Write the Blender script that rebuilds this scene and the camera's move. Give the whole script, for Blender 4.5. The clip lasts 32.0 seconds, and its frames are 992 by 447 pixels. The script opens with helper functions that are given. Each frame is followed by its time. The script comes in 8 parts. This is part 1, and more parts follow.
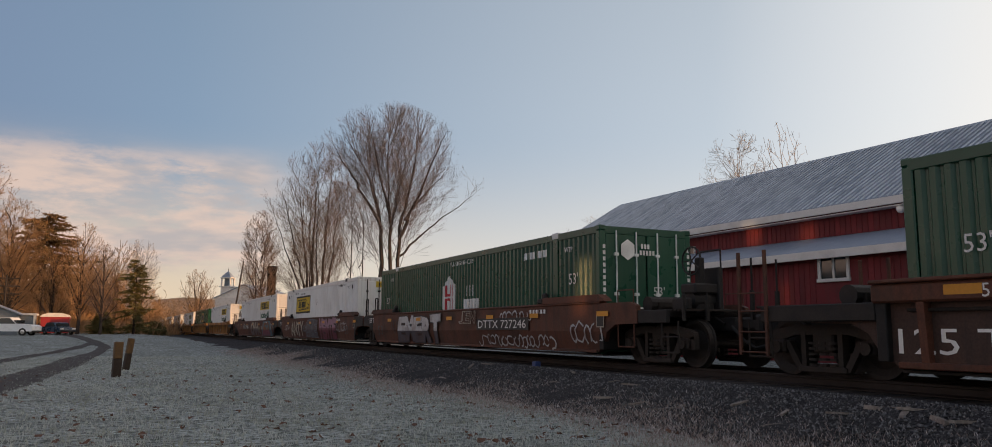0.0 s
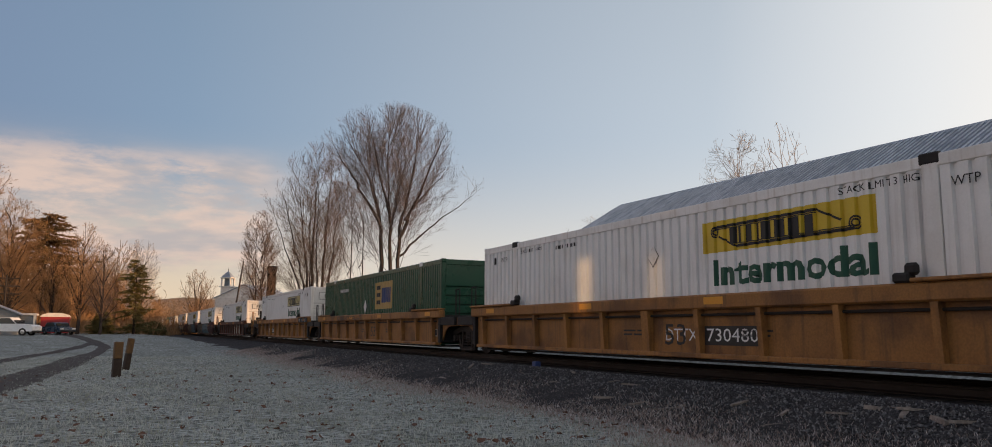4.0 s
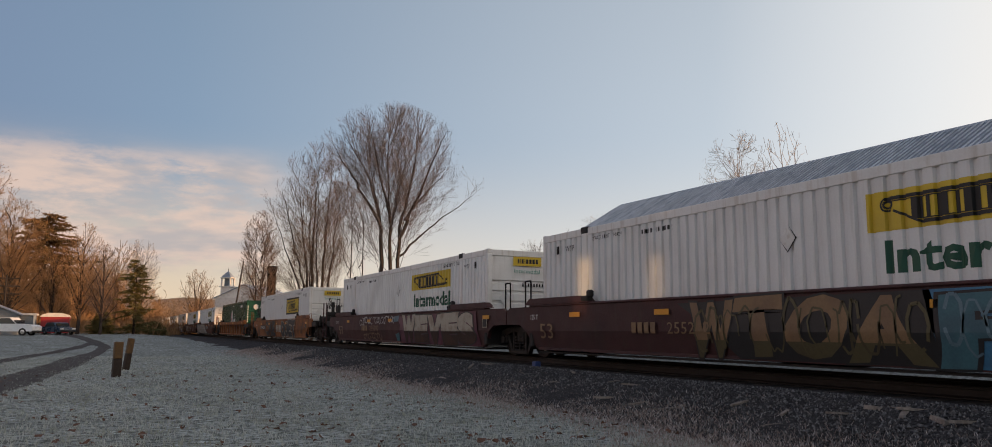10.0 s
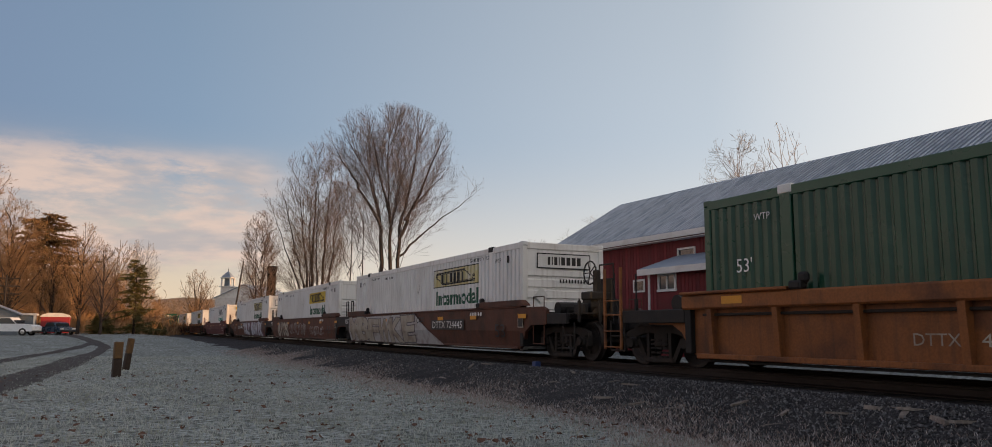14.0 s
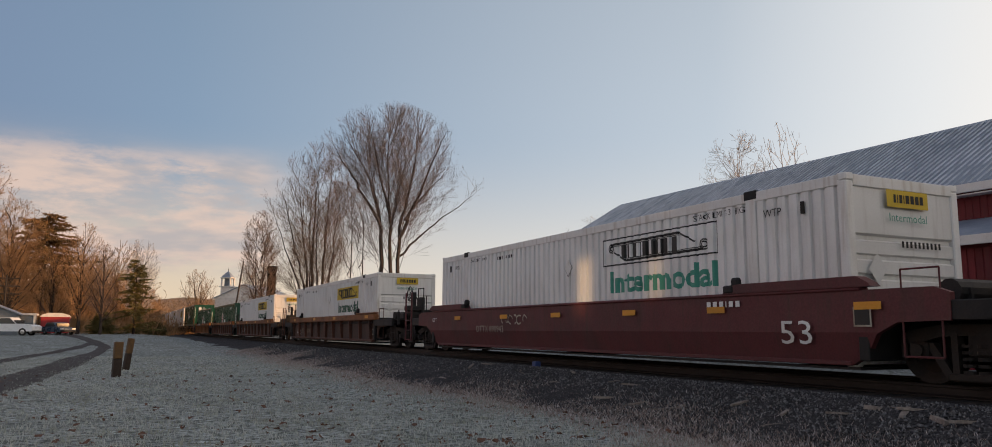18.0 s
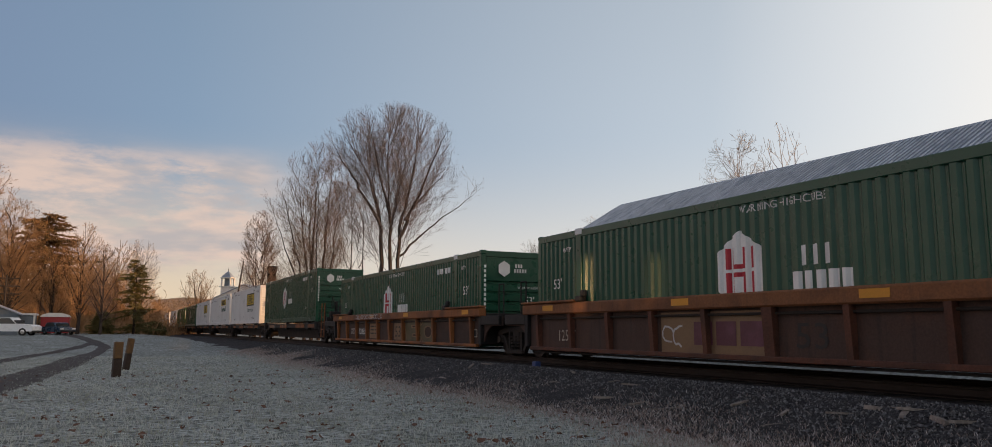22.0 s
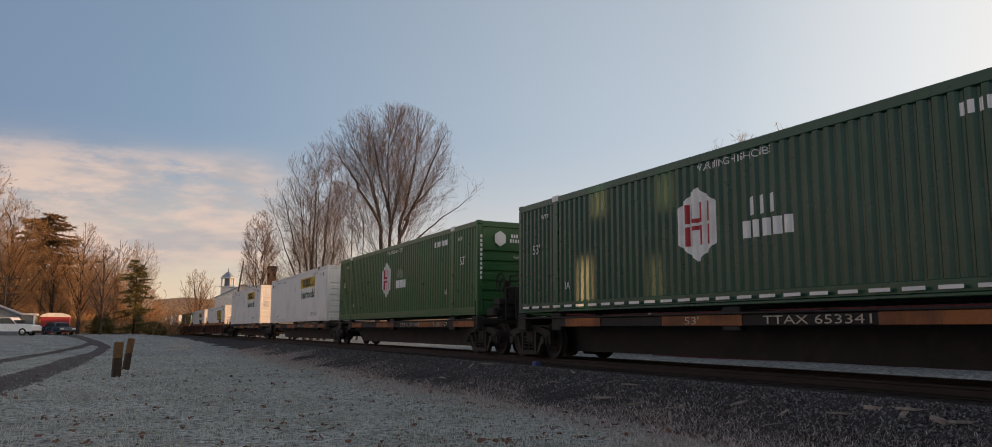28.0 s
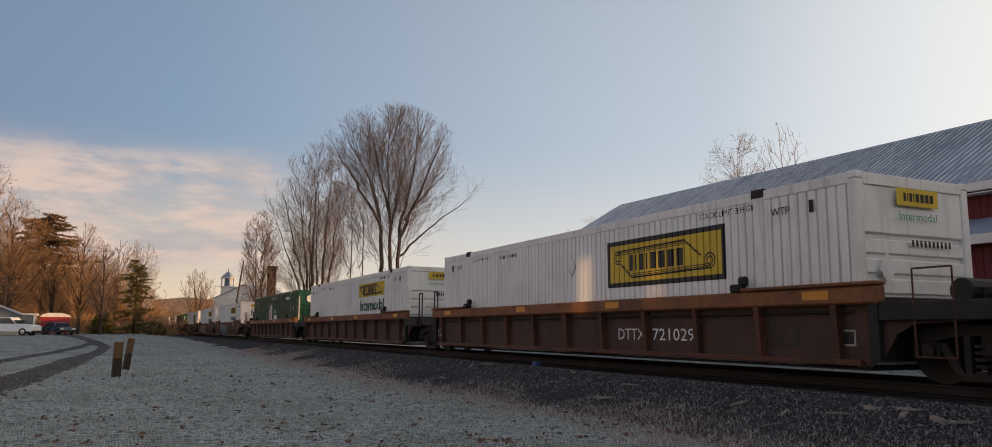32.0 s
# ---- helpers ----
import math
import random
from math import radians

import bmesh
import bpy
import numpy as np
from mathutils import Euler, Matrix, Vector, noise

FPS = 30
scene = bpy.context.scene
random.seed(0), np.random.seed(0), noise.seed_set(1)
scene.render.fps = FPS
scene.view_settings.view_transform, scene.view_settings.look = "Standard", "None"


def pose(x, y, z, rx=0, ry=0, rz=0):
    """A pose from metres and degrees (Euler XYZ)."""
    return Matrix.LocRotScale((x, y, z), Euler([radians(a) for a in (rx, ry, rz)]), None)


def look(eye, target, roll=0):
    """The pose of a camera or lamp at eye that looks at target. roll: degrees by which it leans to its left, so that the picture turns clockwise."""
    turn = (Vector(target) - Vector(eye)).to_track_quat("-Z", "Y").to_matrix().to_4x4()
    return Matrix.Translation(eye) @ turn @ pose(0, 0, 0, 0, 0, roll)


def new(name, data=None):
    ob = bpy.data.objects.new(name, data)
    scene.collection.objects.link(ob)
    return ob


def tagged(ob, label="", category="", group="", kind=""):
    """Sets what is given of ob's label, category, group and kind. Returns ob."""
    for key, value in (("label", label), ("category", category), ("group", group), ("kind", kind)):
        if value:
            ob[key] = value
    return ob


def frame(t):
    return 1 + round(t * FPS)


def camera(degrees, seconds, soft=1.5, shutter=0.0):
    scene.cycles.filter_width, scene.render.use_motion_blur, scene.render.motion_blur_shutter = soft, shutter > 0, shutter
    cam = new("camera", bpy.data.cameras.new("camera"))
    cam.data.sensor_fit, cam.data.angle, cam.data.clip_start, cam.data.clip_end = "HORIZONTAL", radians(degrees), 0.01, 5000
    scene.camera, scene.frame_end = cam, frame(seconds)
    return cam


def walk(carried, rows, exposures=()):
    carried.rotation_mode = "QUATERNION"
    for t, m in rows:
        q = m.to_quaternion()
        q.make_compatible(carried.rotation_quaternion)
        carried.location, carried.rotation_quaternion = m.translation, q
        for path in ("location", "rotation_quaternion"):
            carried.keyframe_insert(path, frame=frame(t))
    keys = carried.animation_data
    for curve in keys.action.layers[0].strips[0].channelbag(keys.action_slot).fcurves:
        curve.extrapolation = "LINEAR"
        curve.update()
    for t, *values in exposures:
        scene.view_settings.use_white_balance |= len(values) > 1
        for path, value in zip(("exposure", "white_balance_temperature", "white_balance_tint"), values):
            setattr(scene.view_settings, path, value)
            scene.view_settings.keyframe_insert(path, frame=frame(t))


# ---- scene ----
EYE = (0.0, 0.0, 1.4)
TRACK_X, RAIL_Z = 11.017, 0.70                 # track centre and rail top
YAW, PITCH, ROLL = radians(25.725), radians(7.787), 0.291
TARGET = (100 * math.sin(YAW) * math.cos(PITCH), 100 * math.cos(YAW) * math.cos(PITCH), 1.4 + 100 * math.sin(PITCH))
cam = camera(64.71, 32.0, soft=0.9)
walk(cam, [(0.0, look(EYE, TARGET, ROLL)), (32.0, look(EYE, TARGET, ROLL))])

# ---------------------------------------------------------------- light
SUN_AZ, SUN_EL = radians(122.0), radians(4.0)   # clockwise from +y
world = bpy.data.worlds.new("dawn_sky")
scene.world = world
world.use_nodes = True


def build_sky():
    nt = world.node_tree
    nt.nodes.clear()
    n, l = nt.nodes.new, nt.links.new
    out, bg, sky = n("ShaderNodeOutputWorld"), n("ShaderNodeBackground"), n("ShaderNodeTexSky")
    sky.sky_type, sky.sun_disc = "NISHITA", False
    sky.sun_elevation, sky.sun_rotation = SUN_EL, SUN_AZ
    sky.altitude, sky.air_density, sky.dust_density, sky.ozone_density = 100, 1.0, 1.2, 1.6
    tc, sep = n("ShaderNodeTexCoord"), n("ShaderNodeSeparateXYZ")
    l(tc.outputs["Generated"], sep.inputs[0])
    # thin high cloud, stretched level, over the low north-western sky
    mp = n("ShaderNodeMapping")
    mp.inputs["Scale"].default_value = (6.5, 6.5, 21.0)
    mp.inputs["Rotation"].default_value = (0.05, 0.03, 0.0)
    l(tc.outputs["Generated"], mp.inputs[0])
    no = n("ShaderNodeTexNoise")
    no.inputs["Scale"].default_value, no.inputs["Detail"].default_value, no.inputs["Roughness"].default_value = 1.2, 10.0, 0.63
    l(mp.outputs[0], no.inputs["Vector"])

    def ramp(src, a, b, c=None, d=None):
        r = n("ShaderNodeValToRGB")
        els = r.color_ramp.elements
        els[0].position, els[0].color = a, (0, 0, 0, 1)
        els[1].position, els[1].color = b, (1, 1, 1, 1)
        if c is not None:
            e = els.new(c); e.color = (1, 1, 1, 1)
            e = els.new(d); e.color = (0, 0, 0, 1)
        r.color_ramp.interpolation = "EASE"
        l(src, r.inputs[0])
        return r.outputs[0]

    def mul(a, b):
        m = n("ShaderNodeMath"); m.operation = "MULTIPLY"
        l(a, m.inputs[0])
        if isinstance(b, float):
            m.inputs[1].default_value = b
        else:
            l(b, m.inputs[1])
        return m.outputs[0]

    add = n("ShaderNodeMath"); add.operation = "MULTIPLY_ADD"
    l(sep.outputs[0], add.inputs[0]); add.inputs[1].default_value, add.inputs[2].default_value = 0.5, 0.5
    band = ramp(sep.outputs[2], 0.055, 0.085, 0.18, 0.225)
    side = ramp(add.outputs[0], 0.30, 0.40, 0.56, 0.605)
    mask = mul(mul(ramp(no.outputs[0], 0.32, 0.53), band), side)

    def tones(src, stops):
        r = n("ShaderNodeValToRGB")
        els = r.color_ramp.elements
        while len(els) < len(stops):
            els.new(0.5)
        for e, (pos, c) in zip(els, stops):
            e.position, e.color = pos, (*c, 1)
        l(src, r.inputs[0])
        return r.outputs[0]

    def blend(fac, a, b):
        m = n("ShaderNodeMix"); m.data_type = "RGBA"
        if isinstance(fac, float):
            m.inputs[0].default_value = fac
        else:
            l(fac, m.inputs[0])
        for k, v in ((6, a), (7, b)):
            if isinstance(v, tuple):
                m.inputs[k].default_value = (*v, 1)
            else:
                l(v, m.inputs[k])
        return m.outputs[2]

    # nearness to the sun's quarter of the sky, 0 to 1
    dot = n("ShaderNodeVectorMath"); dot.operation = "DOT_PRODUCT"
    l(tc.outputs["Generated"], dot.inputs[0]); dot.inputs[1].default_value = (math.sin(SUN_AZ), math.cos(SUN_AZ), 0)
    near = n("ShaderNodeMath"); near.operation = "MULTIPLY_ADD"
    l(dot.outputs["Value"], near.inputs[0]); near.inputs[1].default_value, near.inputs[2].default_value = 0.5, 0.5
    high = tones(near.outputs[0], SKY_HIGH)
    low = tones(near.outputs[0], SKY_LOW)
    air = blend(ramp(sep.outputs[2], 0.0, 0.25), low, blend(ramp(sep.outputs[2], 0.20, 0.46), high, tones(near.outputs[0], SKY_TOP)))
    air = blend(ramp(sep.outputs[2], 0.35, 1.0), air, (0.29, 0.30, 0.36))
    sc = n("ShaderNodeVectorMath"); sc.operation = "SCALE"; sc.inputs["Scale"].default_value = 0.16
    l(sky.outputs[0], sc.inputs[0])
    air = blend(0.15, air, sc.outputs[0])
    mp2 = n("ShaderNodeMapping"); mp2.inputs["Scale"].default_value = (11.0, 11.0, 44.0); mp2.inputs["Location"].default_value = (3.1, 0.4, 1.7)
    l(tc.outputs["Generated"], mp2.inputs[0])
    no2 = n("ShaderNodeTexNoise"); no2.inputs["Scale"].default_value, no2.inputs["Detail"].default_value = 1.1, 7.0
    l(mp2.outputs[0], no2.inputs["Vector"])
    air = blend(mul(mask, 0.9), air, blend(ramp(no2.outputs[0], 0.36, 0.62), CLOUD_SHADE, CLOUD_LIT))
    warm = n("ShaderNodeVectorMath"); warm.operation = "MULTIPLY"; warm.inputs[1].default_value = (1.04, 0.99, 1.0)
    l(air, warm.inputs[0])
    bg.inputs[1].default_value = 1.03
    l(warm.outputs[0], bg.inputs[0])
    l(bg.outputs[0], out.inputs[0])


SKY_HIGH = ((0.0, (0.86, 0.70, 0.66)), (0.09, (0.56, 0.52, 0.56)), (0.15, (0.18, 0.26, 0.40)), (0.27, (0.245, 0.36, 0.50)), (0.58, (0.57, 0.67, 0.745)), (0.69, (0.86, 0.91, 0.905)), (0.80, (1.16, 1.10, 0.97)), (1.0, (1.40, 1.15, 0.92)))
SKY_LOW = ((0.0, (1.25, 0.84, 0.64)), (0.10, (0.78, 0.61, 0.45)), (0.25, (0.84, 0.70, 0.50)), (0.45, (0.86, 0.82, 0.72)), (0.70, (1.02, 0.99, 0.88)), (1.0, (1.7, 1.3, 0.85)))
SKY_TOP = tuple((p, tuple(c * (0.88 if 0.2 < p < 0.6 else 0.97) for c in col)) for p, col in SKY_HIGH)
CLOUD_LIT, CLOUD_SHADE = (0.70, 0.565, 0.475), (0.46, 0.44, 0.435)
build_sky()
sun = new("sun", bpy.data.lights.new("sun", "SUN"))
sun.data.energy, sun.data.angle, sun.data.color = 4.4, radians(0.55), (1.0, 0.52, 0.22)
sd = Vector((math.sin(SUN_AZ) * math.cos(SUN_EL), math.cos(SUN_AZ) * math.cos(SUN_EL), math.sin(SUN_EL)))
sun.matrix_world = look(sd * 300, (0, 0, 0))
scene.view_settings.exposure = 0.0

# added lamps for low sun thrown back on the train by two unseen windows
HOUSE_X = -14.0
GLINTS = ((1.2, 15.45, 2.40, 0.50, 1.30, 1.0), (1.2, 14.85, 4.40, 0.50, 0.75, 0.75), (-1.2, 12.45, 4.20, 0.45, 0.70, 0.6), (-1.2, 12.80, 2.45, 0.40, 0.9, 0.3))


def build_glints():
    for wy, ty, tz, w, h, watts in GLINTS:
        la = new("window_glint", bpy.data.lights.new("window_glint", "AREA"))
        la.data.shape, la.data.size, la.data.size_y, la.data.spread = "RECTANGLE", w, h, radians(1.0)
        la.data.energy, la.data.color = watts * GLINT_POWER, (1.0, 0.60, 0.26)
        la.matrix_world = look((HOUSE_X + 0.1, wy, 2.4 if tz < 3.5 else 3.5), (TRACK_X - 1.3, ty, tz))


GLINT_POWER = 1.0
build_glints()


# ---------------------------------------------------------------- materials
def material(name, base, rough=0.6, metal=0.0, stain=None, stain_amt=0.5, stain_scale=1.5, grain=0.12, grain_scale=30.0,
             bump=0.05, streak=0.0, streak_col=(0.05, 0.03, 0.02), spec=0.4, vary=0.1, emit=None, bump_scale=None, island=None):
    """A painted or natural surface: base colour with stains, vertical streaks, fine grain and relief, in metres."""
    m = bpy.data.materials.new(name)
    m.use_nodes = True
    nt = m.node_tree
    n, l = nt.nodes.new, nt.links.new
    p = nt.nodes["Principled BSDF"]
    p.inputs["Metallic"].default_value = metal
    p.inputs["Specular IOR Level"].default_value = spec
    tc, oi = n("ShaderNodeTexCoord"), n("ShaderNodeObjectInfo")
    off = n("ShaderNodeVectorMath"); off.operation = "ADD"
    sc = n("ShaderNodeVectorMath"); sc.operation = "SCALE"; sc.inputs[0].default_value = (37.0, 23.0, 11.0)
    l(oi.outputs["Random"], sc.inputs["Scale"])
    l(tc.outputs["Object"], off.inputs[0]); l(sc.outputs[0], off.inputs[1])
    vec = off.outputs[0]

    def noise_tex(scale, detail=4.0, vector=vec):
        t = n("ShaderNodeTexNoise")
        t.inputs["Scale"].default_value, t.inputs["Detail"].default_value = scale, detail
        l(vector, t.inputs["Vector"])
        return t.outputs["Fac"]

    def ramp(src, a, b):
        r = n("ShaderNodeMapRange"); r.interpolation_type = "SMOOTHSTEP"
        r.inputs["From Min"].default_value, r.inputs["From Max"].default_value = a, b
        l(src, r.inputs["Value"])
        return r.outputs["Result"]

    def mix(fac, a, b, blend="MIX"):
        x = n("ShaderNodeMix"); x.data_type, x.blend_type = "RGBA", blend
        if isinstance(fac, float):
            x.inputs[0].default_value = fac
        else:
            l(fac, x.inputs[0])
        for i, v in ((6, a), (7, b)):
            if isinstance(v, tuple):
                x.inputs[i].default_value = (*v, 1)
            else:
                l(v, x.inputs[i])
        return x.outputs[2]

    def times(a, k):
        x = n("ShaderNodeMath"); x.operation = "MULTIPLY"
        l(a, x.inputs[0]); x.inputs[1].default_value = k
        return x.outputs[0]

    col = mix(ramp(oi.outputs["Random"], 0, 1), tuple(c * (1 - vary) for c in base), tuple(min(1, c * (1 + vary)) for c in base))
    if island is not None:
        geo = n("ShaderNodeNewGeometry")
        col = mix(ramp(geo.outputs["Random Per Island"], 0.35, 1.0), col, island)
    if stain is not None:
        col = mix(times(ramp(noise_tex(stain_scale, 6.0), 0.45, 0.68), stain_amt), col, stain)
    if streak > 0:
        mp = n("ShaderNodeMapping"); mp.inputs["Scale"].default_value = (6.0, 6.0, 0.45)
        l(vec, mp.inputs[0])
        col = mix(times(ramp(noise_tex(1.6, 5.0, mp.outputs[0]), 0.5, 0.72), streak), col, streak_col)
    g = noise_tex(grain_scale, 5.0)
    col = mix(ramp(g, 0.25, 0.75), mix(grain, col, (0.0, 0.0, 0.0)), col)
    l(col, p.inputs["Base Color"])
    rr = n("ShaderNodeMapRange")
    rr.inputs["To Min"].default_value, rr.inputs["To Max"].default_value = max(0.05, rough - 0.12), min(1, rough + 0.12)
    l(noise_tex(3.0), rr.inputs["Value"]); l(rr.outputs[0], p.inputs["Roughness"])
    if bump:
        b = n("ShaderNodeBump"); b.inputs["Strength"].default_value = min(1.0, bump * 4); b.inputs["Distance"].default_value = 0.01 + bump * 0.1
        l(noise_tex(bump_scale or grain_scale, 6.0), b.inputs["Height"]); l(b.outputs[0], p.inputs["Normal"])
    if emit:
        p.inputs["Emission Color"].default_value, p.inputs["Emission Strength"].default_value = (*emit[:3], 1), emit[3]
    return m


RUST, GRIME = (0.10, 0.045, 0.022), (0.035, 0.028, 0.024)
MAT = dict(
    white=material("white_container_paint", (0.76, 0.755, 0.735), 0.45, stain=(0.60, 0.58, 0.55), stain_amt=0.5, stain_scale=0.7, grain=0.05, streak=0.28, streak_col=(0.40, 0.36, 0.32), bump=0.02, vary=0.05),
    white_frame=material("white_frame_paint", (0.76, 0.75, 0.725), 0.45, stain=(0.58, 0.55, 0.50), stain_amt=0.45, grain=0.06, streak=0.35, streak_col=(0.33, 0.24, 0.16), bump=0.02, vary=0.03),
    green=material("green_container_paint", (0.009, 0.066, 0.037), 0.30, stain=(0.018, 0.085, 0.05), stain_amt=0.5, stain_scale=0.8, grain=0.08, streak=0.15, streak_col=(0.04, 0.10, 0.06), bump=0.02, vary=0.12),
    green_light=material("light_green_container_paint", (0.024, 0.095, 0.030), 0.32, stain=(0.035, 0.11, 0.045), stain_amt=0.5, stain_scale=0.8, grain=0.08, streak=0.15, streak_col=(0.06, 0.12, 0.06), bump=0.02, vary=0.05),
    brown=material("brown_railcar_paint", (0.108, 0.038, 0.021), 0.7, stain=(0.045, 0.021, 0.014), stain_amt=0.8, stain_scale=1.2, grain=0.3, streak=0.45, bump=0.06, vary=0.15),
    maroon=material("maroon_railcar_paint", (0.058, 0.018, 0.019), 0.65, stain=(0.032, 0.015, 0.016), stain_amt=0.6, stain_scale=1.0, grain=0.25, streak=0.4, bump=0.05, vary=0.1),
    rust=material("rust_orange_sill_paint", (0.24, 0.095, 0.035), 0.72, stain=(0.11, 0.045, 0.022), stain_amt=0.7, stain_scale=1.6, grain=0.3, streak=0.3, bump=0.06, vary=0.12),
    red=material("dark_red_railcar_paint", (0.120, 0.028, 0.031), 0.62, stain=(0.07, 0.03, 0.03), stain_amt=0.6, stain_scale=1.0, grain=0.25, streak=0.35, bump=0.05, vary=0.1),
    yellow=material("ochre_railcar_paint", (0.33, 0.15, 0.04), 0.65, stain=(0.11, 0.05, 0.022), stain_amt=0.75, stain_scale=1.1, grain=0.25, streak=0.45, streak_col=(0.08, 0.045, 0.025), bump=0.05, vary=0.12),
    orange=material("orange_railcar_paint", (0.27, 0.095, 0.026), 0.68, stain=(0.09, 0.035, 0.018), stain_amt=0.8, stain_scale=1.1, grain=0.25, streak=0.4, streak_col=(0.07, 0.035, 0.02), bump=0.05, vary=0.1),
    black=material("black_steel", (0.013, 0.012, 0.012), 0.7, stain=(0.032, 0.024, 0.019), stain_amt=0.5, stain_scale=2.0, grain=0.3, bump=0.05, vary=0.2),
    iron=material("rusty_running_gear", (0.022, 0.017, 0.014), 0.75, stain=(0.042, 0.025, 0.017), stain_amt=0.6, stain_scale=3.0, grain=0.3, bump=0.06, vary=0.2),
    tread=material("polished_wheel_steel", (0.32, 0.31, 0.30), 0.35, 0.9, grain=0.1, bump=0.01),
    rail=material("rusty_rail_steel", (0.024, 0.017, 0.015), 0.65, 0.2, stain=(0.02, 0.014, 0.011), grain=0.25, bump=0.04),
    logo_yellow=material("sign_yellow", (0.62, 0.43, 0.03), 0.5, stain=(0.42, 0.3, 0.06), stain_amt=0.4, grain=0.05, bump=0.0, vary=0.02),
    logo_faded=material("faded_sign_yellow", (0.55, 0.47, 0.22), 0.55, stain=(0.64, 0.62, 0.55), stain_amt=0.85, stain_scale=1.6, grain=0.06, bump=0.0),
    sign_black=material("sign_black", (0.018, 0.018, 0.018), 0.55, grain=0.1, bump=0.0),
    sign_white=material("sign_white", (0.74, 0.74, 0.72), 0.5, stain=(0.5, 0.48, 0.45), stain_amt=0.4, grain=0.06, bump=0.0),
    sign_green=material("sign_green", (0.012, 0.085, 0.05), 0.5, grain=0.1, bump=0.0),
    sign_teal=material("sign_teal", (0.05, 0.27, 0.2), 0.5, grain=0.1, bump=0.0),
    sign_red=material("sign_red", (0.42, 0.02, 0.035), 0.5, grain=0.1, bump=0.0),
    sign_blue=material("sign_blue", (0.035, 0.06, 0.17), 0.5, grain=0.1, bump=0.0),
    sign_orange=material("sign_orange", (0.62, 0.27, 0.02), 0.45, grain=0.1, bump=0.0),
    sign_tan=material("sign_tan", (0.50, 0.33, 0.12), 0.5, grain=0.1, bump=0.0),
    spray_white=material("white_spray_paint", (0.46, 0.46, 0.46), 0.55, stain=(0.22, 0.17, 0.15), stain_amt=0.7, stain_scale=2.5, grain=0.15, bump=0.0),
    spray_blue=material("blue_spray_paint", (0.045, 0.17, 0.30), 0.5, stain=(0.03, 0.07, 0.13), stain_amt=0.7, stain_scale=2.0, grain=0.15, bump=0.0),
    spray_pale=material("pale_blue_spray_paint", (0.13, 0.22, 0.27), 0.5, stain=(0.075, 0.13, 0.17), stain_amt=0.7, stain_scale=2.0, grain=0.15, bump=0.0),
    spray_black=material("black_spray_paint", (0.02, 0.02, 0.022), 0.5, grain=0.2, bump=0.0),
    spray_pink=material("pink_spray_paint", (0.28, 0.08, 0.13), 0.5, stain=(0.12, 0.04, 0.06), stain_amt=0.6, grain=0.15, bump=0.0),
    spray_tan=material("tan_spray_paint", (0.22, 0.135, 0.068), 0.5, stain=(0.15, 0.09, 0.06), stain_amt=0.6, grain=0.15, bump=0.0),
    spray_wine=material("wine_spray_paint", (0.10, 0.028, 0.045), 0.5, stain=(0.17, 0.06, 0.10), stain_amt=0.6, stain_scale=2.0, grain=0.15, bump=0.0),
    spray_rose=material("rose_spray_paint", (0.36, 0.20, 0.27), 0.5, stain=(0.24, 0.10, 0.16), stain_amt=0.6, stain_scale=2.0, grain=0.15, bump=0.0),
    spray_berry=material("berry_spray_paint", (0.17, 0.022, 0.05), 0.5, stain=(0.09, 0.02, 0.035), stain_amt=0.6, stain_scale=2.0, grain=0.15, bump=0.0),
    spray_silver=material("silver_spray_paint", (0.50, 0.52, 0.58), 0.45, stain=(0.30, 0.31, 0.37), stain_amt=0.7, stain_scale=1.6, grain=0.15, streak=0.4, streak_col=(0.18, 0.18, 0.24), bump=0.0),
    spray_teal=material("teal_spray_paint", (0.05, 0.135, 0.165), 0.55, stain=(0.04, 0.09, 0.12), stain_amt=0.7, stain_scale=2.0, grain=0.15, bump=0.0),
    spray_bone=material("bone_spray_paint", (0.42, 0.38, 0.31), 0.55, stain=(0.20, 0.14, 0.10), stain_amt=0.7, stain_scale=2.5, grain=0.15, bump=0.0),
    spray_slate=material("slate_spray_paint", (0.075, 0.065, 0.080), 0.55, stain=(0.10, 0.06, 0.05), stain_amt=0.7, stain_scale=2.0, grain=0.15, bump=0.0),
    spray_olive=material("olive_spray_paint", (0.085, 0.072, 0.034), 0.5, stain=(0.05, 0.035, 0.022), stain_amt=0.6, grain=0.15, bump=0.0),
    barn_red=material("weathered_red_siding", (0.19, 0.024, 0.027), 0.75, stain=(0.11, 0.022, 0.022), stain_amt=0.6, stain_scale=0.8, grain=0.2, streak=0.4, streak_col=(0.10, 0.03, 0.03), bump=0.04, vary=0.22),
    trim=material("white_painted_trim", (0.72, 0.70, 0.67), 0.6, stain=(0.5, 0.47, 0.43), stain_amt=0.4, grain=0.08, bump=0.02),
    roof=material("frosted_metal_roof", (0.25, 0.30, 0.37), 0.5, 0.0, stain=(0.15, 0.19, 0.25), stain_amt=0.6, stain_scale=0.5, grain=0.12, grain_scale=14, bump=0.02),
    roof_frost=material("rime_on_roof_ribs", (0.52, 0.57, 0.64), 0.8, stain=(0.26, 0.31, 0.38), stain_amt=0.8, stain_scale=1.2, grain=0.15, grain_scale=14, bump=0.02),
    glass=material("window_glass", (0.02, 0.025, 0.03), 0.08, 0.0, grain=0.0, bump=0.0, spec=0.8),
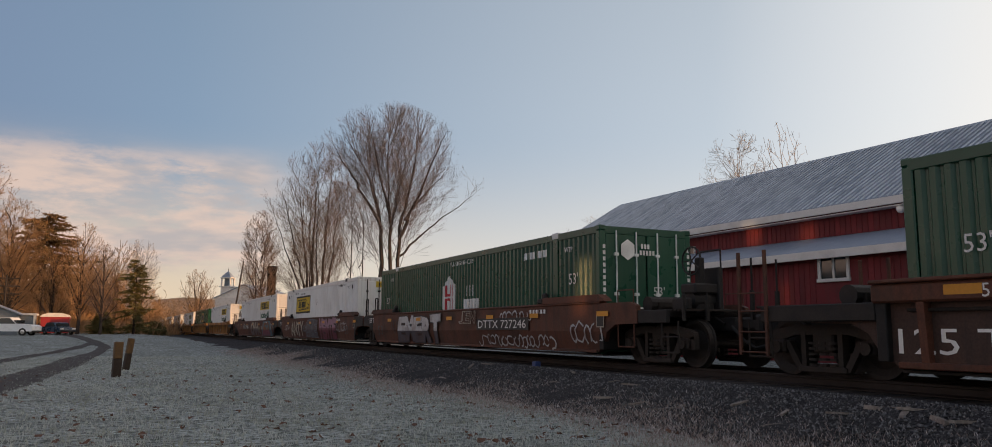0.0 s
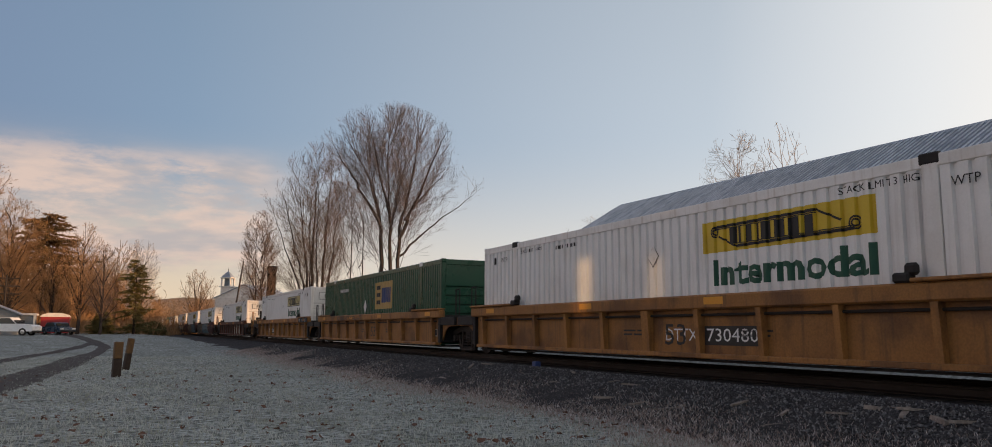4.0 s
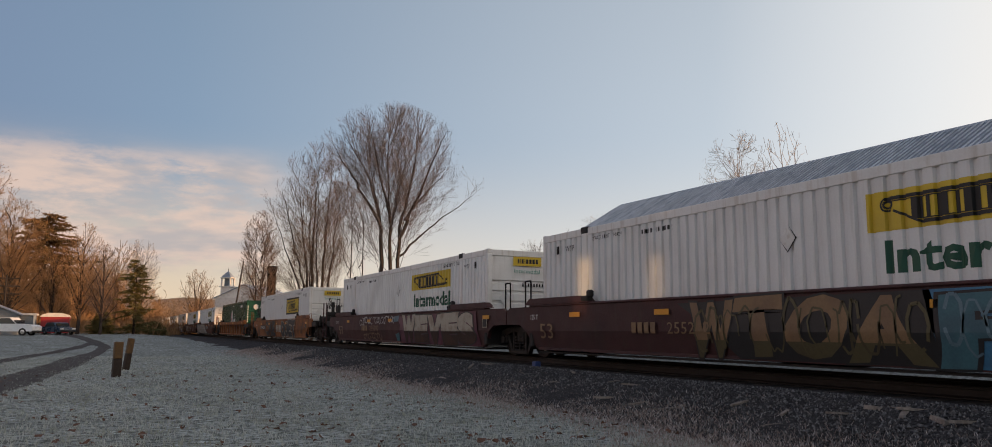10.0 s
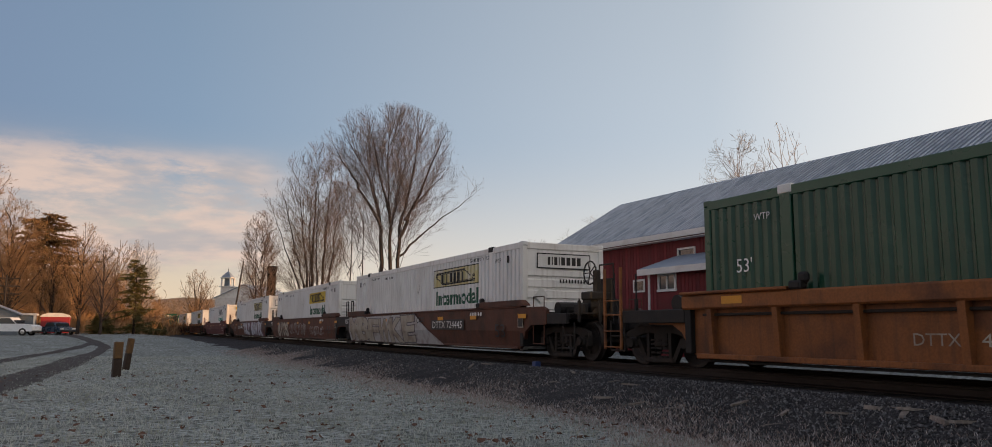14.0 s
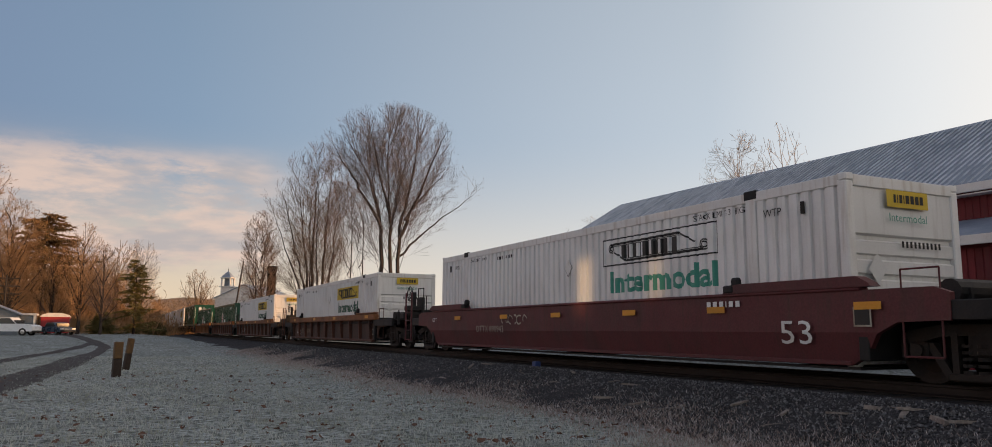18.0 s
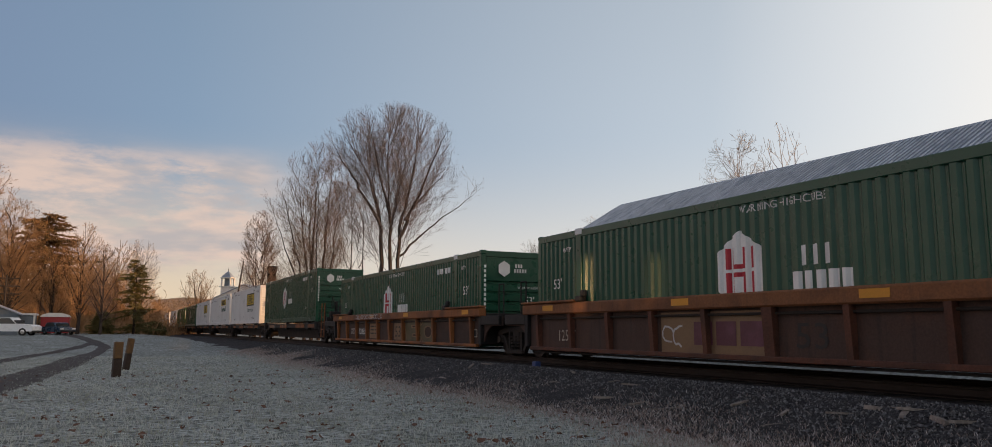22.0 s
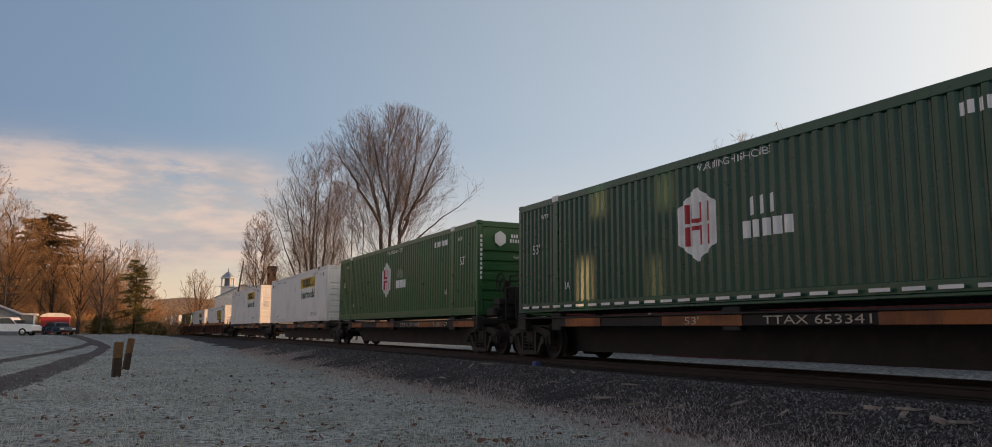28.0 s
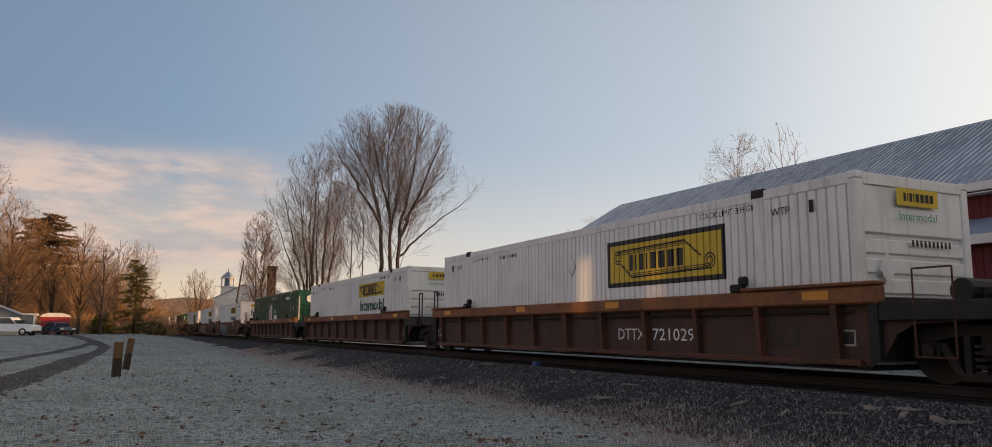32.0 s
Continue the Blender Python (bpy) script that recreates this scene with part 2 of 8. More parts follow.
    bark=material("grey_brown_bark", (0.055, 0.040, 0.033), 0.9, stain=(0.085, 0.068, 0.058), stain_amt=0.5, stain_scale=2.0, grain=0.3, grain_scale=18, bump=0.12),
    twig=material("bare_twigs", (0.165, 0.132, 0.122), 0.9, stain=(0.25, 0.215, 0.20), stain_amt=0.5, stain_scale=0.6, grain=0.15, bump=0.0),
    twig_warm=material("warm_brown_twigs", (0.19, 0.128, 0.092), 0.9, stain=(0.26, 0.19, 0.14), stain_amt=0.5, stain_scale=0.6, grain=0.15, bump=0.0),
    twig_frost=material("frosted_twigs", (0.46, 0.43, 0.41), 0.9, stain=(0.28, 0.24, 0.22), stain_amt=0.5, stain_scale=0.6, grain=0.1, bump=0.0),
    twig_tan=material("tan_autumn_twigs", (0.33, 0.20, 0.100), 0.9, stain=(0.22, 0.145, 0.085), stain_amt=0.6, stain_scale=0.4, grain=0.15, bump=0.0),
    needle=material("dark_conifer_needles", (0.10, 0.090, 0.030), 0.85, stain=(0.20, 0.14, 0.05), stain_amt=0.6, stain_scale=1.2, grain=0.2, bump=0.0),
    # warm low sun is put into the brown of these needles
    needle_brown=material("sunlit_brown_conifer_needles", (0.17, 0.10, 0.04), 0.85, stain=(0.09, 0.075, 0.03), stain_amt=0.7, stain_scale=0.8, grain=0.2, bump=0.0),
    stone=material("ballast_stone", (0.045, 0.045, 0.050), 0.85, island=(0.21, 0.21, 0.215), stain=(0.08, 0.075, 0.07), stain_amt=0.5, stain_scale=9.0, grain=0.3, grain_scale=40, bump=0.05),
    blade=material("frosted_grass_blades", (0.52, 0.56, 0.53), 0.8, stain=(0.22, 0.23, 0.15), stain_amt=0.7, stain_scale=1.4, grain=0.1, bump=0.0),
    dead_grass=material("dead_tan_grass", (0.30, 0.235, 0.21), 0.85, island=(0.56, 0.53, 0.52), grain=0.1, bump=0.0),
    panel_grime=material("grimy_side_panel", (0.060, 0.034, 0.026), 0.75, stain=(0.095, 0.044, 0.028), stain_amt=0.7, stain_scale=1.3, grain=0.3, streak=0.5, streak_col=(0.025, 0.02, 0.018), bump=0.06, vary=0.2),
    leaf=material("fallen_brown_leaf", (0.15, 0.075, 0.048), 0.8, stain=(0.12, 0.06, 0.035), stain_amt=0.6, stain_scale=12, grain=0.2, bump=0.0, vary=0.3),
    wood=material("weathered_grey_wood", (0.20, 0.17, 0.145), 0.85, stain=(0.33, 0.31, 0.29), stain_amt=0.5, stain_scale=3.0, grain=0.35, grain_scale=24, bump=0.1),
    wood_pale=material("pale_split_wood", (0.30, 0.26, 0.23), 0.85, stain=(0.16, 0.13, 0.11), stain_amt=0.6, stain_scale=6.0, grain=0.35, grain_scale=30, bump=0.1),
    # near-black with hardly any gloss, for the chimney stack
    soot=material("matt_black_stack", (0.016, 0.015, 0.016), 1.0, stain=(0.03, 0.025, 0.024), stain_amt=0.4, stain_scale=2.0, grain=0.3, bump=0.05, spec=0.05),
    tie=material("creosoted_tie_wood", (0.035, 0.027, 0.022), 0.9, stain=(0.08, 0.07, 0.065), stain_amt=0.4, stain_scale=3.0, grain=0.3, bump=0.1),
    post_wood=material("creosoted_post", (0.040, 0.027, 0.020), 0.85, stain=(0.07, 0.05, 0.035), stain_amt=0.5, stain_scale=4.0, grain=0.3, bump=0.1),
    # ochre for the upper half of each post, near-black below
    post_paint=material("ochre_upper_half", (0.17, 0.095, 0.037), 0.8, stain=(0.10, 0.06, 0.03), stain_amt=0.7, stain_scale=5.0, grain=0.3, bump=0.08),
    shed=material("grey_blue_siding", (0.16, 0.19, 0.22), 0.75, stain=(0.12, 0.14, 0.16), stain_amt=0.5, grain=0.1, bump=0.03),
    car_white=material("white_car_paint", (0.72, 0.73, 0.74), 0.3, grain=0.03, bump=0.0, spec=0.6),
    car_blue=material("blue_grey_car_paint", (0.045, 0.075, 0.12), 0.28, grain=0.03, bump=0.0, spec=0.6),
    camper_red=material("red_painted_panel", (0.33, 0.03, 0.035), 0.5, grain=0.06, bump=0.0),
    rubber=material("tyre_rubber", (0.018, 0.018, 0.018), 0.85, grain=0.15, bump=0.02),
    lamp_glass=material("lamp_globe", (0.75, 0.74, 0.70), 0.3, grain=0.03, bump=0.0),
)


def ground_material(name, cols, scale, fine, bump, frost=0.0):
    """Ground cover: three colours mixed over metres, then over centimetres."""
    m = bpy.data.materials.new(name)
    m.use_nodes = True
    nt = m.node_tree
    n, l = nt.nodes.new, nt.links.new
    p = nt.nodes["Principled BSDF"]
    p.inputs["Roughness"].default_value, p.inputs["Specular IOR Level"].default_value = 0.9, 0.2
    tc = n("ShaderNodeTexCoord")

    def tex(s, d, lo, hi):
        t = n("ShaderNodeTexNoise"); t.inputs["Scale"].default_value, t.inputs["Detail"].default_value = s, d
        t.inputs["Roughness"].default_value = 0.62
        l(tc.outputs["Object"], t.inputs["Vector"])
        r = n("ShaderNodeMapRange"); r.interpolation_type = "SMOOTHSTEP"
        r.inputs["From Min"].default_value, r.inputs["From Max"].default_value = lo, hi
        l(t.outputs["Fac"], r.inputs["Value"])
        return r.outputs["Result"]

    def mix(f, a, b):
        x = n("ShaderNodeMix"); x.data_type = "RGBA"
        l(f, x.inputs[0])
        for i, v in ((6, a), (7, b)):
            if isinstance(v, tuple):
                x.inputs[i].default_value = (*v, 1)
            else:
                l(v, x.inputs[i])
        return x.outputs[2]

    big = mix(tex(scale, 6, 0.40, 0.62), cols[0], cols[1])
    mid = mix(tex(scale * 6, 6, 0.50, 0.72), big, cols[2])
    fin = mix(tex(fine, 8, 0.35, 0.70), cols[3], mid)
    l(fin, p.inputs["Base Color"])
    b = n("ShaderNodeBump"); b.inputs["Strength"].default_value, b.inputs["Distance"].default_value = 0.9, bump
    t = n("ShaderNodeTexNoise"); t.inputs["Scale"].default_value, t.inputs["Detail"].default_value = fine * 0.7, 8
    l(tc.outputs["Object"], t.inputs["Vector"])
    l(t.outputs["Fac"], b.inputs["Height"]); l(b.outputs[0], p.inputs["Normal"])
    return m


MAT["lawn"] = ground_material("frosted_lawn", ((0.50, 0.555, 0.56), (0.36, 0.40, 0.395), (0.16, 0.172, 0.15), (0.075, 0.088, 0.078)), 0.35, 8.0, 0.10)
MAT["gravel"] = ground_material("dark_ballast_gravel", ((0.062, 0.062, 0.067), (0.050, 0.049, 0.052), (0.115, 0.11, 0.112), (0.016, 0.015, 0.016)), 0.5, 26.0, 0.05)
MAT["drive"] = ground_material("dark_gravel_drive", ((0.060, 0.056, 0.056), (0.085, 0.08, 0.078), (0.19, 0.20, 0.20), (0.045, 0.04, 0.04)), 0.6, 24.0, 0.03)


# ---------------------------------------------------------------- mesh building
class Shape:
    """Collects vertices and faces for one mesh."""

    def __init__(self):
        self.v, self.f = [], []

    def add(self, verts, faces):
        k = len(self.v)
        self.v.extend(verts)
        self.f.extend([tuple(i + k for i in f) for f in faces])
        return self

    def box(self, x0, x1, y0, y1, z0, z1, c=0.0):
        """A box with its edges chamfered by c."""
        if c <= 0:
            return self.add([(x, y, z) for x in (x0, x1) for y in (y0, y1) for z in (z0, z1)],
                            [(0, 1, 3, 2), (4, 6, 7, 5), (0, 4, 5, 1), (2, 3, 7, 6), (0, 2, 6, 4), (1, 5, 7, 3)])
        c = min(c, (x1 - x0) * 0.45, (y1 - y0) * 0.45, (z1 - z0) * 0.45)
        V = []
        for x, sx in ((x0, 1), (x1, -1)):
            for y, sy in ((y0, 1), (y1, -1)):
                for z, sz in ((z0, 1), (z1, -1)):
                    V += [(x, y + c * sy, z + c * sz), (x + c * sx, y, z + c * sz), (x + c * sx, y + c * sy, z)]
        F = [(0, 3, 9, 6), (12, 18, 21, 15), (1, 13, 16, 4), (7, 10, 22, 19), (2, 8, 20, 14), (5, 17, 23, 11)]
        for a, b, k1, k2 in ((0, 3, 0, 1), (6, 9, 0, 1), (12, 15, 0, 1), (18, 21, 0, 1),
                             (0, 6, 0, 2), (3, 9, 0, 2), (12, 18, 0, 2), (15, 21, 0, 2),
                             (0, 12, 1, 2), (3, 15, 1, 2), (6, 18, 1, 2), (9, 21, 1, 2)):
            F.append((a + k1, a + k2, b + k2, b + k1))
        F += [(a, a + 1, a + 2) for a in range(0, 24, 3)]
        return self.add(V, F)

    def prism(self, pts, axis, a, b):
        """The polygon pts, extruded along an axis ('x': pts are y, z; 'y': x, z; 'z': x, y) from a to b."""
        n = len(pts)
        put = {"x": lambda p, q: (q, p[0], p[1]), "y": lambda p, q: (p[0], q, p[1]), "z": lambda p, q: (p[0], p[1], q)}[axis]
        V = [put(p, a) for p in pts] + [put(p, b) for p in pts]
        return self.add(V, [tuple(range(n))[::-1], tuple(range(n, 2 * n))] + [(i, (i + 1) % n, (i + 1) % n + n, i + n) for i in range(n)])

    def tube(self, p, q, r, r2=None, n=8, caps=True):
        p, q = Vector(p), Vector(q)
        r2 = r if r2 is None else r2
        d = (q - p).normalized()
        u = d.orthogonal().normalized()
        w = d.cross(u)
        V = [tuple(p + (u * math.cos(a) + w * math.sin(a)) * r) for a in (2 * math.pi * i / n for i in range(n))]
        V += [tuple(q + (u * math.cos(a) + w * math.sin(a)) * r2) for a in (2 * math.pi * i / n for i in range(n))]
        F = [(i, (i + 1) % n, (i + 1) % n + n, i + n) for i in range(n)]
        if caps:
            F += [tuple(range(n))[::-1], tuple(range(n, 2 * n))]
        return self.add(V, F)

    def path(self, pts, r, n=6):
        for a, b in zip(pts, pts[1:]):
            self.tube(a, b, r, n=n)
        return self

    def lathe(self, prof, n=20, axis="z"):
        """Turns the profile of (radius, height) about an axis."""
        V, F = [], []
        for i in range(n):
            a = 2 * math.pi * i / n
            for r, h in prof:
                c, s = r * math.cos(a), r * math.sin(a)
                V.append({"z": (c, s, h), "x": (h, c, s), "y": (c, h, s)}[axis])
        m = len(prof)
        for i in range(n):
            j = (i + 1) % n
            F += [(i * m + k, j * m + k, j * m + k + 1, i * m + k + 1) for k in range(m - 1)]
        return self.add(V, F)

    def mesh(self, name, mat, smooth=False):
        me = bpy.data.meshes.new(name)
        me.from_pydata(self.v, [], self.f)
        if mat is not None:
            me.materials.append(MAT[mat] if isinstance(mat, str) else mat)
        bm = bmesh.new(); bm.from_mesh(me)
        bmesh.ops.recalc_face_normals(bm, faces=bm.faces)
        bm.to_mesh(me); bm.free()
        if smooth:
            for p in me.polygons:
                p.use_smooth = True
        return me


CACHE = {}


def cached(key, make):
    """One mesh for all alike pieces."""
    if key not in CACHE:
        CACHE[key] = make()
    return CACHE[key]


def part(name, me, parent, at=None, label=""):
    """Links a mesh as one part under a thing or a part."""
    ob = new(name, me)
    ob.parent = parent
    if at is not None:
        ob.matrix_basis = at if isinstance(at, Matrix) else Matrix.Translation(at)
    if label:
        ob["label"] = label
    if name in ("graffiti", "sprayed_line_work", "lettering", "stencil", "scroll_mark", "red_mark", "notice"):
        ob["kind"] = "stuff"
    return ob


def thing(name, label, category, group="", kind="", me=None, at=None):
    ob = new(name, me)
    if at is not None:
        ob.matrix_basis = at if isinstance(at, Matrix) else Matrix.Translation(at)
    return tagged(ob, label, category, group, kind)


def text_mesh(s, height, mat, width=None, bold=0.0):
    """Lettering with its lower left corner at the origin, in the xy plane, capital letters of that height."""
    def make():
        cu = bpy.data.curves.new("lettering", "FONT")
        cu.body, cu.size, cu.resolution_u, cu.offset = s, 1.0, 2, bold
        ob = bpy.data.objects.new("lettering", cu)
        scene.collection.objects.link(ob)
        bpy.context.view_layer.update()
        me = bpy.data.meshes.new_from_object(ob.evaluated_get(bpy.context.evaluated_depsgraph_get()))
        bpy.data.objects.remove(ob)
        co = np.array([v.co[:] for v in me.vertices])
        lo, hi = co.min(0), co.max(0)
        k = height / 0.70
        kx = (width / (hi[0] - lo[0])) if width else k
        for v in me.vertices:
            v.co = ((v.co.x - lo[0]) * kx, v.co.y * k, 0)
        me.materials.clear()
        me.materials.append(MAT[mat])
        return me
    return cached(("text", s, height, mat, width, bold), make)


def facing(x, y, z):
    """A pose on the near flank of the train: letters run from +y to -y and face -x."""
    return Matrix(((0, 0, -1, x), (-1, 0, 0, y), (0, 1, 0, z), (0, 0, 0, 1)))


def heading(x, y, z):
    """A pose on a leading end: letters run from -x to +x and face -y."""
    return Matrix(((1, 0, 0, x), (0, 0, -1, y), (0, 1, 0, z), (0, 0, 0, 1)))


def smooth01(a, b, x):
    u = min(max((x - a) / (b - a), 0.0), 1.0)
    return u * u * (3 - 2 * u)


# ---------------------------------------------------------------- ground and track


def ground_z(x, y):
    rise = 0.65 * smooth01(25, 95, y)
    far = 9.0 * smooth01(230, 520, y)
    return rise * (1 - 0.45 * smooth01(2, 8, x)) + (0.50 * smooth01(12.6, 14.6, x)) * (1 - 0.8 * smooth01(25, 95, y)) + far


def build_ground():
    xs = np.unique(np.concatenate([np.linspace(-700, -60, 24), np.linspace(-60, -12, 28), np.linspace(-12, 20, 90), np.linspace(20, 80, 30), np.linspace(80, 700, 24)]))
    ys = np.unique(np.concatenate([np.linspace(-150, 0, 20), np.linspace(0, 40, 110), np.linspace(40, 130, 90), np.linspace(130, 900, 50)]))
    V = []
    for y in ys:
        for x in xs:
            z = ground_z(x, y)
            if y < 160 and abs(x) < 60:
                z += 0.05 * noise.noise((x * 0.35, y * 0.2, 0)) + 0.022 * noise.noise((x * 1.7, y * 1.7, 3))
            V.append((x, y, z))
    nx = len(xs)
    F = [(j * nx + i, j * nx + i + 1, (j + 1) * nx + i + 1, (j + 1) * nx + i) for j in range(len(ys) - 1) for i in range(nx - 1)]
    s = Shape(); s.v, s.f = V, F
    thing("ground", "frost-covered lawn with short green-grey grass", "ground", kind="structure", me=s.mesh("ground", "lawn", True))


def build_ballast():
    prof = [(-4.25, -0.10), (-3.75, 0.06), (-3.3, 0.16), (-2.7, 0.30), (-2.1, 0.44), (-1.75, 0.515), (-0.9, 0.515), (0, 0.515), (0.9, 0.515), (1.75, 0.515), (2.2, 0.46), (2.8, 0.44), (3.4, 0.30)]
    ys = np.concatenate([[-640, -350], np.linspace(-70, 4, 50), np.linspace(4.3, 45, 190), np.linspace(46, 140, 90), np.linspace(145, 700, 60)])
    V = []
    for y in ys:
        g = ground_z(TRACK_X - 4, y)
        for k, (dx, z) in enumerate(prof):
            w = 0.9 * noise.noise((y * 0.25, k * 0.2, 7.0)) + 0.35 * noise.noise((y * 1.1, k, 9.0)) if k < 3 else 0.1 * noise.noise((y * 2, k, 2))
            zz = max(z, g + (0.10 if 2 < k < 10 else -0.06 if k in (0, 12) else 0.03)) if z < 0.5 else z
            V.append((TRACK_X + dx + w, y, zz + (0.03 * noise.noise((y * 3.0, k * 1.3, 1.0)) if k not in (5, 6, 7, 8, 9) else 0)))
    m = len(prof)
    F = [(j * m + i, j * m + i + 1, (j + 1) * m + i + 1, (j + 1) * m + i) for j in range(len(ys) - 1) for i in range(m - 1)]
    s = Shape(); s.v, s.f = V, F
    return thing("ballast_bed", "dark crushed-stone ballast bank under the rails", "track bed", kind="structure", me=s.mesh("ballast_bed", "gravel", True))


def build_rails():
    for sx in (-1, 1):
        s = Shape()
        x = sx * 0.7525
        prof = [(-0.07, 0), (0.07, 0), (0.07, 0.015), (0.012, 0.04), (0.012, 0.125), (0.036, 0.135), (0.036, 0.165), (0.028, 0.172), (-0.028, 0.172), (-0.036, 0.165), (-0.036, 0.135), (-0.012, 0.125), (-0.012, 0.04), (-0.07, 0.015)]
        s.prism([(x + a, z) for a, z in prof], "y", -640, 700)
        thing("rail", "worn steel rail with a rusty brown web", "rail", "rails of the track", "structure", s.mesh("rail", "rail"), (TRACK_X, 0, RAIL_Z - 0.172))


def blob(rng, pts=8):
    """An uneven little stone: vertices and faces of a squashed octahedron."""
    base = np.array([(1, 0, 0), (-1, 0, 0), (0, 1, 0), (0, -1, 0), (0, 0, 1), (0, 0, -1)], float)
    return base * rng.uniform(0.6, 1.25, (6, 1)) * rng.uniform(0.7, 1.2, (1, 3))


OCTA = np.array([(0, 2, 4), (2, 1, 4), (1, 3, 4), (3, 0, 4), (2, 0, 5), (1, 2, 5), (3, 1, 5), (0, 3, 5)])


def raw_mesh(name, V, F, mat):
    me = bpy.data.meshes.new(name)
    me.from_pydata(V.tolist() if hasattr(V, "tolist") else V, [], F.tolist() if hasattr(F, "tolist") else F)
    me.materials.append(MAT[mat])
    return me


# ---------------------------------------------------------------- train: distances run, metres, every four seconds
RUN = ((0, 0.0), (4, 73.2), (8, 146.2), (12, 219.0), (16, 291.4), (20, 364.25), (24, 437.9), (28, 512.05), (32, 586.15))
WHEEL_R = 0.46


def run_at(t):
    for (a, p), (b, q) in zip(RUN, RUN[1:]):
        if t <= b:
            return p + (q - p) * (t - a) / (b - a)
    return RUN[-1][1]


# place of each container's leading end along the train, kind of car, container, running-gear at its ends
# car styles: r ribbed well, s smooth well, p spine; ends: c coupler, j joint with shared bogie
UNITS = (
    (-8.95, "r", "brown", "green_a", "jc"), (14.80, "s", "brown", "green_a_door", "cj"), (34.45, "s", "brown", "white_door", "jj"), (54.25, "s", "brown", "white_b", "jc"),
    (78.0, "r", "yellow", "white_b", "cj"), (97.55, "r", "yellow", "emp", "jj"), (117.1, "r", "yellow", "white_c", "jc"),
    (140.75, "r", "brown", "white_c", "cc"),
    (164.3, "s", "maroon", "white_c", "cj"), (183.9, "s", "maroon", "white_b", "jj"), (203.4, "s", "maroon", "white_b", "jc"),
    (226.9, "s", "orange", "white_a", "cc"), (250.35, "r", "orange", "green_a", "cc"),
    (273.75, "s", "brown", "white_c", "cj"), (292.9, "s", "brown", "white_b", "jj"), (312.5, "s", "brown", "white_c", "jc"),
    (335.85, "s", "red", "white_t", "cc"), (359.25, "r", "brown", "white_b", "cc"),
    (382.95, "r", "brown", "white_b", "cj"), (402.5, "r", "brown", "green_a", "jj"), (422.15, "r", "orange", "green_a", "jc"),
    (443.55, "p", "orange", "green_a", "cj"), (462.2, "p", "orange", "white_a", "jj"), (479.75, "p", "orange", "white_b", "jj"), (497.2, "p", "orange", "white_a", "jj"),
    (514.65, "p", "orange", "green_a_dash", "jc"), (533.5, "p", "orange", "green_a_light", "cj"), (552.25, "p", "orange", "white_b", "jj"), (573.0, "p", "orange", "white_b", "jc"),
    (594.1, "r", "brown", "white_a", "cj"), (613.9, "r", "brown", "white_b", "jj"), (633.6, "r", "brown", "green_a", "jc"),
    (657.2, "s", "brown", "white_b", "cj"), (676.8, "s", "brown", "white_b", "jj"), (696.4, "s", "brown", "white_a", "jc"),
    (720.0, "r", "brown", "green_a", "cj"), (739.6, "r", "brown", "white_b", "jj"), (759.2, "r", "brown", "white_b", "jc"),
    (782.8, "s", "brown", "green_a", "cj"), (802.4, "s", "brown", "white_a", "jj"), (822.0, "s", "brown", "white_b", "jc"),
    (845.6, "r", "brown", "white_b", "cj"), (865.2, "r", "brown", "green_a", "jj"), (884.8, "r", "brown", "white_b", "jc"),
)
CL, CH, CW = 16.154, 2.896, 1.295
MOVING = []                                   # (thing, leading place + half length, height above the rail)


# ---- containers
def corrugated(length, y0, z0, z1, x, depth, pitch, flat, steep, out):
    """A pressed steel wall in the plane x: vertical corrugations along y; out is the outward sign."""
    n = max(1, round(length / pitch))
    p = length / n
    V, F = [], []
    xs = x, x - out * depth
    for i in range(n):
        a = y0 + i * p
        s = (p - flat * 2 * p) / 2
        for yy, xx in ((a, xs[1]), (a + flat * p * 0.9, xs[1]), (a + flat * p * 0.9 + s * steep, xs[0]), (a + p - s * steep, xs[0])):
            V += [(xx, yy, z0), (xx, yy, z1)]
    V += [(xs[1], y0 + length, z0), (xs[1], y0 + length, z1)]
    F = [(2 * i, 2 * i + 2, 2 * i + 3, 2 * i + 1) for i in range(len(V) // 2 - 1)]
    return V, F


def ribbed_end(x0, x1, y, z0, z1, depth, n, out):
    """A pressed end wall in the plane y with n level corrugations."""
    V, F = [], []
    p = (z1 - z0) / n
    for i in range(n):
        a = z0 + i * p
        for zz, yy in ((a, y), (a + p * 0.62, y), (a + p * 0.72, y - out * depth), (a + p * 0.92, y - out * depth)):
            V += [(x0, yy, zz), (x1, yy, zz)]
    V += [(x0, y, z1), (x1, y, z1)]
    F = [(2 * i, 2 * i + 1, 2 * i + 3, 2 * i + 2) for i in range(len(V) // 2 - 1)]
    return V, F


WAVES = {"narrow": (0.180, 0.15, 0.14, 0.034), "fold": (0.255, 0.27, 0.35, 0.046), False: (0.225, 0.20, 0.70, 0.05)}      # pitch, share of the groove, slant of the folds, depth


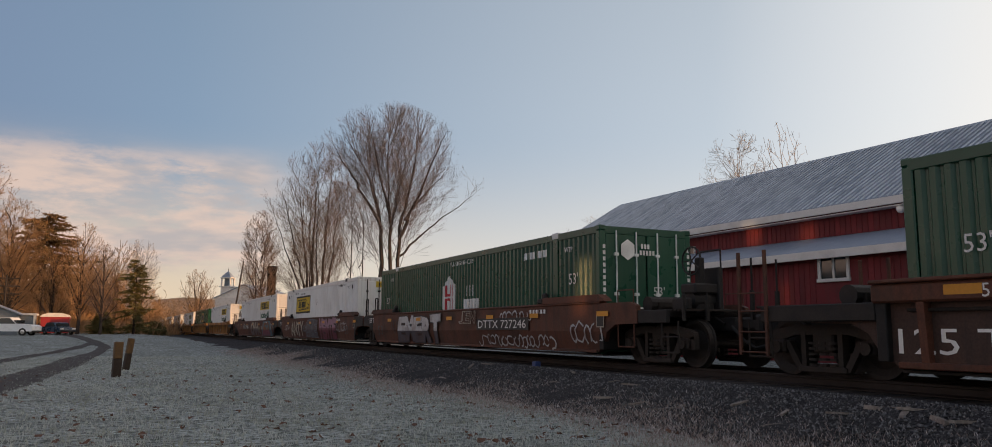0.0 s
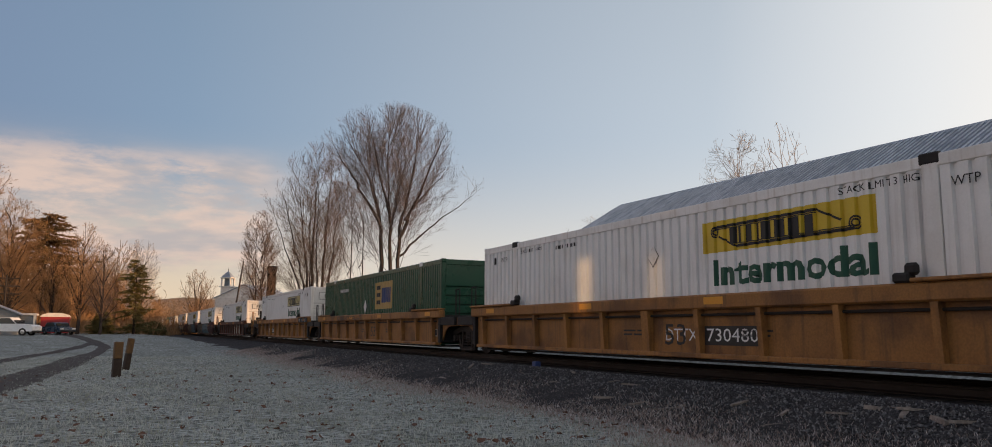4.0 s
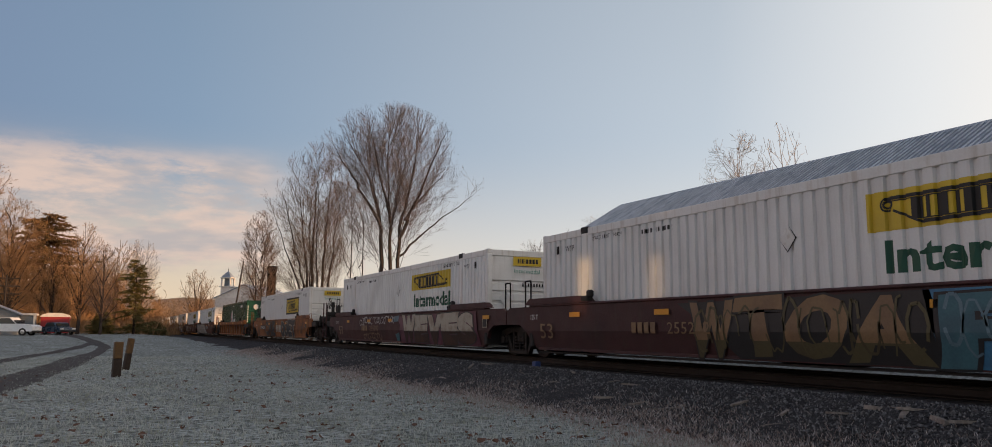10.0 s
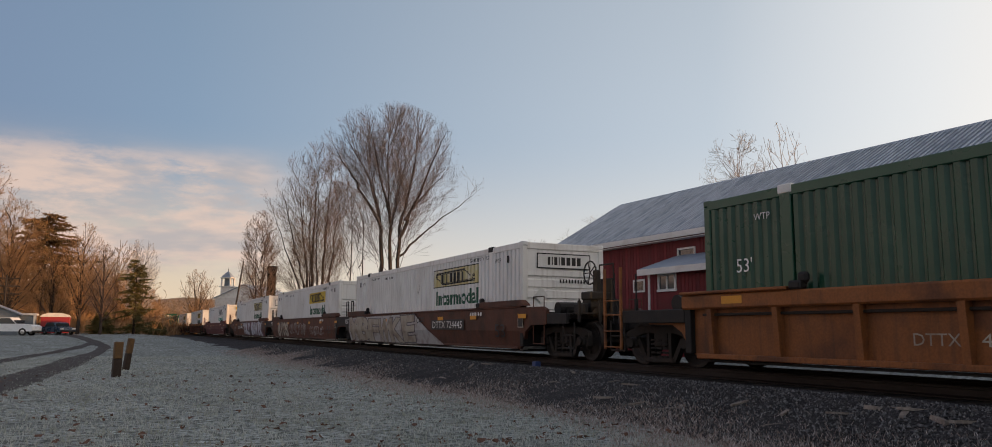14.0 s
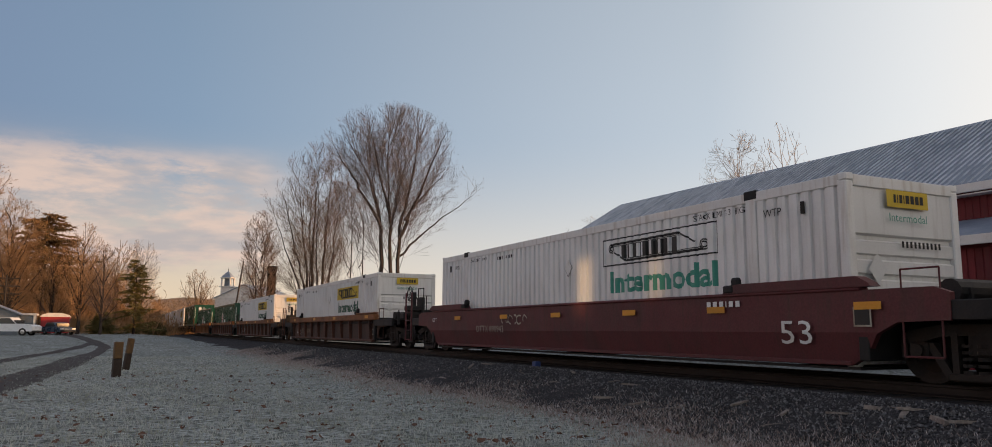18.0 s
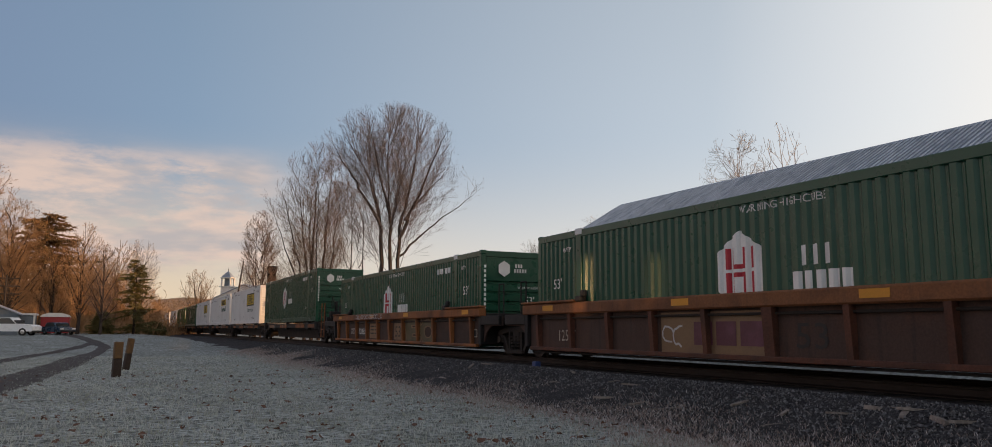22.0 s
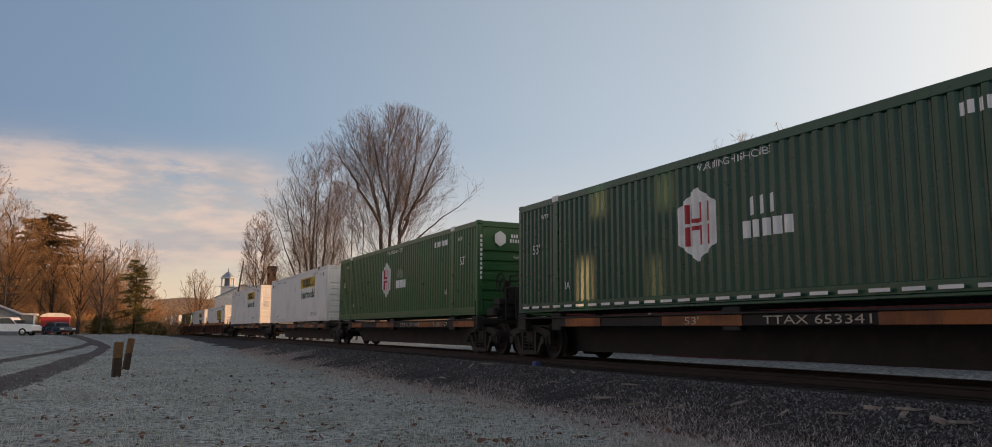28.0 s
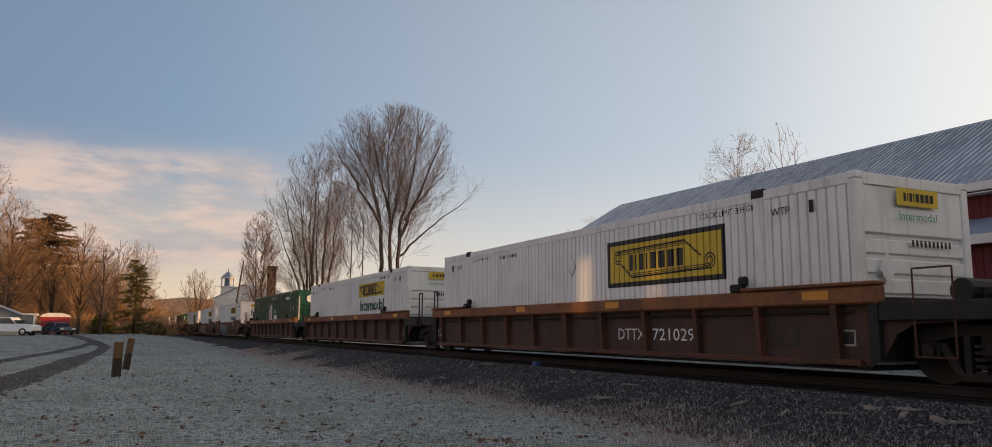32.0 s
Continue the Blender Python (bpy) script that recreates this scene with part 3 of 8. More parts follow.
def decal(name, me, ob, y0, z0, white, layer=0, label=""):
    """Paint on the middle of a near flank: the flat mesh is cut at the folds of the corrugation and laid into them."""
    def make():
        pitch, flat, steep, deep = WAVES[white]
        n = round(11.96 / pitch)
        p = 11.96 / n
        s = (p - flat * 2 * p) / 2
        stops = ((0.0, deep), (flat * p * 0.9, deep), (flat * p * 0.9 + s * steep, 0.0), (p - s * steep, 0.0), (p, deep))
        bm = bmesh.new()
        bm.from_mesh(me)
        xs = [v.co.x for v in bm.verts]
        lo, hi = y0 - max(xs), y0 - min(xs)
        for i in range(int((lo + 5.98) // p), int((hi + 5.98) // p) + 1):
            for a, _ in stops[:-1]:
                y = -5.98 + i * p + a
                if lo < y < hi:
                    bmesh.ops.bisect_plane(bm, geom=bm.verts[:] + bm.edges[:] + bm.faces[:], plane_co=(y0 - y, 0, 0), plane_no=(1, 0, 0))
        for v in bm.verts:
            u = (y0 - v.co.x + 5.98) % p
            for (a, da), (b, db) in zip(stops, stops[1:]):
                if a - 1e-6 <= u <= b + 1e-6:
                    v.co.z = -(da + (db - da) * (u - a) / max(b - a, 1e-6))
                    break
        out = bpy.data.meshes.new(name)
        bm.to_mesh(out); bm.free()
        for m in me.materials:
            out.materials.append(m)
        return out
    return part(name, cached(("decal", me.name, y0, white), make), ob, facing(-CW + 0.012 - 0.004 - 0.004 * layer, y0, z0), label)


def container_meshes(tone, white, wave):
    key = ("container", tone, wave)
    if key in CACHE:
        return CACHE[key]
    h, frame = CL / 2, ("white_frame" if white else tone)
    band = 0.26
    pitch, flat, steep, deep = WAVES[wave]
    m = {}
    for sx in (-1, 1):
        s = Shape()
        for a, b in ((-h + 0.16, -6.22), (-5.98, 5.98), (6.22, h - 0.16)):
            s.add(*corrugated(b - a, a, band, CH - 0.17, sx * (CW - 0.012), deep, pitch, flat, steep, sx))
        m["side_wall", sx] = s.mesh("side_wall", tone)
        s = Shape().box(sx * CW - 0.05, sx * CW + 0.05, -h + 0.1, h - 0.1, CH - 0.19, CH - 0.02, 0.012)
        for v in range(len(s.v)):
            x, y, z = s.v[v]; s.v[v] = (x - sx * 0.05, y, z)
        m["top_rail", sx] = s.mesh("top_rail", frame)
        s = Shape().box(sx * CW - 0.05, sx * CW + 0.05, -h + 0.1, h - 0.1, 0.075, band, 0.012)
        s.box(sx * CW - 0.06, sx * CW + 0.066, -h + 0.1, h - 0.1, 0.02, 0.07, 0.01)
        for v in range(len(s.v)):
            x, y, z = s.v[v]; s.v[v] = (x - sx * 0.056, y, z)
        m["bottom_rail", sx] = s.mesh("bottom_rail", frame)
    s = Shape()
    for i in range(52):
        y = -h + 0.2 + i * (CL - 0.4) / 52
        s.add([(-CW + 0.06, y, CH - 0.05), (CW - 0.06, y, CH - 0.05), (CW - 0.06, y + 0.2, CH - 0.03), (-CW + 0.06, y + 0.2, CH - 0.03), (-CW + 0.06, y + (CL - 0.4) / 52, CH - 0.05), (CW - 0.06, y + (CL - 0.4) / 52, CH - 0.05)], [(0, 1, 2, 3), (3, 2, 5, 4)])
    m["roof"] = s.mesh("roof", "white_frame" if white else tone)
    m["floor"] = Shape().box(-CW + 0.08, CW - 0.08, -h + 0.1, h - 0.1, 0.06, 0.16).mesh("floor", "black")
    s = Shape().add(*ribbed_end(-CW + 0.15, CW - 0.15, -h + 0.035, 0.2, 1.98, 0.055, 6, -1))
    s.box(-CW + 0.15, CW - 0.15, -h + 0.03, -h + 0.06, 1.98, CH - 0.18, 0.01)
    m["end_wall"] = s.mesh("end_wall", tone)
    m["end_header"] = Shape().box(-CW + 0.15, CW - 0.15, -h - 0.0, -h + 0.1, CH - 0.2, CH - 0.02, 0.012).mesh("end_header", frame)
    m["end_sill"] = Shape().box(-CW + 0.15, CW - 0.15, -h, -h + 0.1, 0.03, 0.2, 0.012).mesh("end_sill", frame)
    m["corner_post"] = Shape().box(-0.085, 0.085, -0.085, 0.085, 0.1, CH - 0.12, 0.02).mesh("corner_post", frame)
    m["mid_post"] = Shape().box(-0.03, 0.05, -0.12, 0.12, 0.1, CH - 0.1, 0.012).mesh("mid_post", frame)
    m["corner_casting"] = Shape().box(-0.09, 0.09, -0.09, 0.09, -0.06, 0.06, 0.02).mesh("corner_casting", frame)
    m["lift_casting"] = Shape().box(-0.05, 0.062, -0.15, 0.15, -0.07, 0.09, 0.02).mesh("lift_casting", "black" if white else "sign_white")
    m["foot_casting"] = Shape().box(-0.05, 0.062, -0.13, 0.13, -0.08, 0.06, 0.02).mesh("foot_casting", frame)
    m["door"] = Shape().box(0, 1.11, -h - 0.01, -h + 0.05, 0.2, CH - 0.2, 0.015).mesh("door", tone)
    s = Shape().tube((0, -h - 0.035, 0.12), (0, -h - 0.035, CH - 0.12), 0.02, n=6)
    for z in (0.5, 1.3, 2.2):
        s.box(-0.06, 0.06, -h - 0.05, -h, z, z + 0.07, 0.008)
    s.box(0, 0.3, -h - 0.06, -h - 0.03, 1.0, 1.04)
    m["lock_rod"] = s.mesh("lock_rod", "sign_white" if not white else "iron")
    CACHE[key] = m
    return m


def flat_poly(pts, mat, key):
    """A thin decal in the xy plane."""
    return cached(("poly", key, mat), lambda: Shape().add([(x, y, 0) for x, y in pts], [tuple(range(len(pts)))]).mesh("decal", mat))


def rect(w, h, mat):
    return flat_poly([(0, 0), (w, 0), (w, h), (0, h)], mat, ("rect", w, h))


def bars(widths, height, gap, mat):
    """A row of upright bars that stands for lettering."""
    def make():
        s, x = Shape(), 0.0
        for w in widths:
            s.add([(x, 0, 0), (x + w, 0, 0), (x + w, height, 0), (x, height, 0)], [(0, 1, 2, 3)])
            x += w + gap
        return s.mesh("lettering_bars", mat)
    return cached(("bars", tuple(widths), height, gap, mat), make)


def scroll_mark(w, h, mat, key):
    """Line drawing of an unrolled scroll: an outline with rolled ends."""
    def make():
        s = Shape()

        def line(p, q, t=0.018):
            d = (Vector(q) - Vector(p)); k = Vector((-d.y, d.x)).normalized() * t
            p, q = Vector(p), Vector(q)
            s.add([(*(p - k), 0), (*(q - k), 0), (*(q + k), 0), (*(p + k), 0)], [(0, 1, 2, 3)])
        for k in (0.0, 0.05, 0.1):
            line((0.06 * w, (0.86 - k) * h), (0.72 * w, (0.92 - k) * h), 0.008)
            line((0.22 * w, (0.08 + k) * h), (0.93 * w, (0.14 + k) * h), 0.008)
        line((0.06 * w, 0.86 * h), (0.72 * w, 0.92 * h)); line((0.72 * w, 0.92 * h), (0.86 * w, 0.46 * h)); line((0.22 * w, 0.08 * h), (0.93 * w, 0.14 * h)); line((0.10 * w, 0.5 * h), (0.22 * w, 0.08 * h))
        for cx, cy, r in ((0.07 * w, 0.68 * h, 0.18 * h), (0.93 * w, 0.32 * h, 0.19 * h)):
            for rr in (1.0, 0.55):
                P = [(cx + r * rr * math.cos(a), cy + r * rr * math.sin(a)) for a in (i * math.pi / 6 for i in range(13))]
                for p, q in zip(P, P[1:]):
                    line(p, q, 0.014)
        return s.mesh("scroll_mark", mat)
    return cached(("scroll", key, w, h, mat), make)


SIGN_BARS = (0.13, 0.05, 0.16, 0.05, 0.2, 0.2, 0.2, 0.19)
BLOCK_H = ([(0, 0), (0.09, 0), (0.09, 0.62), (0, 0.62)], [(0.13, 0), (0.19, 0), (0.19, 0.62), (0.13, 0.62)])


def hexagon(r, mat):
    return flat_poly([(r * 0.98 * math.sin(i * math.pi / 3), r * 1.1 * math.cos(i * math.pi / 3)) for i in range(6)], mat, ("hex", r))


def block_mark(r):
    """Red block letter form in a pale hexagon: two split uprights and a split bar."""
    def make():
        s = Shape()
        k = r / 0.64
        for x in (-0.33, -0.18, 0.10, 0.25):
            w = 0.10 if x in (-0.33, 0.25) else 0.05
            for z0, z1 in ((-0.40, -0.03), (0.03, 0.40)):
                s.add([(x * k, z0 * k, 0), ((x + w) * k, z0 * k, 0), ((x + w) * k, z1 * k, 0), (x * k, z1 * k, 0)], [(0, 1, 2, 3)])
        for z in (-0.11, 0.03):
            s.add([(-0.13 * k, z * k, 0), (0.10 * k, z * k, 0), (0.10 * k, (z + 0.08) * k, 0), (-0.13 * k, (z + 0.08) * k, 0)], [(0, 1, 2, 3)])
        return s.mesh("red_mark", "sign_red")
    return cached(("block_mark", r), make)


DOOR_MARK_Y = 0.83


def small_words(ob, words, height, y, z, mat, x=-CW - 0.008):
    part("stencil", text_mesh(words, height, mat), ob, facing(x, y, z))


def container(kind, high):
    white = kind.startswith("white")
    tone = "white" if white else ("green_light" if kind == "green_a_light" else "green")
    label = {"white_a": "white corrugated freight container with a black-bordered yellow sign", "white_b": "white corrugated freight container with a yellow sign and green lettering",
             "white_c": "worn white freight container with a black outlined sign and green lettering", "white_t": "white corrugated freight container with teal lettering",
             "white_door": "white freight container with its doors leading and a yellow sign", "green_a": "green corrugated freight container with a white hexagon mark",
             "green_a_door": "green freight container with doors leading and white markings", "green_a_dash": "dark green freight container with a dashed white stripe below",
             "green_a_light": "bright green freight container with a white hexagon mark", "emp": "green freight container with a tan and blue square sign"}[kind]
    label = label + (" on a spine car" if high else " in a well car") if len(label.split()) <= 8 else label
    ob = thing("freight_container", label, "container", "containers on the train")
    wave = white and ("narrow" if high or kind == "white_a" else "fold")
    m = container_meshes(tone, white, wave)
    h = CL / 2
    for sx in (-1, 1):
        for k in ("side_wall", "top_rail", "bottom_rail"):
            part(k, m[k, sx], ob)
        for y in (-h + 0.085, h - 0.085):
            part("corner_post", m["corner_post"], ob, (sx * (CW - 0.085), y, 0))
            for z in (0.06, CH - 0.06):
                part("corner_casting", m["corner_casting"], ob, (sx * (CW - 0.088), y, z))
        turn = pose(0, 0, 0, 0, 0, 0 if sx > 0 else 180)
        for y in (-6.1, 6.1):
            part("mid_post", m["mid_post"], ob, Matrix.Translation((sx * (CW - 0.045), y, 0)) @ turn)
            part("lift_casting", m["lift_casting"], ob, Matrix.Translation((sx * (CW - 0.045), y, CH - 0.08)) @ turn, "dark lifting casting" if white else "pale lifting casting")
            part("foot_casting", m["foot_casting"], ob, Matrix.Translation((sx * (CW - 0.045), y, 0.1)) @ turn)
    part("roof", m["roof"], ob)
    part("floor", m["floor"], ob)
    half_turn = pose(0, 0, 0, 0, 0, 180)
    if kind.endswith("door"):
        for a in (-1.13, 0.02):
            d = part("door", m["door"], ob, (a, 0, 0))
            for r in (0.27, 0.82):
                part("lock_rod", m["lock_rod"], d, (r, 0, 0), "upright locking rod")
    else:
        part("end_wall", m["end_wall"], ob)
    part("end_wall", m["end_wall"], ob, half_turn)
    for k in ("end_header", "end_sill"):
        part(k, m[k], ob); part(k, m[k], ob, half_turn)
    x = -CW - 0.008
    ye = -h - 0.006
    if white:
        W = wave
        flip = 6.76 if kind == "white_door" else 0.0      # doors leading: the sign sits on the other half
        if kind in ("white_a", "white_door"):
            decal("sign_border", rect(3.75, 1.0, "sign_black"), ob, -1.53 + flip, 1.43, W, 0, "black border")
            decal("sign_panel", rect(3.55, 0.80, "logo_yellow"), ob, -1.63 + flip, 1.53, W, 1, "yellow sign panel")
            decal("scroll_mark", scroll_mark(3.4, 0.74, "sign_black", "a"), ob, -1.70 + flip, 1.56, W, 2)
            decal("lettering", bars([v * 1.05 for v in SIGN_BARS], 0.34, 0.075, "sign_black"), ob, -2.35 + flip, 1.76, W, 2)
            if high:
                decal("lettering", text_mesh("Intermodal", 0.33, "sign_green", 2.75, 0.012), ob, -2.05, 0.96, W, 0, "dark green word")
        else:
            if kind == "white_b":
                decal("sign_panel", rect(3.72, 0.57, "logo_yellow"), ob, -1.53, 1.92, W, 0, "yellow sign panel")
            else:
                decal("sign_border", rect(3.72, 0.60, "sign_black"), ob, -1.53, 1.91, W, 0, "thin black outline")
                decal("sign_panel", rect(3.66, 0.54, "logo_faded" if kind == "white_c" else "sign_white"), ob, -1.56, 1.94, W, 1, "faded sign panel")
            decal("scroll_mark", scroll_mark(3.5, 0.50, "sign_black", "b"), ob, -1.62, 1.95, W, 2)
            decal("lettering", bars([v * 1.1 for v in SIGN_BARS], 0.30, 0.08, "sign_black"), ob, -2.25, 2.04, W, 2)
            decal("lettering", text_mesh("Intermodal", 0.44, "sign_teal" if kind == "white_t" else "sign_green", 3.4, 0.032), ob, -1.80, 1.34, W, 0, "green word")
        decal("stencil", text_mesh("STACK LIMIT 3 HIGH", 0.11, "sign_black"), ob, -4.6, 2.56, W)
        small_words(ob, "WTP", 0.13, -6.40, 2.40, "sign_black")
        small_words(ob, "WTP", 0.13, 6.95, 2.40, "sign_black")
        decal("stencil", text_mesh("STACK LIMIT 3 HIGH", 0.09, "sign_black"), ob, 5.8, 2.56, W)
        decal("stencil", bars((0.05, 0.05, 0.05, 0.05, 0.0, 0.05, 0.05, 0.05, 0.05, 0.05, 0.05), 0.09, 0.05, "sign_black"), ob, 3.9, 2.5, W)
        for z in ((2.0, 0.75) if high else (2.0,)):
            part("placard_holder", flat_poly([(0, -0.2), (0.17, 0), (0, 0.2), (-0.17, 0)], "white_frame", "diamond"), ob, facing(x + 0.012, -0.02, z), "grey diamond placard holder")
            part("placard_edge", flat_poly([(0, -0.23), (0.2, 0), (0.03, 0.22), (0.17, 0), (0, -0.2), (-0.17, 0)], "iron", "diamond_edge"), ob, facing(x + 0.010, -0.02, z))
        if high:
            decal("stencil", text_mesh("TOP LIFT ONLY", 0.16, "sign_black", 1.4), ob, -4.45, 0.36, W)
            decal("stencil", text_mesh("TOP LIFT ONLY", 0.10, "sign_black"), ob, 5.8, 0.36, W)
        for yy in (-7.25, 7.3):
            part("vent", cached("vent_w", lambda: Shape().box(-0.03, 0, -0.04, 0.04, 0, 0.20, 0.01).mesh("vent", "iron")), ob, (-CW - 0.0, yy, 2.36))
        if kind == "white_c":
            part("sign_border", rect(1.7, 0.42, "sign_black"), ob, heading(-0.85, ye, 2.18), "black outline")
            part("sign_panel", rect(1.64, 0.36, "sign_white"), ob, heading(-0.82, ye - 0.004, 2.21), "white sign panel")
            part("lettering", bars([v * 0.62 for v in SIGN_BARS], 0.22, 0.045, "sign_black"), ob, heading(-0.52, ye - 0.008, 2.28))
        else:
            part("sign_panel", rect(0.95, 0.27, "logo_yellow"), ob, heading(-0.46, ye - 0.03, 2.42), "yellow sign panel")
            part("lettering", bars([v * 0.4 for v in SIGN_BARS], 0.13, 0.03, "sign_black"), ob, heading(-0.31, ye - 0.036, 2.49))
            part("lettering", text_mesh("Intermodal", 0.13, "sign_teal", 0.86), ob, heading(-0.42, ye - 0.03, 2.20), "teal word")
        part("stencil", bars((0.05,) * 10, 0.1, 0.045, "sign_black"), ob, heading(-0.15, ye - 0.01, 1.80))
        part("placard_holder", flat_poly([(0, -0.24), (0.2, 0), (0, 0.24), (-0.2, 0)], "sign_white", "diamond2"), ob, heading(-0.72, ye - 0.012, 1.45), "white diamond placard holder")
    elif kind == "emp":
        decal("sign_panel", rect(2.2, 1.1, "sign_tan"), ob, -0.6, 1.35, False, 0, "tan sign panel")
        for k in range(3):
            decal("lettering", rect(0.6, 0.16, "sign_black"), ob, -0.75, 1.55 + 0.3 * k, False, 1)
        decal("lettering", bars((0.18, 0.18, 0.18, 0.0, 0.22, 0.16), 0.6, 0.05, "sign_blue"), ob, -1.5, 1.6, False, 1)
        part("placard_holder", flat_poly([(0, -0.3), (0.24, 0), (0, 0.3), (-0.24, 0)], "sign_white", "diamond3"), ob, facing(x, 0.75, 1.5), "white diamond placard holder")
        part("stencil", bars((0.09,) * 10, 0.15, 0.06, "sign_white"), ob, facing(x, 5.0, 2.25))
        small_words(ob, "53'", 0.24, 7.2, 1.0, "sign_white")
    else:
        hy = 0.83 if kind != "green_a_door" else DOOR_MARK_Y
        decal("hexagon_mark", hexagon(0.64, "sign_white"), ob, hy, 1.56, False, 0, "white hexagon")
        decal("red_mark", block_mark(0.64), ob, hy, 1.56, False, 1, "red block mark")
        decal("lettering", bars((0.13, 0.13, 0.13), 0.32, 0.10, "sign_white"), ob, hy - 1.35, 1.55, False)
        decal("lettering", bars((0.2, 0.12, 0.16, 0.16, 0.16), 0.30, 0.09, "sign_white"), ob, hy - 1.15, 1.16, False)
        decal("stencil", text_mesh("WARNING HIGH CUBE", 0.13, "sign_white"), ob, hy, 2.55, False)
        decal("stencil", bars((0.08, 0.08, 0.08, 0.08, 0.0, 0.08, 0.08, 0.08, 0.08, 0.08, 0.08), 0.18, 0.05, "sign_white"), ob, -4.35, 2.36, False)
        small_words(ob, "53'", 0.26, -6.75, 1.60, "sign_white"); small_words(ob, "53'", 0.24, 7.25, 1.52, "sign_white")
        small_words(ob, "WTP", 0.12, -6.55, 2.38, "sign_white"); small_words(ob, "WTP", 0.12, 6.8, 2.38, "sign_white")
        small_words(ob, "IA", 0.18, -5.5, 0.72, "sign_white"); small_words(ob, "IA", 0.18, 5.62, 0.55, "sign_white")
        part("hexagon_mark", hexagon(0.22, "sign_white"), ob, heading(-0.55, ye - 0.03, 2.35), "white hexagon")
        part("lettering", bars((0.06,) * 5, 0.11, 0.03, "sign_white"), ob, heading(-0.22, ye - 0.03, 2.24))
        part("lettering", bars((0.06,) * 3, 0.11, 0.03, "sign_white"), ob, heading(-0.18, ye - 0.03, 2.39))
        if kind != "green_a_door":
            part("stencil", text_mesh("WARNING HIGH CUBE", 0.08, "sign_white", 0.95), ob, heading(-0.1, ye - 0.03, 1.75))
        part("stencil", text_mesh("53'", 0.20, "sign_white"), ob, heading(0.15, ye - 0.04, 1.32))
        for k in (-1.21, 1.17):
            part("stencil", cached("vbars", lambda: Shape().add([p for i in range(10) for p in ((0, i * 0.14, 0), (0.07, i * 0.14, 0), (0.07, i * 0.14 + 0.09, 0), (0, i * 0.14 + 0.09, 0))], [(4 * i, 4 * i + 1, 4 * i + 2, 4 * i + 3) for i in range(10)]).mesh("stencil", "sign_white")), ob, heading(k, ye, 1.1))
        if kind == "green_a_dash":
            me = rect(0.35, 0.055, "sign_white")
            for i in range(30):
                part("reflector", me, ob, facing(x - 0.062, 7.7 - i * 0.53, 0.12), "white reflective strip")
    return ob


# ---- running gear and cars (heights from the rail top, near flank at -x, leading end at -y)
def spin_rows(phase):
    """One row each thirtieth of a second: the wheel rolls without slipping."""
    rows = []
    for k in range(0, 32 * FPS + 1):
        t = k / FPS
        rows.append((t, phase @ Matrix.Rotation(run_at(t) / WHEEL_R, 4, "X")))
    return rows


def wheelset_mesh():
    s = Shape()
    for sx in (-1, 1):
        c = sx * 0.75
        s.lathe([(0.10, c - 0.09 * sx), (0.13, c - 0.085 * sx), (0.30, c - 0.03 * sx), (0.40, c - 0.05 * sx), (WHEEL_R + 0.028, c - 0.075 * sx), (WHEEL_R + 0.026, c - 0.05 * sx), (WHEEL_R, c - 0.035 * sx),
                 (WHEEL_R - 0.004, c + 0.06 * sx), (0.40, c + 0.055 * sx), (0.30, c + 0.0 * sx), (0.15, c + 0.05 * sx), (0.10, c + 0.09 * sx)], 28, "x")
        s.box(c + 0.02 * sx - 0.03, c + 0.02 * sx + 0.03, -0.30, -0.2, -0.03, 0.03)
    s.tube((-1.02, 0, 0), (1.02, 0, 0), 0.08, n=10)
    return s.mesh("wheelset", "iron", False)


def side_frame_mesh(sx):
    """An open cast truss: top chord, tension bars, bottom spring seat, columns and journal boxes."""
    x0, x1 = sx * 1.0 - 0.06, sx * 1.0 + 0.06
    s = Shape().prism([(-1.14, 0.56), (-1.0, 0.54), (-0.5, 0.66), (0.5, 0.66), (1.0, 0.54), (1.14, 0.56), (1.12, 0.68), (0.95, 0.74), (0.55, 0.81), (-0.55, 0.81), (-0.95, 0.74), (-1.12, 0.68)], "x", x0, x1)
    for k in (-1, 1):
        s.prism([(k * 0.66, 0.56), (k * 0.80, 0.58), (k * 0.50, 0.10), (k * 0.36, 0.08)], "x", x0 + 0.005, x1 - 0.005)
        s.prism([(k * 0.31, 0.12), (k * 0.40, 0.12), (k * 0.40, 0.70), (k * 0.31, 0.70)], "x", x0 - 0.01, x1 + 0.01)
        s.prism([(k * 1.14, 0.36), (k * 1.06, 0.34), (k * 1.02, 0.60), (k * 1.14, 0.60)], "x", x0, x1)
        s.box(x0 - 0.04, x1 + 0.03, min(k * 0.72, k * 1.0), max(k * 0.72, k * 1.0), 0.36, 0.58, 0.03)
        s.tube((x1 if sx > 0 else x0, k * 0.86, 0.46), (sx * 1.15, k * 0.86, 0.46), 0.095, n=12)
    s.box(x0 - 0.03, x1 + 0.03, -0.46, 0.46, 0.07, 0.17, 0.02)
    return s.mesh("side_frame", "iron")


def spring_mesh():
    s = Shape()
    for dy in (-0.2, 0.0, 0.2):
        for k in range(5):
            s.tube((0, dy, 0.17 + k * 0.085), (0, dy, 0.21 + k * 0.085), 0.09, n=10)
    return s.mesh("spring", "iron")


SPIN = {}


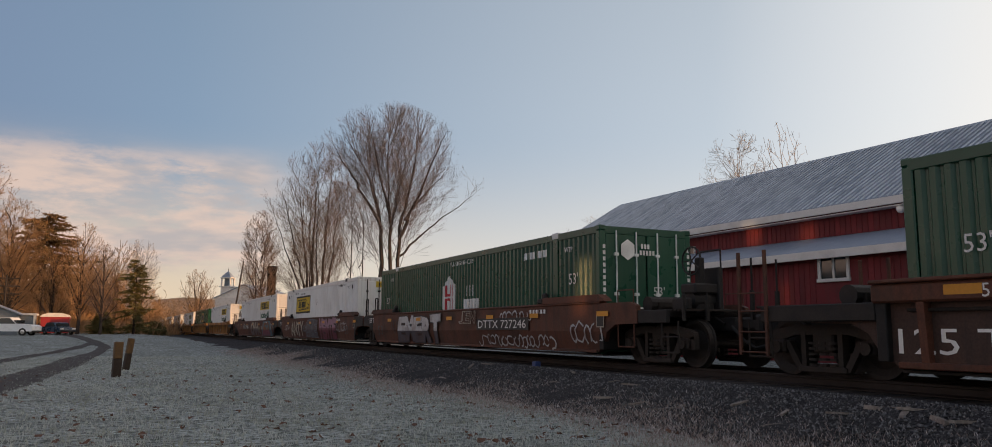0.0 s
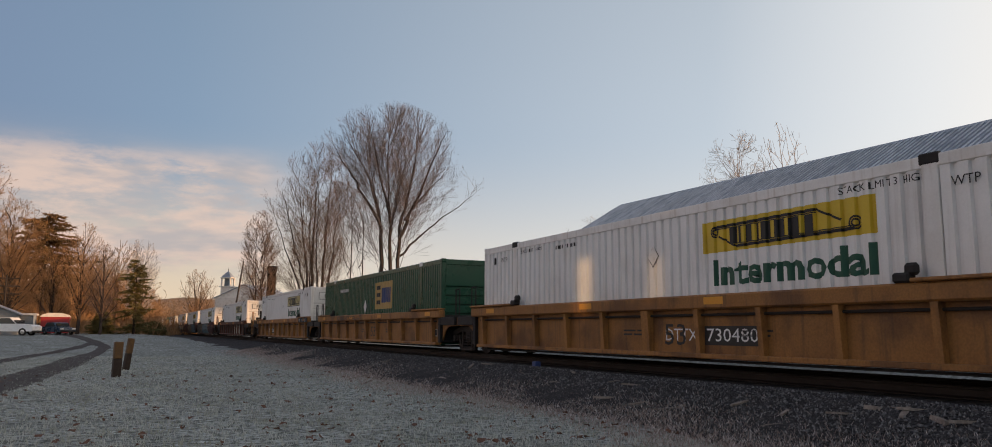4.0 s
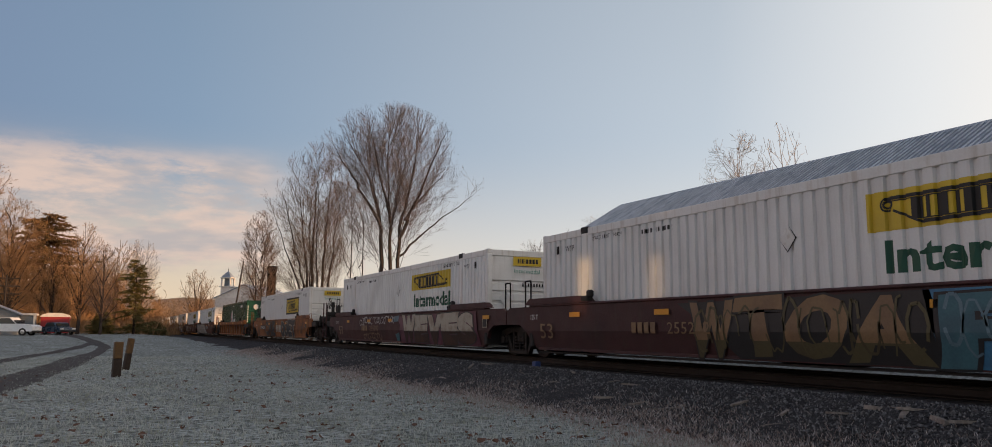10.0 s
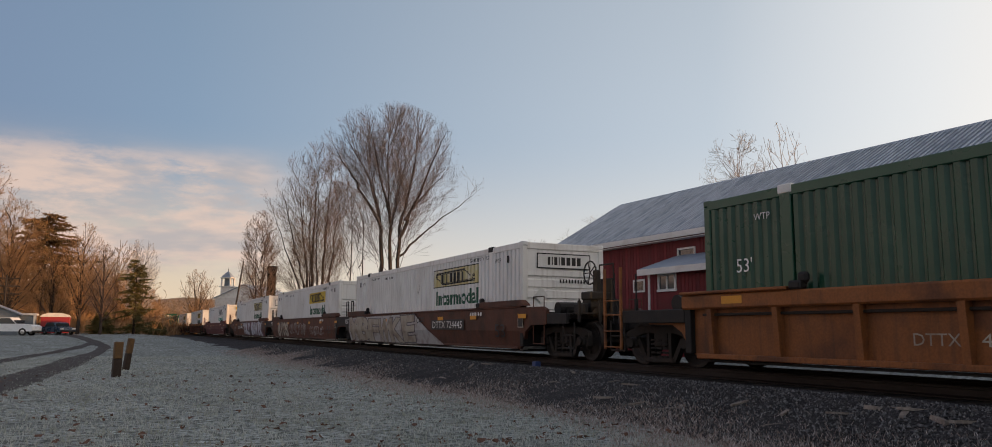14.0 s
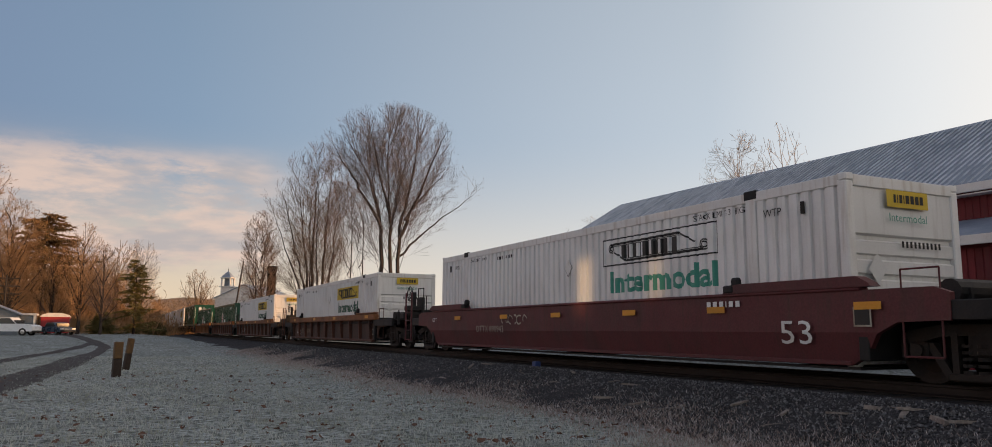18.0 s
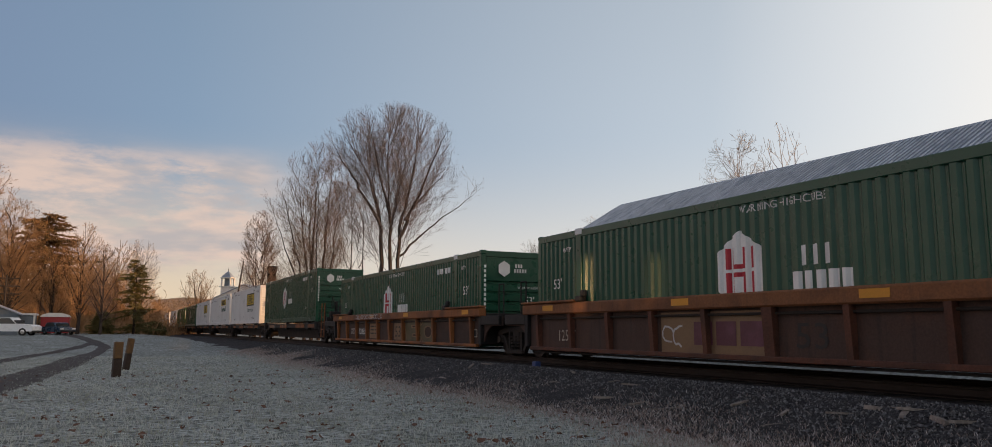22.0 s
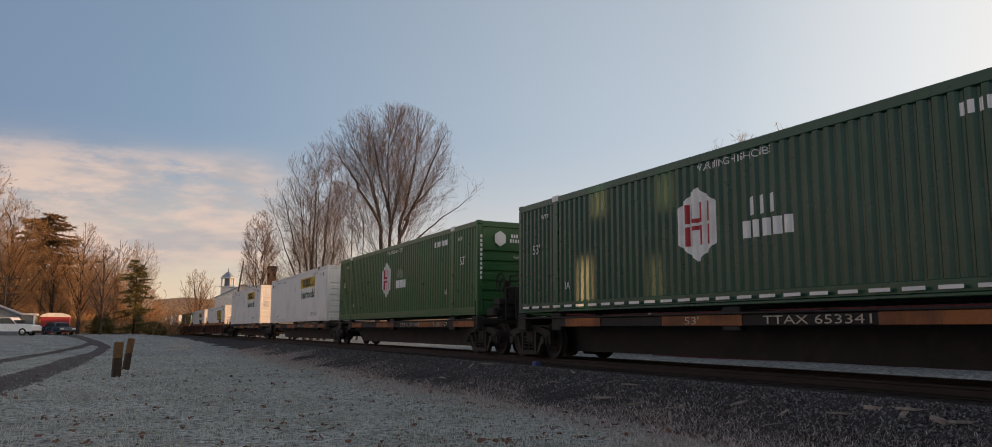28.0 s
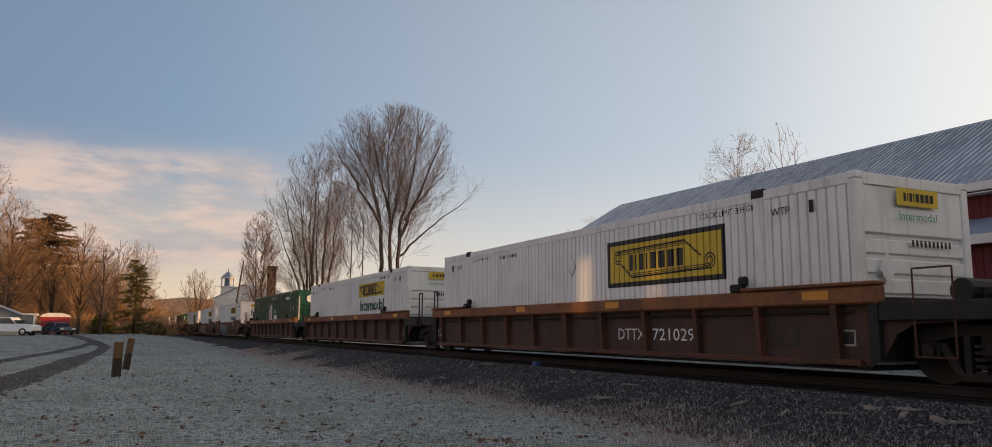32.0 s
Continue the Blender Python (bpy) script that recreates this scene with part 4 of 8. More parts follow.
def bogie(parent, y):
    b = part("bogie", cached("bolster", lambda: Shape().box(-1.05, 1.05, -0.2, 0.2, 0.38, 0.72, 0.03).box(-0.3, 0.3, -0.35, 0.35, 0.6, 0.86, 0.03).mesh("bogie", "iron")), parent, (0, y, 0), "dark cast-iron bogie")
    for sx in (-1, 1):
        part("side_frame", cached(("sf", sx), lambda: side_frame_mesh(sx)), b)
        part("spring", cached("spring", spring_mesh), b, (sx * 1.0, 0, 0))
    for dy in (-0.86, 0.86):
        if dy in SPIN:
            w = SPIN[dy].copy()
            scene.collection.objects.link(w)
            w.parent = b
        else:
            w = part("wheelset", cached("wheelset", wheelset_mesh), b, (0, dy, WHEEL_R))
            SPIN[dy] = w
    return b


def ladder(parent, y, tone, tall=1.72, side=-1):
    def make():
        s = Shape()
        for a in (-0.3, 0.3):
            s.box(-0.025, 0.025, a - 0.03, a + 0.03, 0, tall, 0.008)
        return s.mesh("ladder", tone)
    l = part("ladder", cached(("ladder", tone, tall), make), parent, (side * 1.49, y, 0.32), "narrow end ladder")
    rung = cached(("rung", tone), lambda: Shape().tube((0, -0.3, 0), (0, 0.3, 0), 0.014, n=6).mesh("rung", tone))
    for z in (0.05, 0.38, 0.72, 1.02):
        part("rung", rung, l, (-0.02, 0, z))


def grab_rail(parent, y, tone, sx=-1):
    def make():
        return Shape().path([(0, -0.28, 0), (0, -0.28, 0.55), (0, 0.28, 0.55), (0, 0.28, 0)], 0.013).mesh("grab_rail", tone)
    part("grab_rail", cached(("grab", tone), make), parent, (sx * 1.47, y, 1.0))
    stirrup = cached(("stirrup", tone), lambda: Shape().path([(0, -0.28, -0.12), (0, -0.28, -0.62), (0, 0.28, -0.62), (0, 0.28, -0.12)], 0.016).mesh("stirrup", tone))
    part("stirrup", stirrup, parent, (sx * 1.47, y, 1.0))


def brake_gear(parent, y, x=-0.55):
    def drum():
        s = Shape().box(-0.22, 0.22, -0.18, 0.18, 0.0, 0.55, 0.05)
        s.tube((-0.3, 0, 0.3), (0.3, 0, 0.3), 0.2, n=12)
        s.box(-0.07, 0.07, -0.08, 0.08, 0.5, 1.15, 0.02).box(-0.34, 0.30, -0.26, 0.2, 0.42, 0.62, 0.03).box(0.22, 0.34, -0.3, 0.3, 0.0, 0.95, 0.02).box(-0.5, -0.36, -0.2, 0.28, 0.1, 0.34, 0.03).path([(0.28, -0.3, 0.95), (0.28, -0.3, 1.3), (0.28, 0.3, 1.3), (0.28, 0.3, 0.9)], 0.02)
        return s.mesh("brake_housing", "black")
    b = part("brake_housing", cached("drum", drum), parent, (x, y, 1.02), "black handbrake housing")

    def wheel():
        s = Shape()
        P = [(0, 0.28 * math.cos(a), 0.28 * math.sin(a)) for a in (i * math.pi / 8 for i in range(17))]
        s.path(P, 0.02, 5)
        for k in range(5):
            a = k * 2 * math.pi / 5
            s.tube((0, 0, 0), (0, 0.28 * math.cos(a), 0.28 * math.sin(a)), 0.014, n=4)
        return s.mesh("brake_wheel", "black")
    part("brake_wheel", cached("bwheel", wheel), b, (-0.16, 0.05, 1.08), "black handbrake wheel")


def end_gear(parent, sy, mode, tone, lead):
    """Everything beyond the well at the end sy: deck, draft sill, coupler, ladder and rails."""
    reach = 11.25 if mode == "c" else 9.74
    y0, y1 = 8.35, reach
    rim = y1 - (0.6 if mode == "c" else 0.1)
    pieces = (("end_deck", -1.46, 1.46, y0, y1 - (0.9 if mode == "c" else 0.2), 0.98, 1.08), ("draft_sill", -0.3, 0.3, y0, y1, 0.72, 0.977),
              ("end_beam", -1.48, -1.38, y0 + 0.13, rim, 0.86, 1.12), ("end_beam", 1.38, 1.48, y0 + 0.13, rim, 0.86, 1.12), ("bulkhead", -1.485, 1.485, y0 - 0.05, y0 + 0.12, 0.30, 1.20))
    for name, xa, xb, ya, yb, za, zb in pieces:
        part(name, cached((name, xa, sy, mode), lambda: Shape().box(xa, xb, min(sy * ya, sy * yb), max(sy * ya, sy * yb), za, zb, 0.015).mesh(name, "black")), parent)
    if mode == "c":
        part("coupler", cached(("coupler", sy), lambda: Shape().box(-0.13, 0.13, min(sy * 11.2, sy * 11.85), max(sy * 11.2, sy * 11.85), 0.74, 0.98, 0.04).box(-0.2, 0.2, min(sy * 11.6, sy * 11.8), max(sy * 11.6, sy * 11.8), 0.68, 1.03, 0.05).mesh("coupler", "black")), parent)
        part("air_hose", cached(("hose", sy), lambda: Shape().path([(-0.35, sy * 11.2, 0.8), (-0.35, sy * 11.5, 0.55), (-0.25, sy * 11.7, 0.4), (-0.1, sy * 11.8, 0.45)], 0.03).mesh("air_hose", "rubber")), parent)
        if lead:
            grab_rail(parent, sy * 9.3, tone); grab_rail(parent, sy * 9.3, tone, 1)
            brake_gear(parent, sy * 10.55)
        else:
            ladder(parent, sy * 10.8, tone); ladder(parent, sy * 10.8, tone, side=1)
        part("air_reservoir", cached(("tank", sy), lambda: Shape().tube((-0.95, sy * 9.35, 1.26), (-0.1, sy * 9.35, 1.26), 0.17, n=12).box(-0.8, -0.74, sy * 9.35 - 0.2, sy * 9.35 + 0.2, 1.06, 1.3).box(-0.3, -0.24, sy * 9.35 - 0.2, sy * 9.35 + 0.2, 1.06, 1.3).mesh("air_reservoir", "black"), ), parent, label="black air reservoir tank")
        part("brake_valve", cached(("valve", sy), lambda: Shape().box(0.25, 0.75, sy * 9.5 - 0.2, sy * 9.5 + 0.2, 1.07, 1.52, 0.04).box(0.35, 0.6, sy * 9.5 - 0.3, sy * 9.5 + 0.3, 1.15, 1.4, 0.05).path([(0.5, sy * 9.5, 1.1), (0.5, sy * 10.2, 1.14), (-0.35, sy * 10.4, 1.14), (-0.35, sy * 11.0, 0.85)], 0.022).mesh("brake_valve", "black")), parent)
        way = part("walkway", cached(("walk", sy), lambda: Shape().box(-1.34, 1.34, min(sy * 10.4, sy * 10.46), max(sy * 10.4, sy * 10.46), 0.98, 1.13, 0.01).mesh("walkway", "iron")), parent, label="open crossover walkway")
        for k in range(4):
            part("slat", cached(("slat", sy), lambda: Shape().box(-1.3, 1.3, -0.03, 0.03, 1.09, 1.13, 0.006).mesh("slat", "iron")), way, (0, sy * (10.56 + 0.11 * k), 0))
        for px in (-1.32, -0.75):
            part("upright", cached(("upright", sy, lead), lambda: Shape().path([(0, sy * 10.98, 0.95), (0, sy * 10.98, 1.95 if not lead else 1.45)], 0.02).box(-0.035, 0.035, sy * 10.98 - 0.03, sy * 10.98 + 0.03, 0.9, 1.4, 0.006).mesh("upright", "black")), parent, (px, 0, 0))
        part("end_step", cached(("step", sy), lambda: Shape().path([(-1.44, sy * 10.45, 0.9), (-1.44, sy * 10.45, 0.30), (-1.44, sy * 10.95, 0.30), (-1.44, sy * 10.95, 0.9)], 0.02).tube((-1.44, sy * 10.45, 0.6), (-1.44, sy * 10.95, 0.6), 0.016).mesh("end_step", "iron")), parent)
    else:
        for x in (-1.15, 0.9):
            part("end_post", cached("endpost", lambda: Shape().path([(0, 0, 0), (0, 0, 0.95), (0, 0.3, 0.95), (0, 0.3, 0)], 0.022).mesh("end_post", "black")), parent, (x, sy * 9.15 - 0.15, 1.06))


def cone_clip():
    return Shape().box(-0.16, 0.02, -0.13, 0.13, 0.0, 0.14, 0.03).box(-0.12, 0.0, -0.22, -0.02, 0.10, 0.27, 0.04).mesh("container_lock", "black")


def ribbed_well(tone, ends, n):
    ob = thing("well_car", {"brown": "rust-brown well car with ribbed steel sides", "yellow": "ochre yellow well car with ribbed steel sides", "orange": "faded orange well car with ribbed steel sides"}[tone], "rail car", "well cars of the train")
    sill = "rust" if tone == "brown" and n > 16 else tone
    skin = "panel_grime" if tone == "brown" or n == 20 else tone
    for sx in (-1, 1):
        prof = [(-8.15, 0.22), (8.15, 0.22), (8.45, 0.34), (8.68, 0.68), (8.95, 0.82), (9.7, 0.84), (9.7, 1.10), (-9.7, 1.10), (-9.7, 0.84), (-8.95, 0.82), (-8.68, 0.68), (-8.45, 0.34)]
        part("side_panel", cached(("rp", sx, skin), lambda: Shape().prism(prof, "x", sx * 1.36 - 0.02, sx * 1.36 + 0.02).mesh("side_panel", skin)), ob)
        part("top_sill", cached(("rs", sx, sill), lambda: Shape().box(min(sx * 1.32, sx * 1.54), max(sx * 1.32, sx * 1.54), -8.5, 8.5, 1.10, 1.36, 0.03).mesh("top_sill", sill)), ob)
        for y in (-8.5, 5.9):
            part("top_cap", cached(("rc", sx, sill), lambda: Shape().box(min(sx * 1.32, sx * 1.58), max(sx * 1.32, sx * 1.58), 0, 2.6, 1.365, 1.42, 0.015).mesh("top_cap", sill)), ob, (0, y, 0))
        part("bottom_sill", cached(("rb", sx, tone), lambda: Shape().box(min(sx * 1.37, sx * 1.50), max(sx * 1.37, sx * 1.50), -8.15, 8.15, 0.22, 0.31, 0.015).mesh("bottom_sill", tone)), ob)
        part("side_pipe", cached(("pi", sx), lambda: Shape().path([(sx * 1.43, -8.0, 1.0), (sx * 1.43, 8.0, 1.0)], 0.025).mesh("side_pipe", "iron")), ob)
        rib = cached(("rib", sx, tone), lambda: Shape().prism([(sx * 1.38, 0.23), (sx * 1.48, 0.24), (sx * 1.535, 1.10), (sx * 1.38, 1.10)], "y", -0.055, 0.055).mesh("rib", tone))
        for i in range(11):
            part("rib", rib, ob, Matrix.Translation((0, -7.75 + i * 1.55, 0)) @ Matrix.Diagonal((1, 2.0 if i == 5 else 1.0, 1, 1)))
        for y in (-5.75, 5.75):
            part("container_lock", cached("lock", cone_clip), ob, Matrix.Translation((sx * 1.40, y, 1.36)) @ pose(0, 0, 0, 0, 0, 0 if sx < 0 else 180))
    part("well_floor", cached("wellfloor", lambda: Shape().box(-1.34, 1.34, -8.2, -6.8, 0.16, 0.196).box(-1.34, 1.34, 6.8, 8.2, 0.16, 0.196).box(-1.34, 1.34, -0.6, 0.6, 0.16, 0.196).box(-1.34, -1.1, -6.8, 6.8, 0.16, 0.196).box(1.1, 1.34, -6.8, 6.8, 0.16, 0.196).mesh("well_floor", "black")), ob)
    end_gear(ob, -1, ends[0], tone, True)
    end_gear(ob, 1, ends[1], tone, False)
    return ob


def smooth_well(tone, ends, n):
    ob = thing("well_car", {"brown": "rust-brown well car with smooth graffiti-covered sides", "maroon": "maroon well car with smooth sides under bold graffiti", "orange": "weathered orange well car with smooth graffitied sides", "red": "dark red well car with smooth low sides"}[tone], "rail car", "well cars of the train")
    for sx in (-1, 1):
        prof = [(-8.1, 0.23), (8.1, 0.23), (8.4, 0.38), (8.62, 0.68), (8.95, 0.84), (9.72, 0.86), (9.72, 1.22), (9.5, 1.30), (-9.5, 1.30), (-9.72, 1.22), (-9.72, 0.86), (-8.95, 0.84), (-8.62, 0.68), (-8.4, 0.38)]
        part("side_panel", cached(("sp", sx, tone), lambda: lean_flank(Shape().prism(prof, "x", min(sx * 1.40, sx * 1.50), max(sx * 1.40, sx * 1.50)).mesh("side_panel", tone), None)), ob)
        part("top_sill", cached(("ss", sx, tone), lambda: Shape().box(min(sx * 1.33, sx * 1.53), max(sx * 1.33, sx * 1.53), -8.4, 8.4, 1.29, 1.35, 0.02).mesh("top_sill", tone)), ob)
        hump = [(5.6, 1.345), (5.75, 1.47), (6.0, 1.50), (8.35, 1.50), (8.55, 1.40), (8.6, 1.345)]
        for k in (-1, 1):
            part("end_hump", cached(("hump", sx, k, tone), lambda: Shape().prism([(k * y, z) for y, z in hump], "x", min(sx * 1.33, sx * 1.54), max(sx * 1.33, sx * 1.54)).mesh("end_hump", tone)), ob)
        part("bottom_sill", cached(("sb", sx, tone), lambda: Shape().box(min(sx * 1.36, sx * 1.42), max(sx * 1.36, sx * 1.42), -8.1, 8.1, 0.225, 0.29, 0.01).mesh("bottom_sill", tone)), ob)
        for y in (-5.75, 5.75):
            part("container_lock", cached("lock", cone_clip), ob, Matrix.Translation((sx * 1.40, y, 1.35)) @ pose(0, 0, 0, 0, 0, 0 if sx < 0 else 180))
    part("well_floor", cached("wellfloor", None) if "wellfloor" in CACHE else cached("wellfloor", lambda: Shape().box(-1.34, 1.34, -8.2, -6.8, 0.16, 0.196).box(-1.34, 1.34, 6.8, 8.2, 0.16, 0.196).box(-1.34, 1.34, -0.6, 0.6, 0.16, 0.196).box(-1.34, -1.1, -6.8, 6.8, 0.16, 0.196).box(1.1, 1.34, -6.8, 6.8, 0.16, 0.196).mesh("well_floor", "black")), ob)
    end_gear(ob, -1, ends[0], tone, True)
    end_gear(ob, 1, ends[1], tone, False)
    if tone == "brown":
        for k, mode in ((-1, ends[0]), (1, ends[1])):
            if mode == "j":
                edge = [(k * 8.42, 0.42), (k * 8.64, 0.70), (k * 8.97, 0.86), (k * 9.73, 0.88), (k * 9.73, 1.21), (k * 9.5, 1.285), (k * 8.42, 1.285)]
                part("end_plate", cached(("endplate", k), lambda: lean_flank(Shape().prism(edge, "x", -1.512, -1.503).mesh("end_plate", "black"), None)), ob, None, "black painted end plate")
    for y in (-8.3, -5.2, -2.6, 0.4, 3.2, 6.4):
        part("reflector", rect(0.45, 0.11, "sign_orange"), ob, facing(-1.542, y, 1.02), "yellow reflective strip")
    return ob


def spine_car(tone, ends, reach_front, reach_rear, n):
    ob = thing("spine_car", "black and orange spine car with a narrow centre beam", "rail car", "spine cars of the train")
    part("centre_beam", cached(("spine", round(reach_front, 2), round(reach_rear, 2)), lambda: Shape().prism([(-reach_front, 0.62), (-7.6, 0.62), (-6.9, 0.20), (6.9, 0.20), (7.6, 0.62), (reach_rear, 0.62), (reach_rear, 1.0), (-reach_front, 1.0)], "x", -0.42, 0.42).mesh("centre_beam", "black")), ob)
    arm = cached("arm", lambda: Shape().box(-1.28, 1.28, -0.2, 0.2, 0.86, 1.08, 0.03).box(-1.3, -1.1, -0.22, 0.22, 0.7, 1.14, 0.03).box(1.1, 1.3, -0.22, 0.22, 0.7, 1.14, 0.03).mesh("cross_arm", "black"))
    for y in (-7.9, -6.1, 0.0, 6.1, 7.9):
        part("cross_arm", arm, ob, (0, y, 0))
    for sx in (-1, 1):
        part("side_sill", cached(("sill", sx), lambda: Shape().box(min(sx * 1.18, sx * 1.30), max(sx * 1.18, sx * 1.30), -6.0, 6.0, 0.80, 1.0, 0.015).box(min(sx * 1.16, sx * 1.34), max(sx * 1.16, sx * 1.34), -7.9, 7.9, 1.0, 1.04, 0.01).mesh("side_sill", "black")), ob)
        if sx < 0:
            for y, w in ((5.6, 1.5), (1.9, 2.2), (-3.0, 2.4), (-6.3, 1.6)):
                part("sill_plate", cached(("plate", w), lambda: Shape().box(-0.02, 0.0, -w, 0, 0, 0.19, 0.006).mesh("sill_plate", tone)), ob, (-1.302, y, 0.805), "orange painted plate")
            late = n > 25
            part("stencil", text_mesh("TTRX 371089" if late else "TTAX 653341", 0.14, "spray_bone", 2.1), ob, facing(-1.328, {21: 5.8, 25: -0.8}.get(n, -1.1), 0.83))
            part("stencil", text_mesh("2-28/1-57" if late else "53'", 0.14, "spray_bone", 1.3 if late else 0.4), ob, facing(-1.328, -4.5 if late else 1.2, 0.83))
    if ends[0] == "c":
        brake_gear(ob, -reach_front + 0.5, -0.7)
        grab_rail(ob, -reach_front + 0.7, "black")
    if ends[1] == "c":
        part("end_post", cached("endpost2", lambda: Shape().path([(0, -0.3, 0), (0, -0.3, 0.9), (0, 0.3, 0.9), (0, 0.3, 0)], 0.022).mesh("end_post", "black")), ob, (-1.1, reach_rear - 0.5, 1.0))
    return ob


# ---- painted flanks: lettering and graffiti on the cars
FLANK_Z, FLANK_SLOPE = 0.70, 0.24             # below this height a smooth flank leans in


def letter_mesh(ch, bold):
    """One letter of the built-in font, swollen by bold, one unit high, with its lower left corner at the origin."""
    def make():
        cu = bpy.data.curves.new("letter", "FONT")
        cu.body, cu.size, cu.resolution_u, cu.offset = ch, 1.0, 3, bold
        ob = bpy.data.objects.new("letter", cu)
        scene.collection.objects.link(ob)
        bpy.context.view_layer.update()
        me = bpy.data.meshes.new_from_object(ob.evaluated_get(bpy.context.evaluated_depsgraph_get()))
        bpy.data.objects.remove(ob)
        return me
    return cached(("letter", ch, bold), make)


def tag_word(parent, word, y, z, height, width, fill, edge, x=-1.536, bold=0.045, rim=0.035, low=None, split=0.42, lean=0.10, seed=1):
    """Fat sprayed letters, each bent and tilted a little, with an outline; low: the colour of the letters' lower part."""
    rng = random.Random(word + str(seed))
    step = width / len(word)
    for layer, grow_by, mat in ((0, rim, edge), (1, 0.0, fill)):
        rng = random.Random(word + str(seed))
        out = bmesh.new()
        for i, ch in enumerate(word):
            me = letter_mesh(ch, bold + grow_by)
            base = letter_mesh(ch, bold)
            co = np.array([v.co[:] for v in base.vertices])
            lo, hi = co.min(0), co.max(0)
            kx = step * rng.uniform(0.98, 1.10) / max(0.2, hi[0] - lo[0]) if ch not in "Ii1" else step * 0.5 / max(0.1, hi[0] - lo[0])
            kz = height * rng.uniform(0.93, 1.04) / (hi[1] - lo[1])
            jump, tilt, flare, phase = rng.uniform(-0.03, 0.03) * height, rng.gauss(lean, 0.07), rng.uniform(-0.14, 0.14), rng.uniform(0, 6.28)
            k = len(out.verts)
            out.from_mesh(me)
            out.verts.ensure_lookup_table()
            for c in range(1, 6):
                out.verts.ensure_lookup_table()
                edges = list({e for v in out.verts[k:] for e in v.link_edges}); faces = list({f for v in out.verts[k:] for f in v.link_faces})
                bmesh.ops.bisect_plane(out, geom=out.verts[k:] + edges + faces, plane_co=(0, lo[1] + (hi[1] - lo[1]) * c / 6, 0), plane_no=(0, 1, 0))
                out.verts.ensure_lookup_table()
            for v in out.verts[k:]:
                u = (v.co.y - lo[1]) / (hi[1] - lo[1])
                px = (v.co.x - lo[0] - (hi[0] - lo[0]) / 2) * kx * (1 + flare * (u - 0.5) * 2)
                v.co = (i * step + step / 2 + px + tilt * (u - 0.5) * height + 0.035 * step * math.sin(5 * u + phase), u * (hi[1] - lo[1]) * kz + jump + 0.02 * height * math.sin(4 * px / step + phase), 0.0004 * i + 0.002 * layer)
        made = bpy.data.meshes.new("graffiti")
        if layer and low:
            cut = height * split
            bmesh.ops.bisect_plane(out, geom=out.verts[:] + out.edges[:] + out.faces[:], plane_co=(0, cut, 0), plane_no=(0, 1, 0))
            for f in out.faces:
                f.material_index = 1 if f.calc_center_median().y < cut else 0
        out.to_mesh(made); out.free()
        made.materials.append(MAT[mat])
        if layer and low:
            made.materials.append(MAT[low])
        part("graffiti", made, parent, facing(x - 0.003, y, z))


def patch(parent, outline, mat, x=-1.535):
    """A sprayed area: an outline of (y, z) points on the near flank."""
    part("graffiti", Shape().add([(-p, q, 0) for p, q in outline], [tuple(range(len(outline)))]).mesh("graffiti", mat), parent, facing(x, 0, 0))


def lean_flank(me, z0):
    """The mesh of a flank or of paint on it (z0: its foot) with the part below FLANK_Z bent inwards."""
    bm = bmesh.new()
    bm.from_mesh(me)
    if z0 is None:
        bmesh.ops.bisect_plane(bm, geom=bm.verts[:] + bm.edges[:] + bm.faces[:], plane_co=(0, 0, FLANK_Z), plane_no=(0, 0, 1))
        for v in bm.verts:
            v.co.x *= 1 - max(0.0, FLANK_Z - v.co.z) * FLANK_SLOPE / 1.5
    else:
        bmesh.ops.bisect_plane(bm, geom=bm.verts[:] + bm.edges[:] + bm.faces[:], plane_co=(0, FLANK_Z - z0, 0), plane_no=(0, 1, 0))
        for v in bm.verts:
            v.co.z -= max(0.0, FLANK_Z - z0 - v.co.y) * FLANK_SLOPE * 1.02
    out = bpy.data.meshes.new(me.name)
    bm.to_mesh(out); bm.free()
    for m in me.materials:
        out.materials.append(m)
    return out


def scrawl(parent, seed, y0, y1, z0, z1, mat="spray_white", x=-1.537):
    """Thin sprayed line-work: loops and zigzags."""
    rng = random.Random(seed)
    s = Shape()
    y = 0.0
    while y < y0 - y1:
        w = rng.uniform(0.12, 0.34)
        n = rng.choice((5, 6, 8))
        a0 = rng.uniform(0, 6.28)
        turn = rng.choice((-1, 1)) * rng.uniform(3.2, 6.0)
        zc = (z1 - z0) * rng.uniform(0.4, 0.6)
        P = [Vector((y + w / 2 + w * 0.6 * math.cos(a0 + turn * i / n), zc + (z1 - z0) * rng.uniform(0.3, 0.5) * math.sin(a0 + turn * i / n))) for i in range(n + 1)]
        t = rng.uniform(0.014, 0.026)
        for p, q in zip(P, P[1:]):
            d = q - p
            k = Vector((-d.y, d.x)).normalized() * t
            s.add([(*(p - k), 0), (*(q - k), 0), (*(q + k), 0), (*(p + k), 0)], [(0, 1, 2, 3)])
        y += w * 1.15
    part("sprayed_line_work", s.mesh("sprayed_line_work", mat), parent, facing(x, y0, z0))


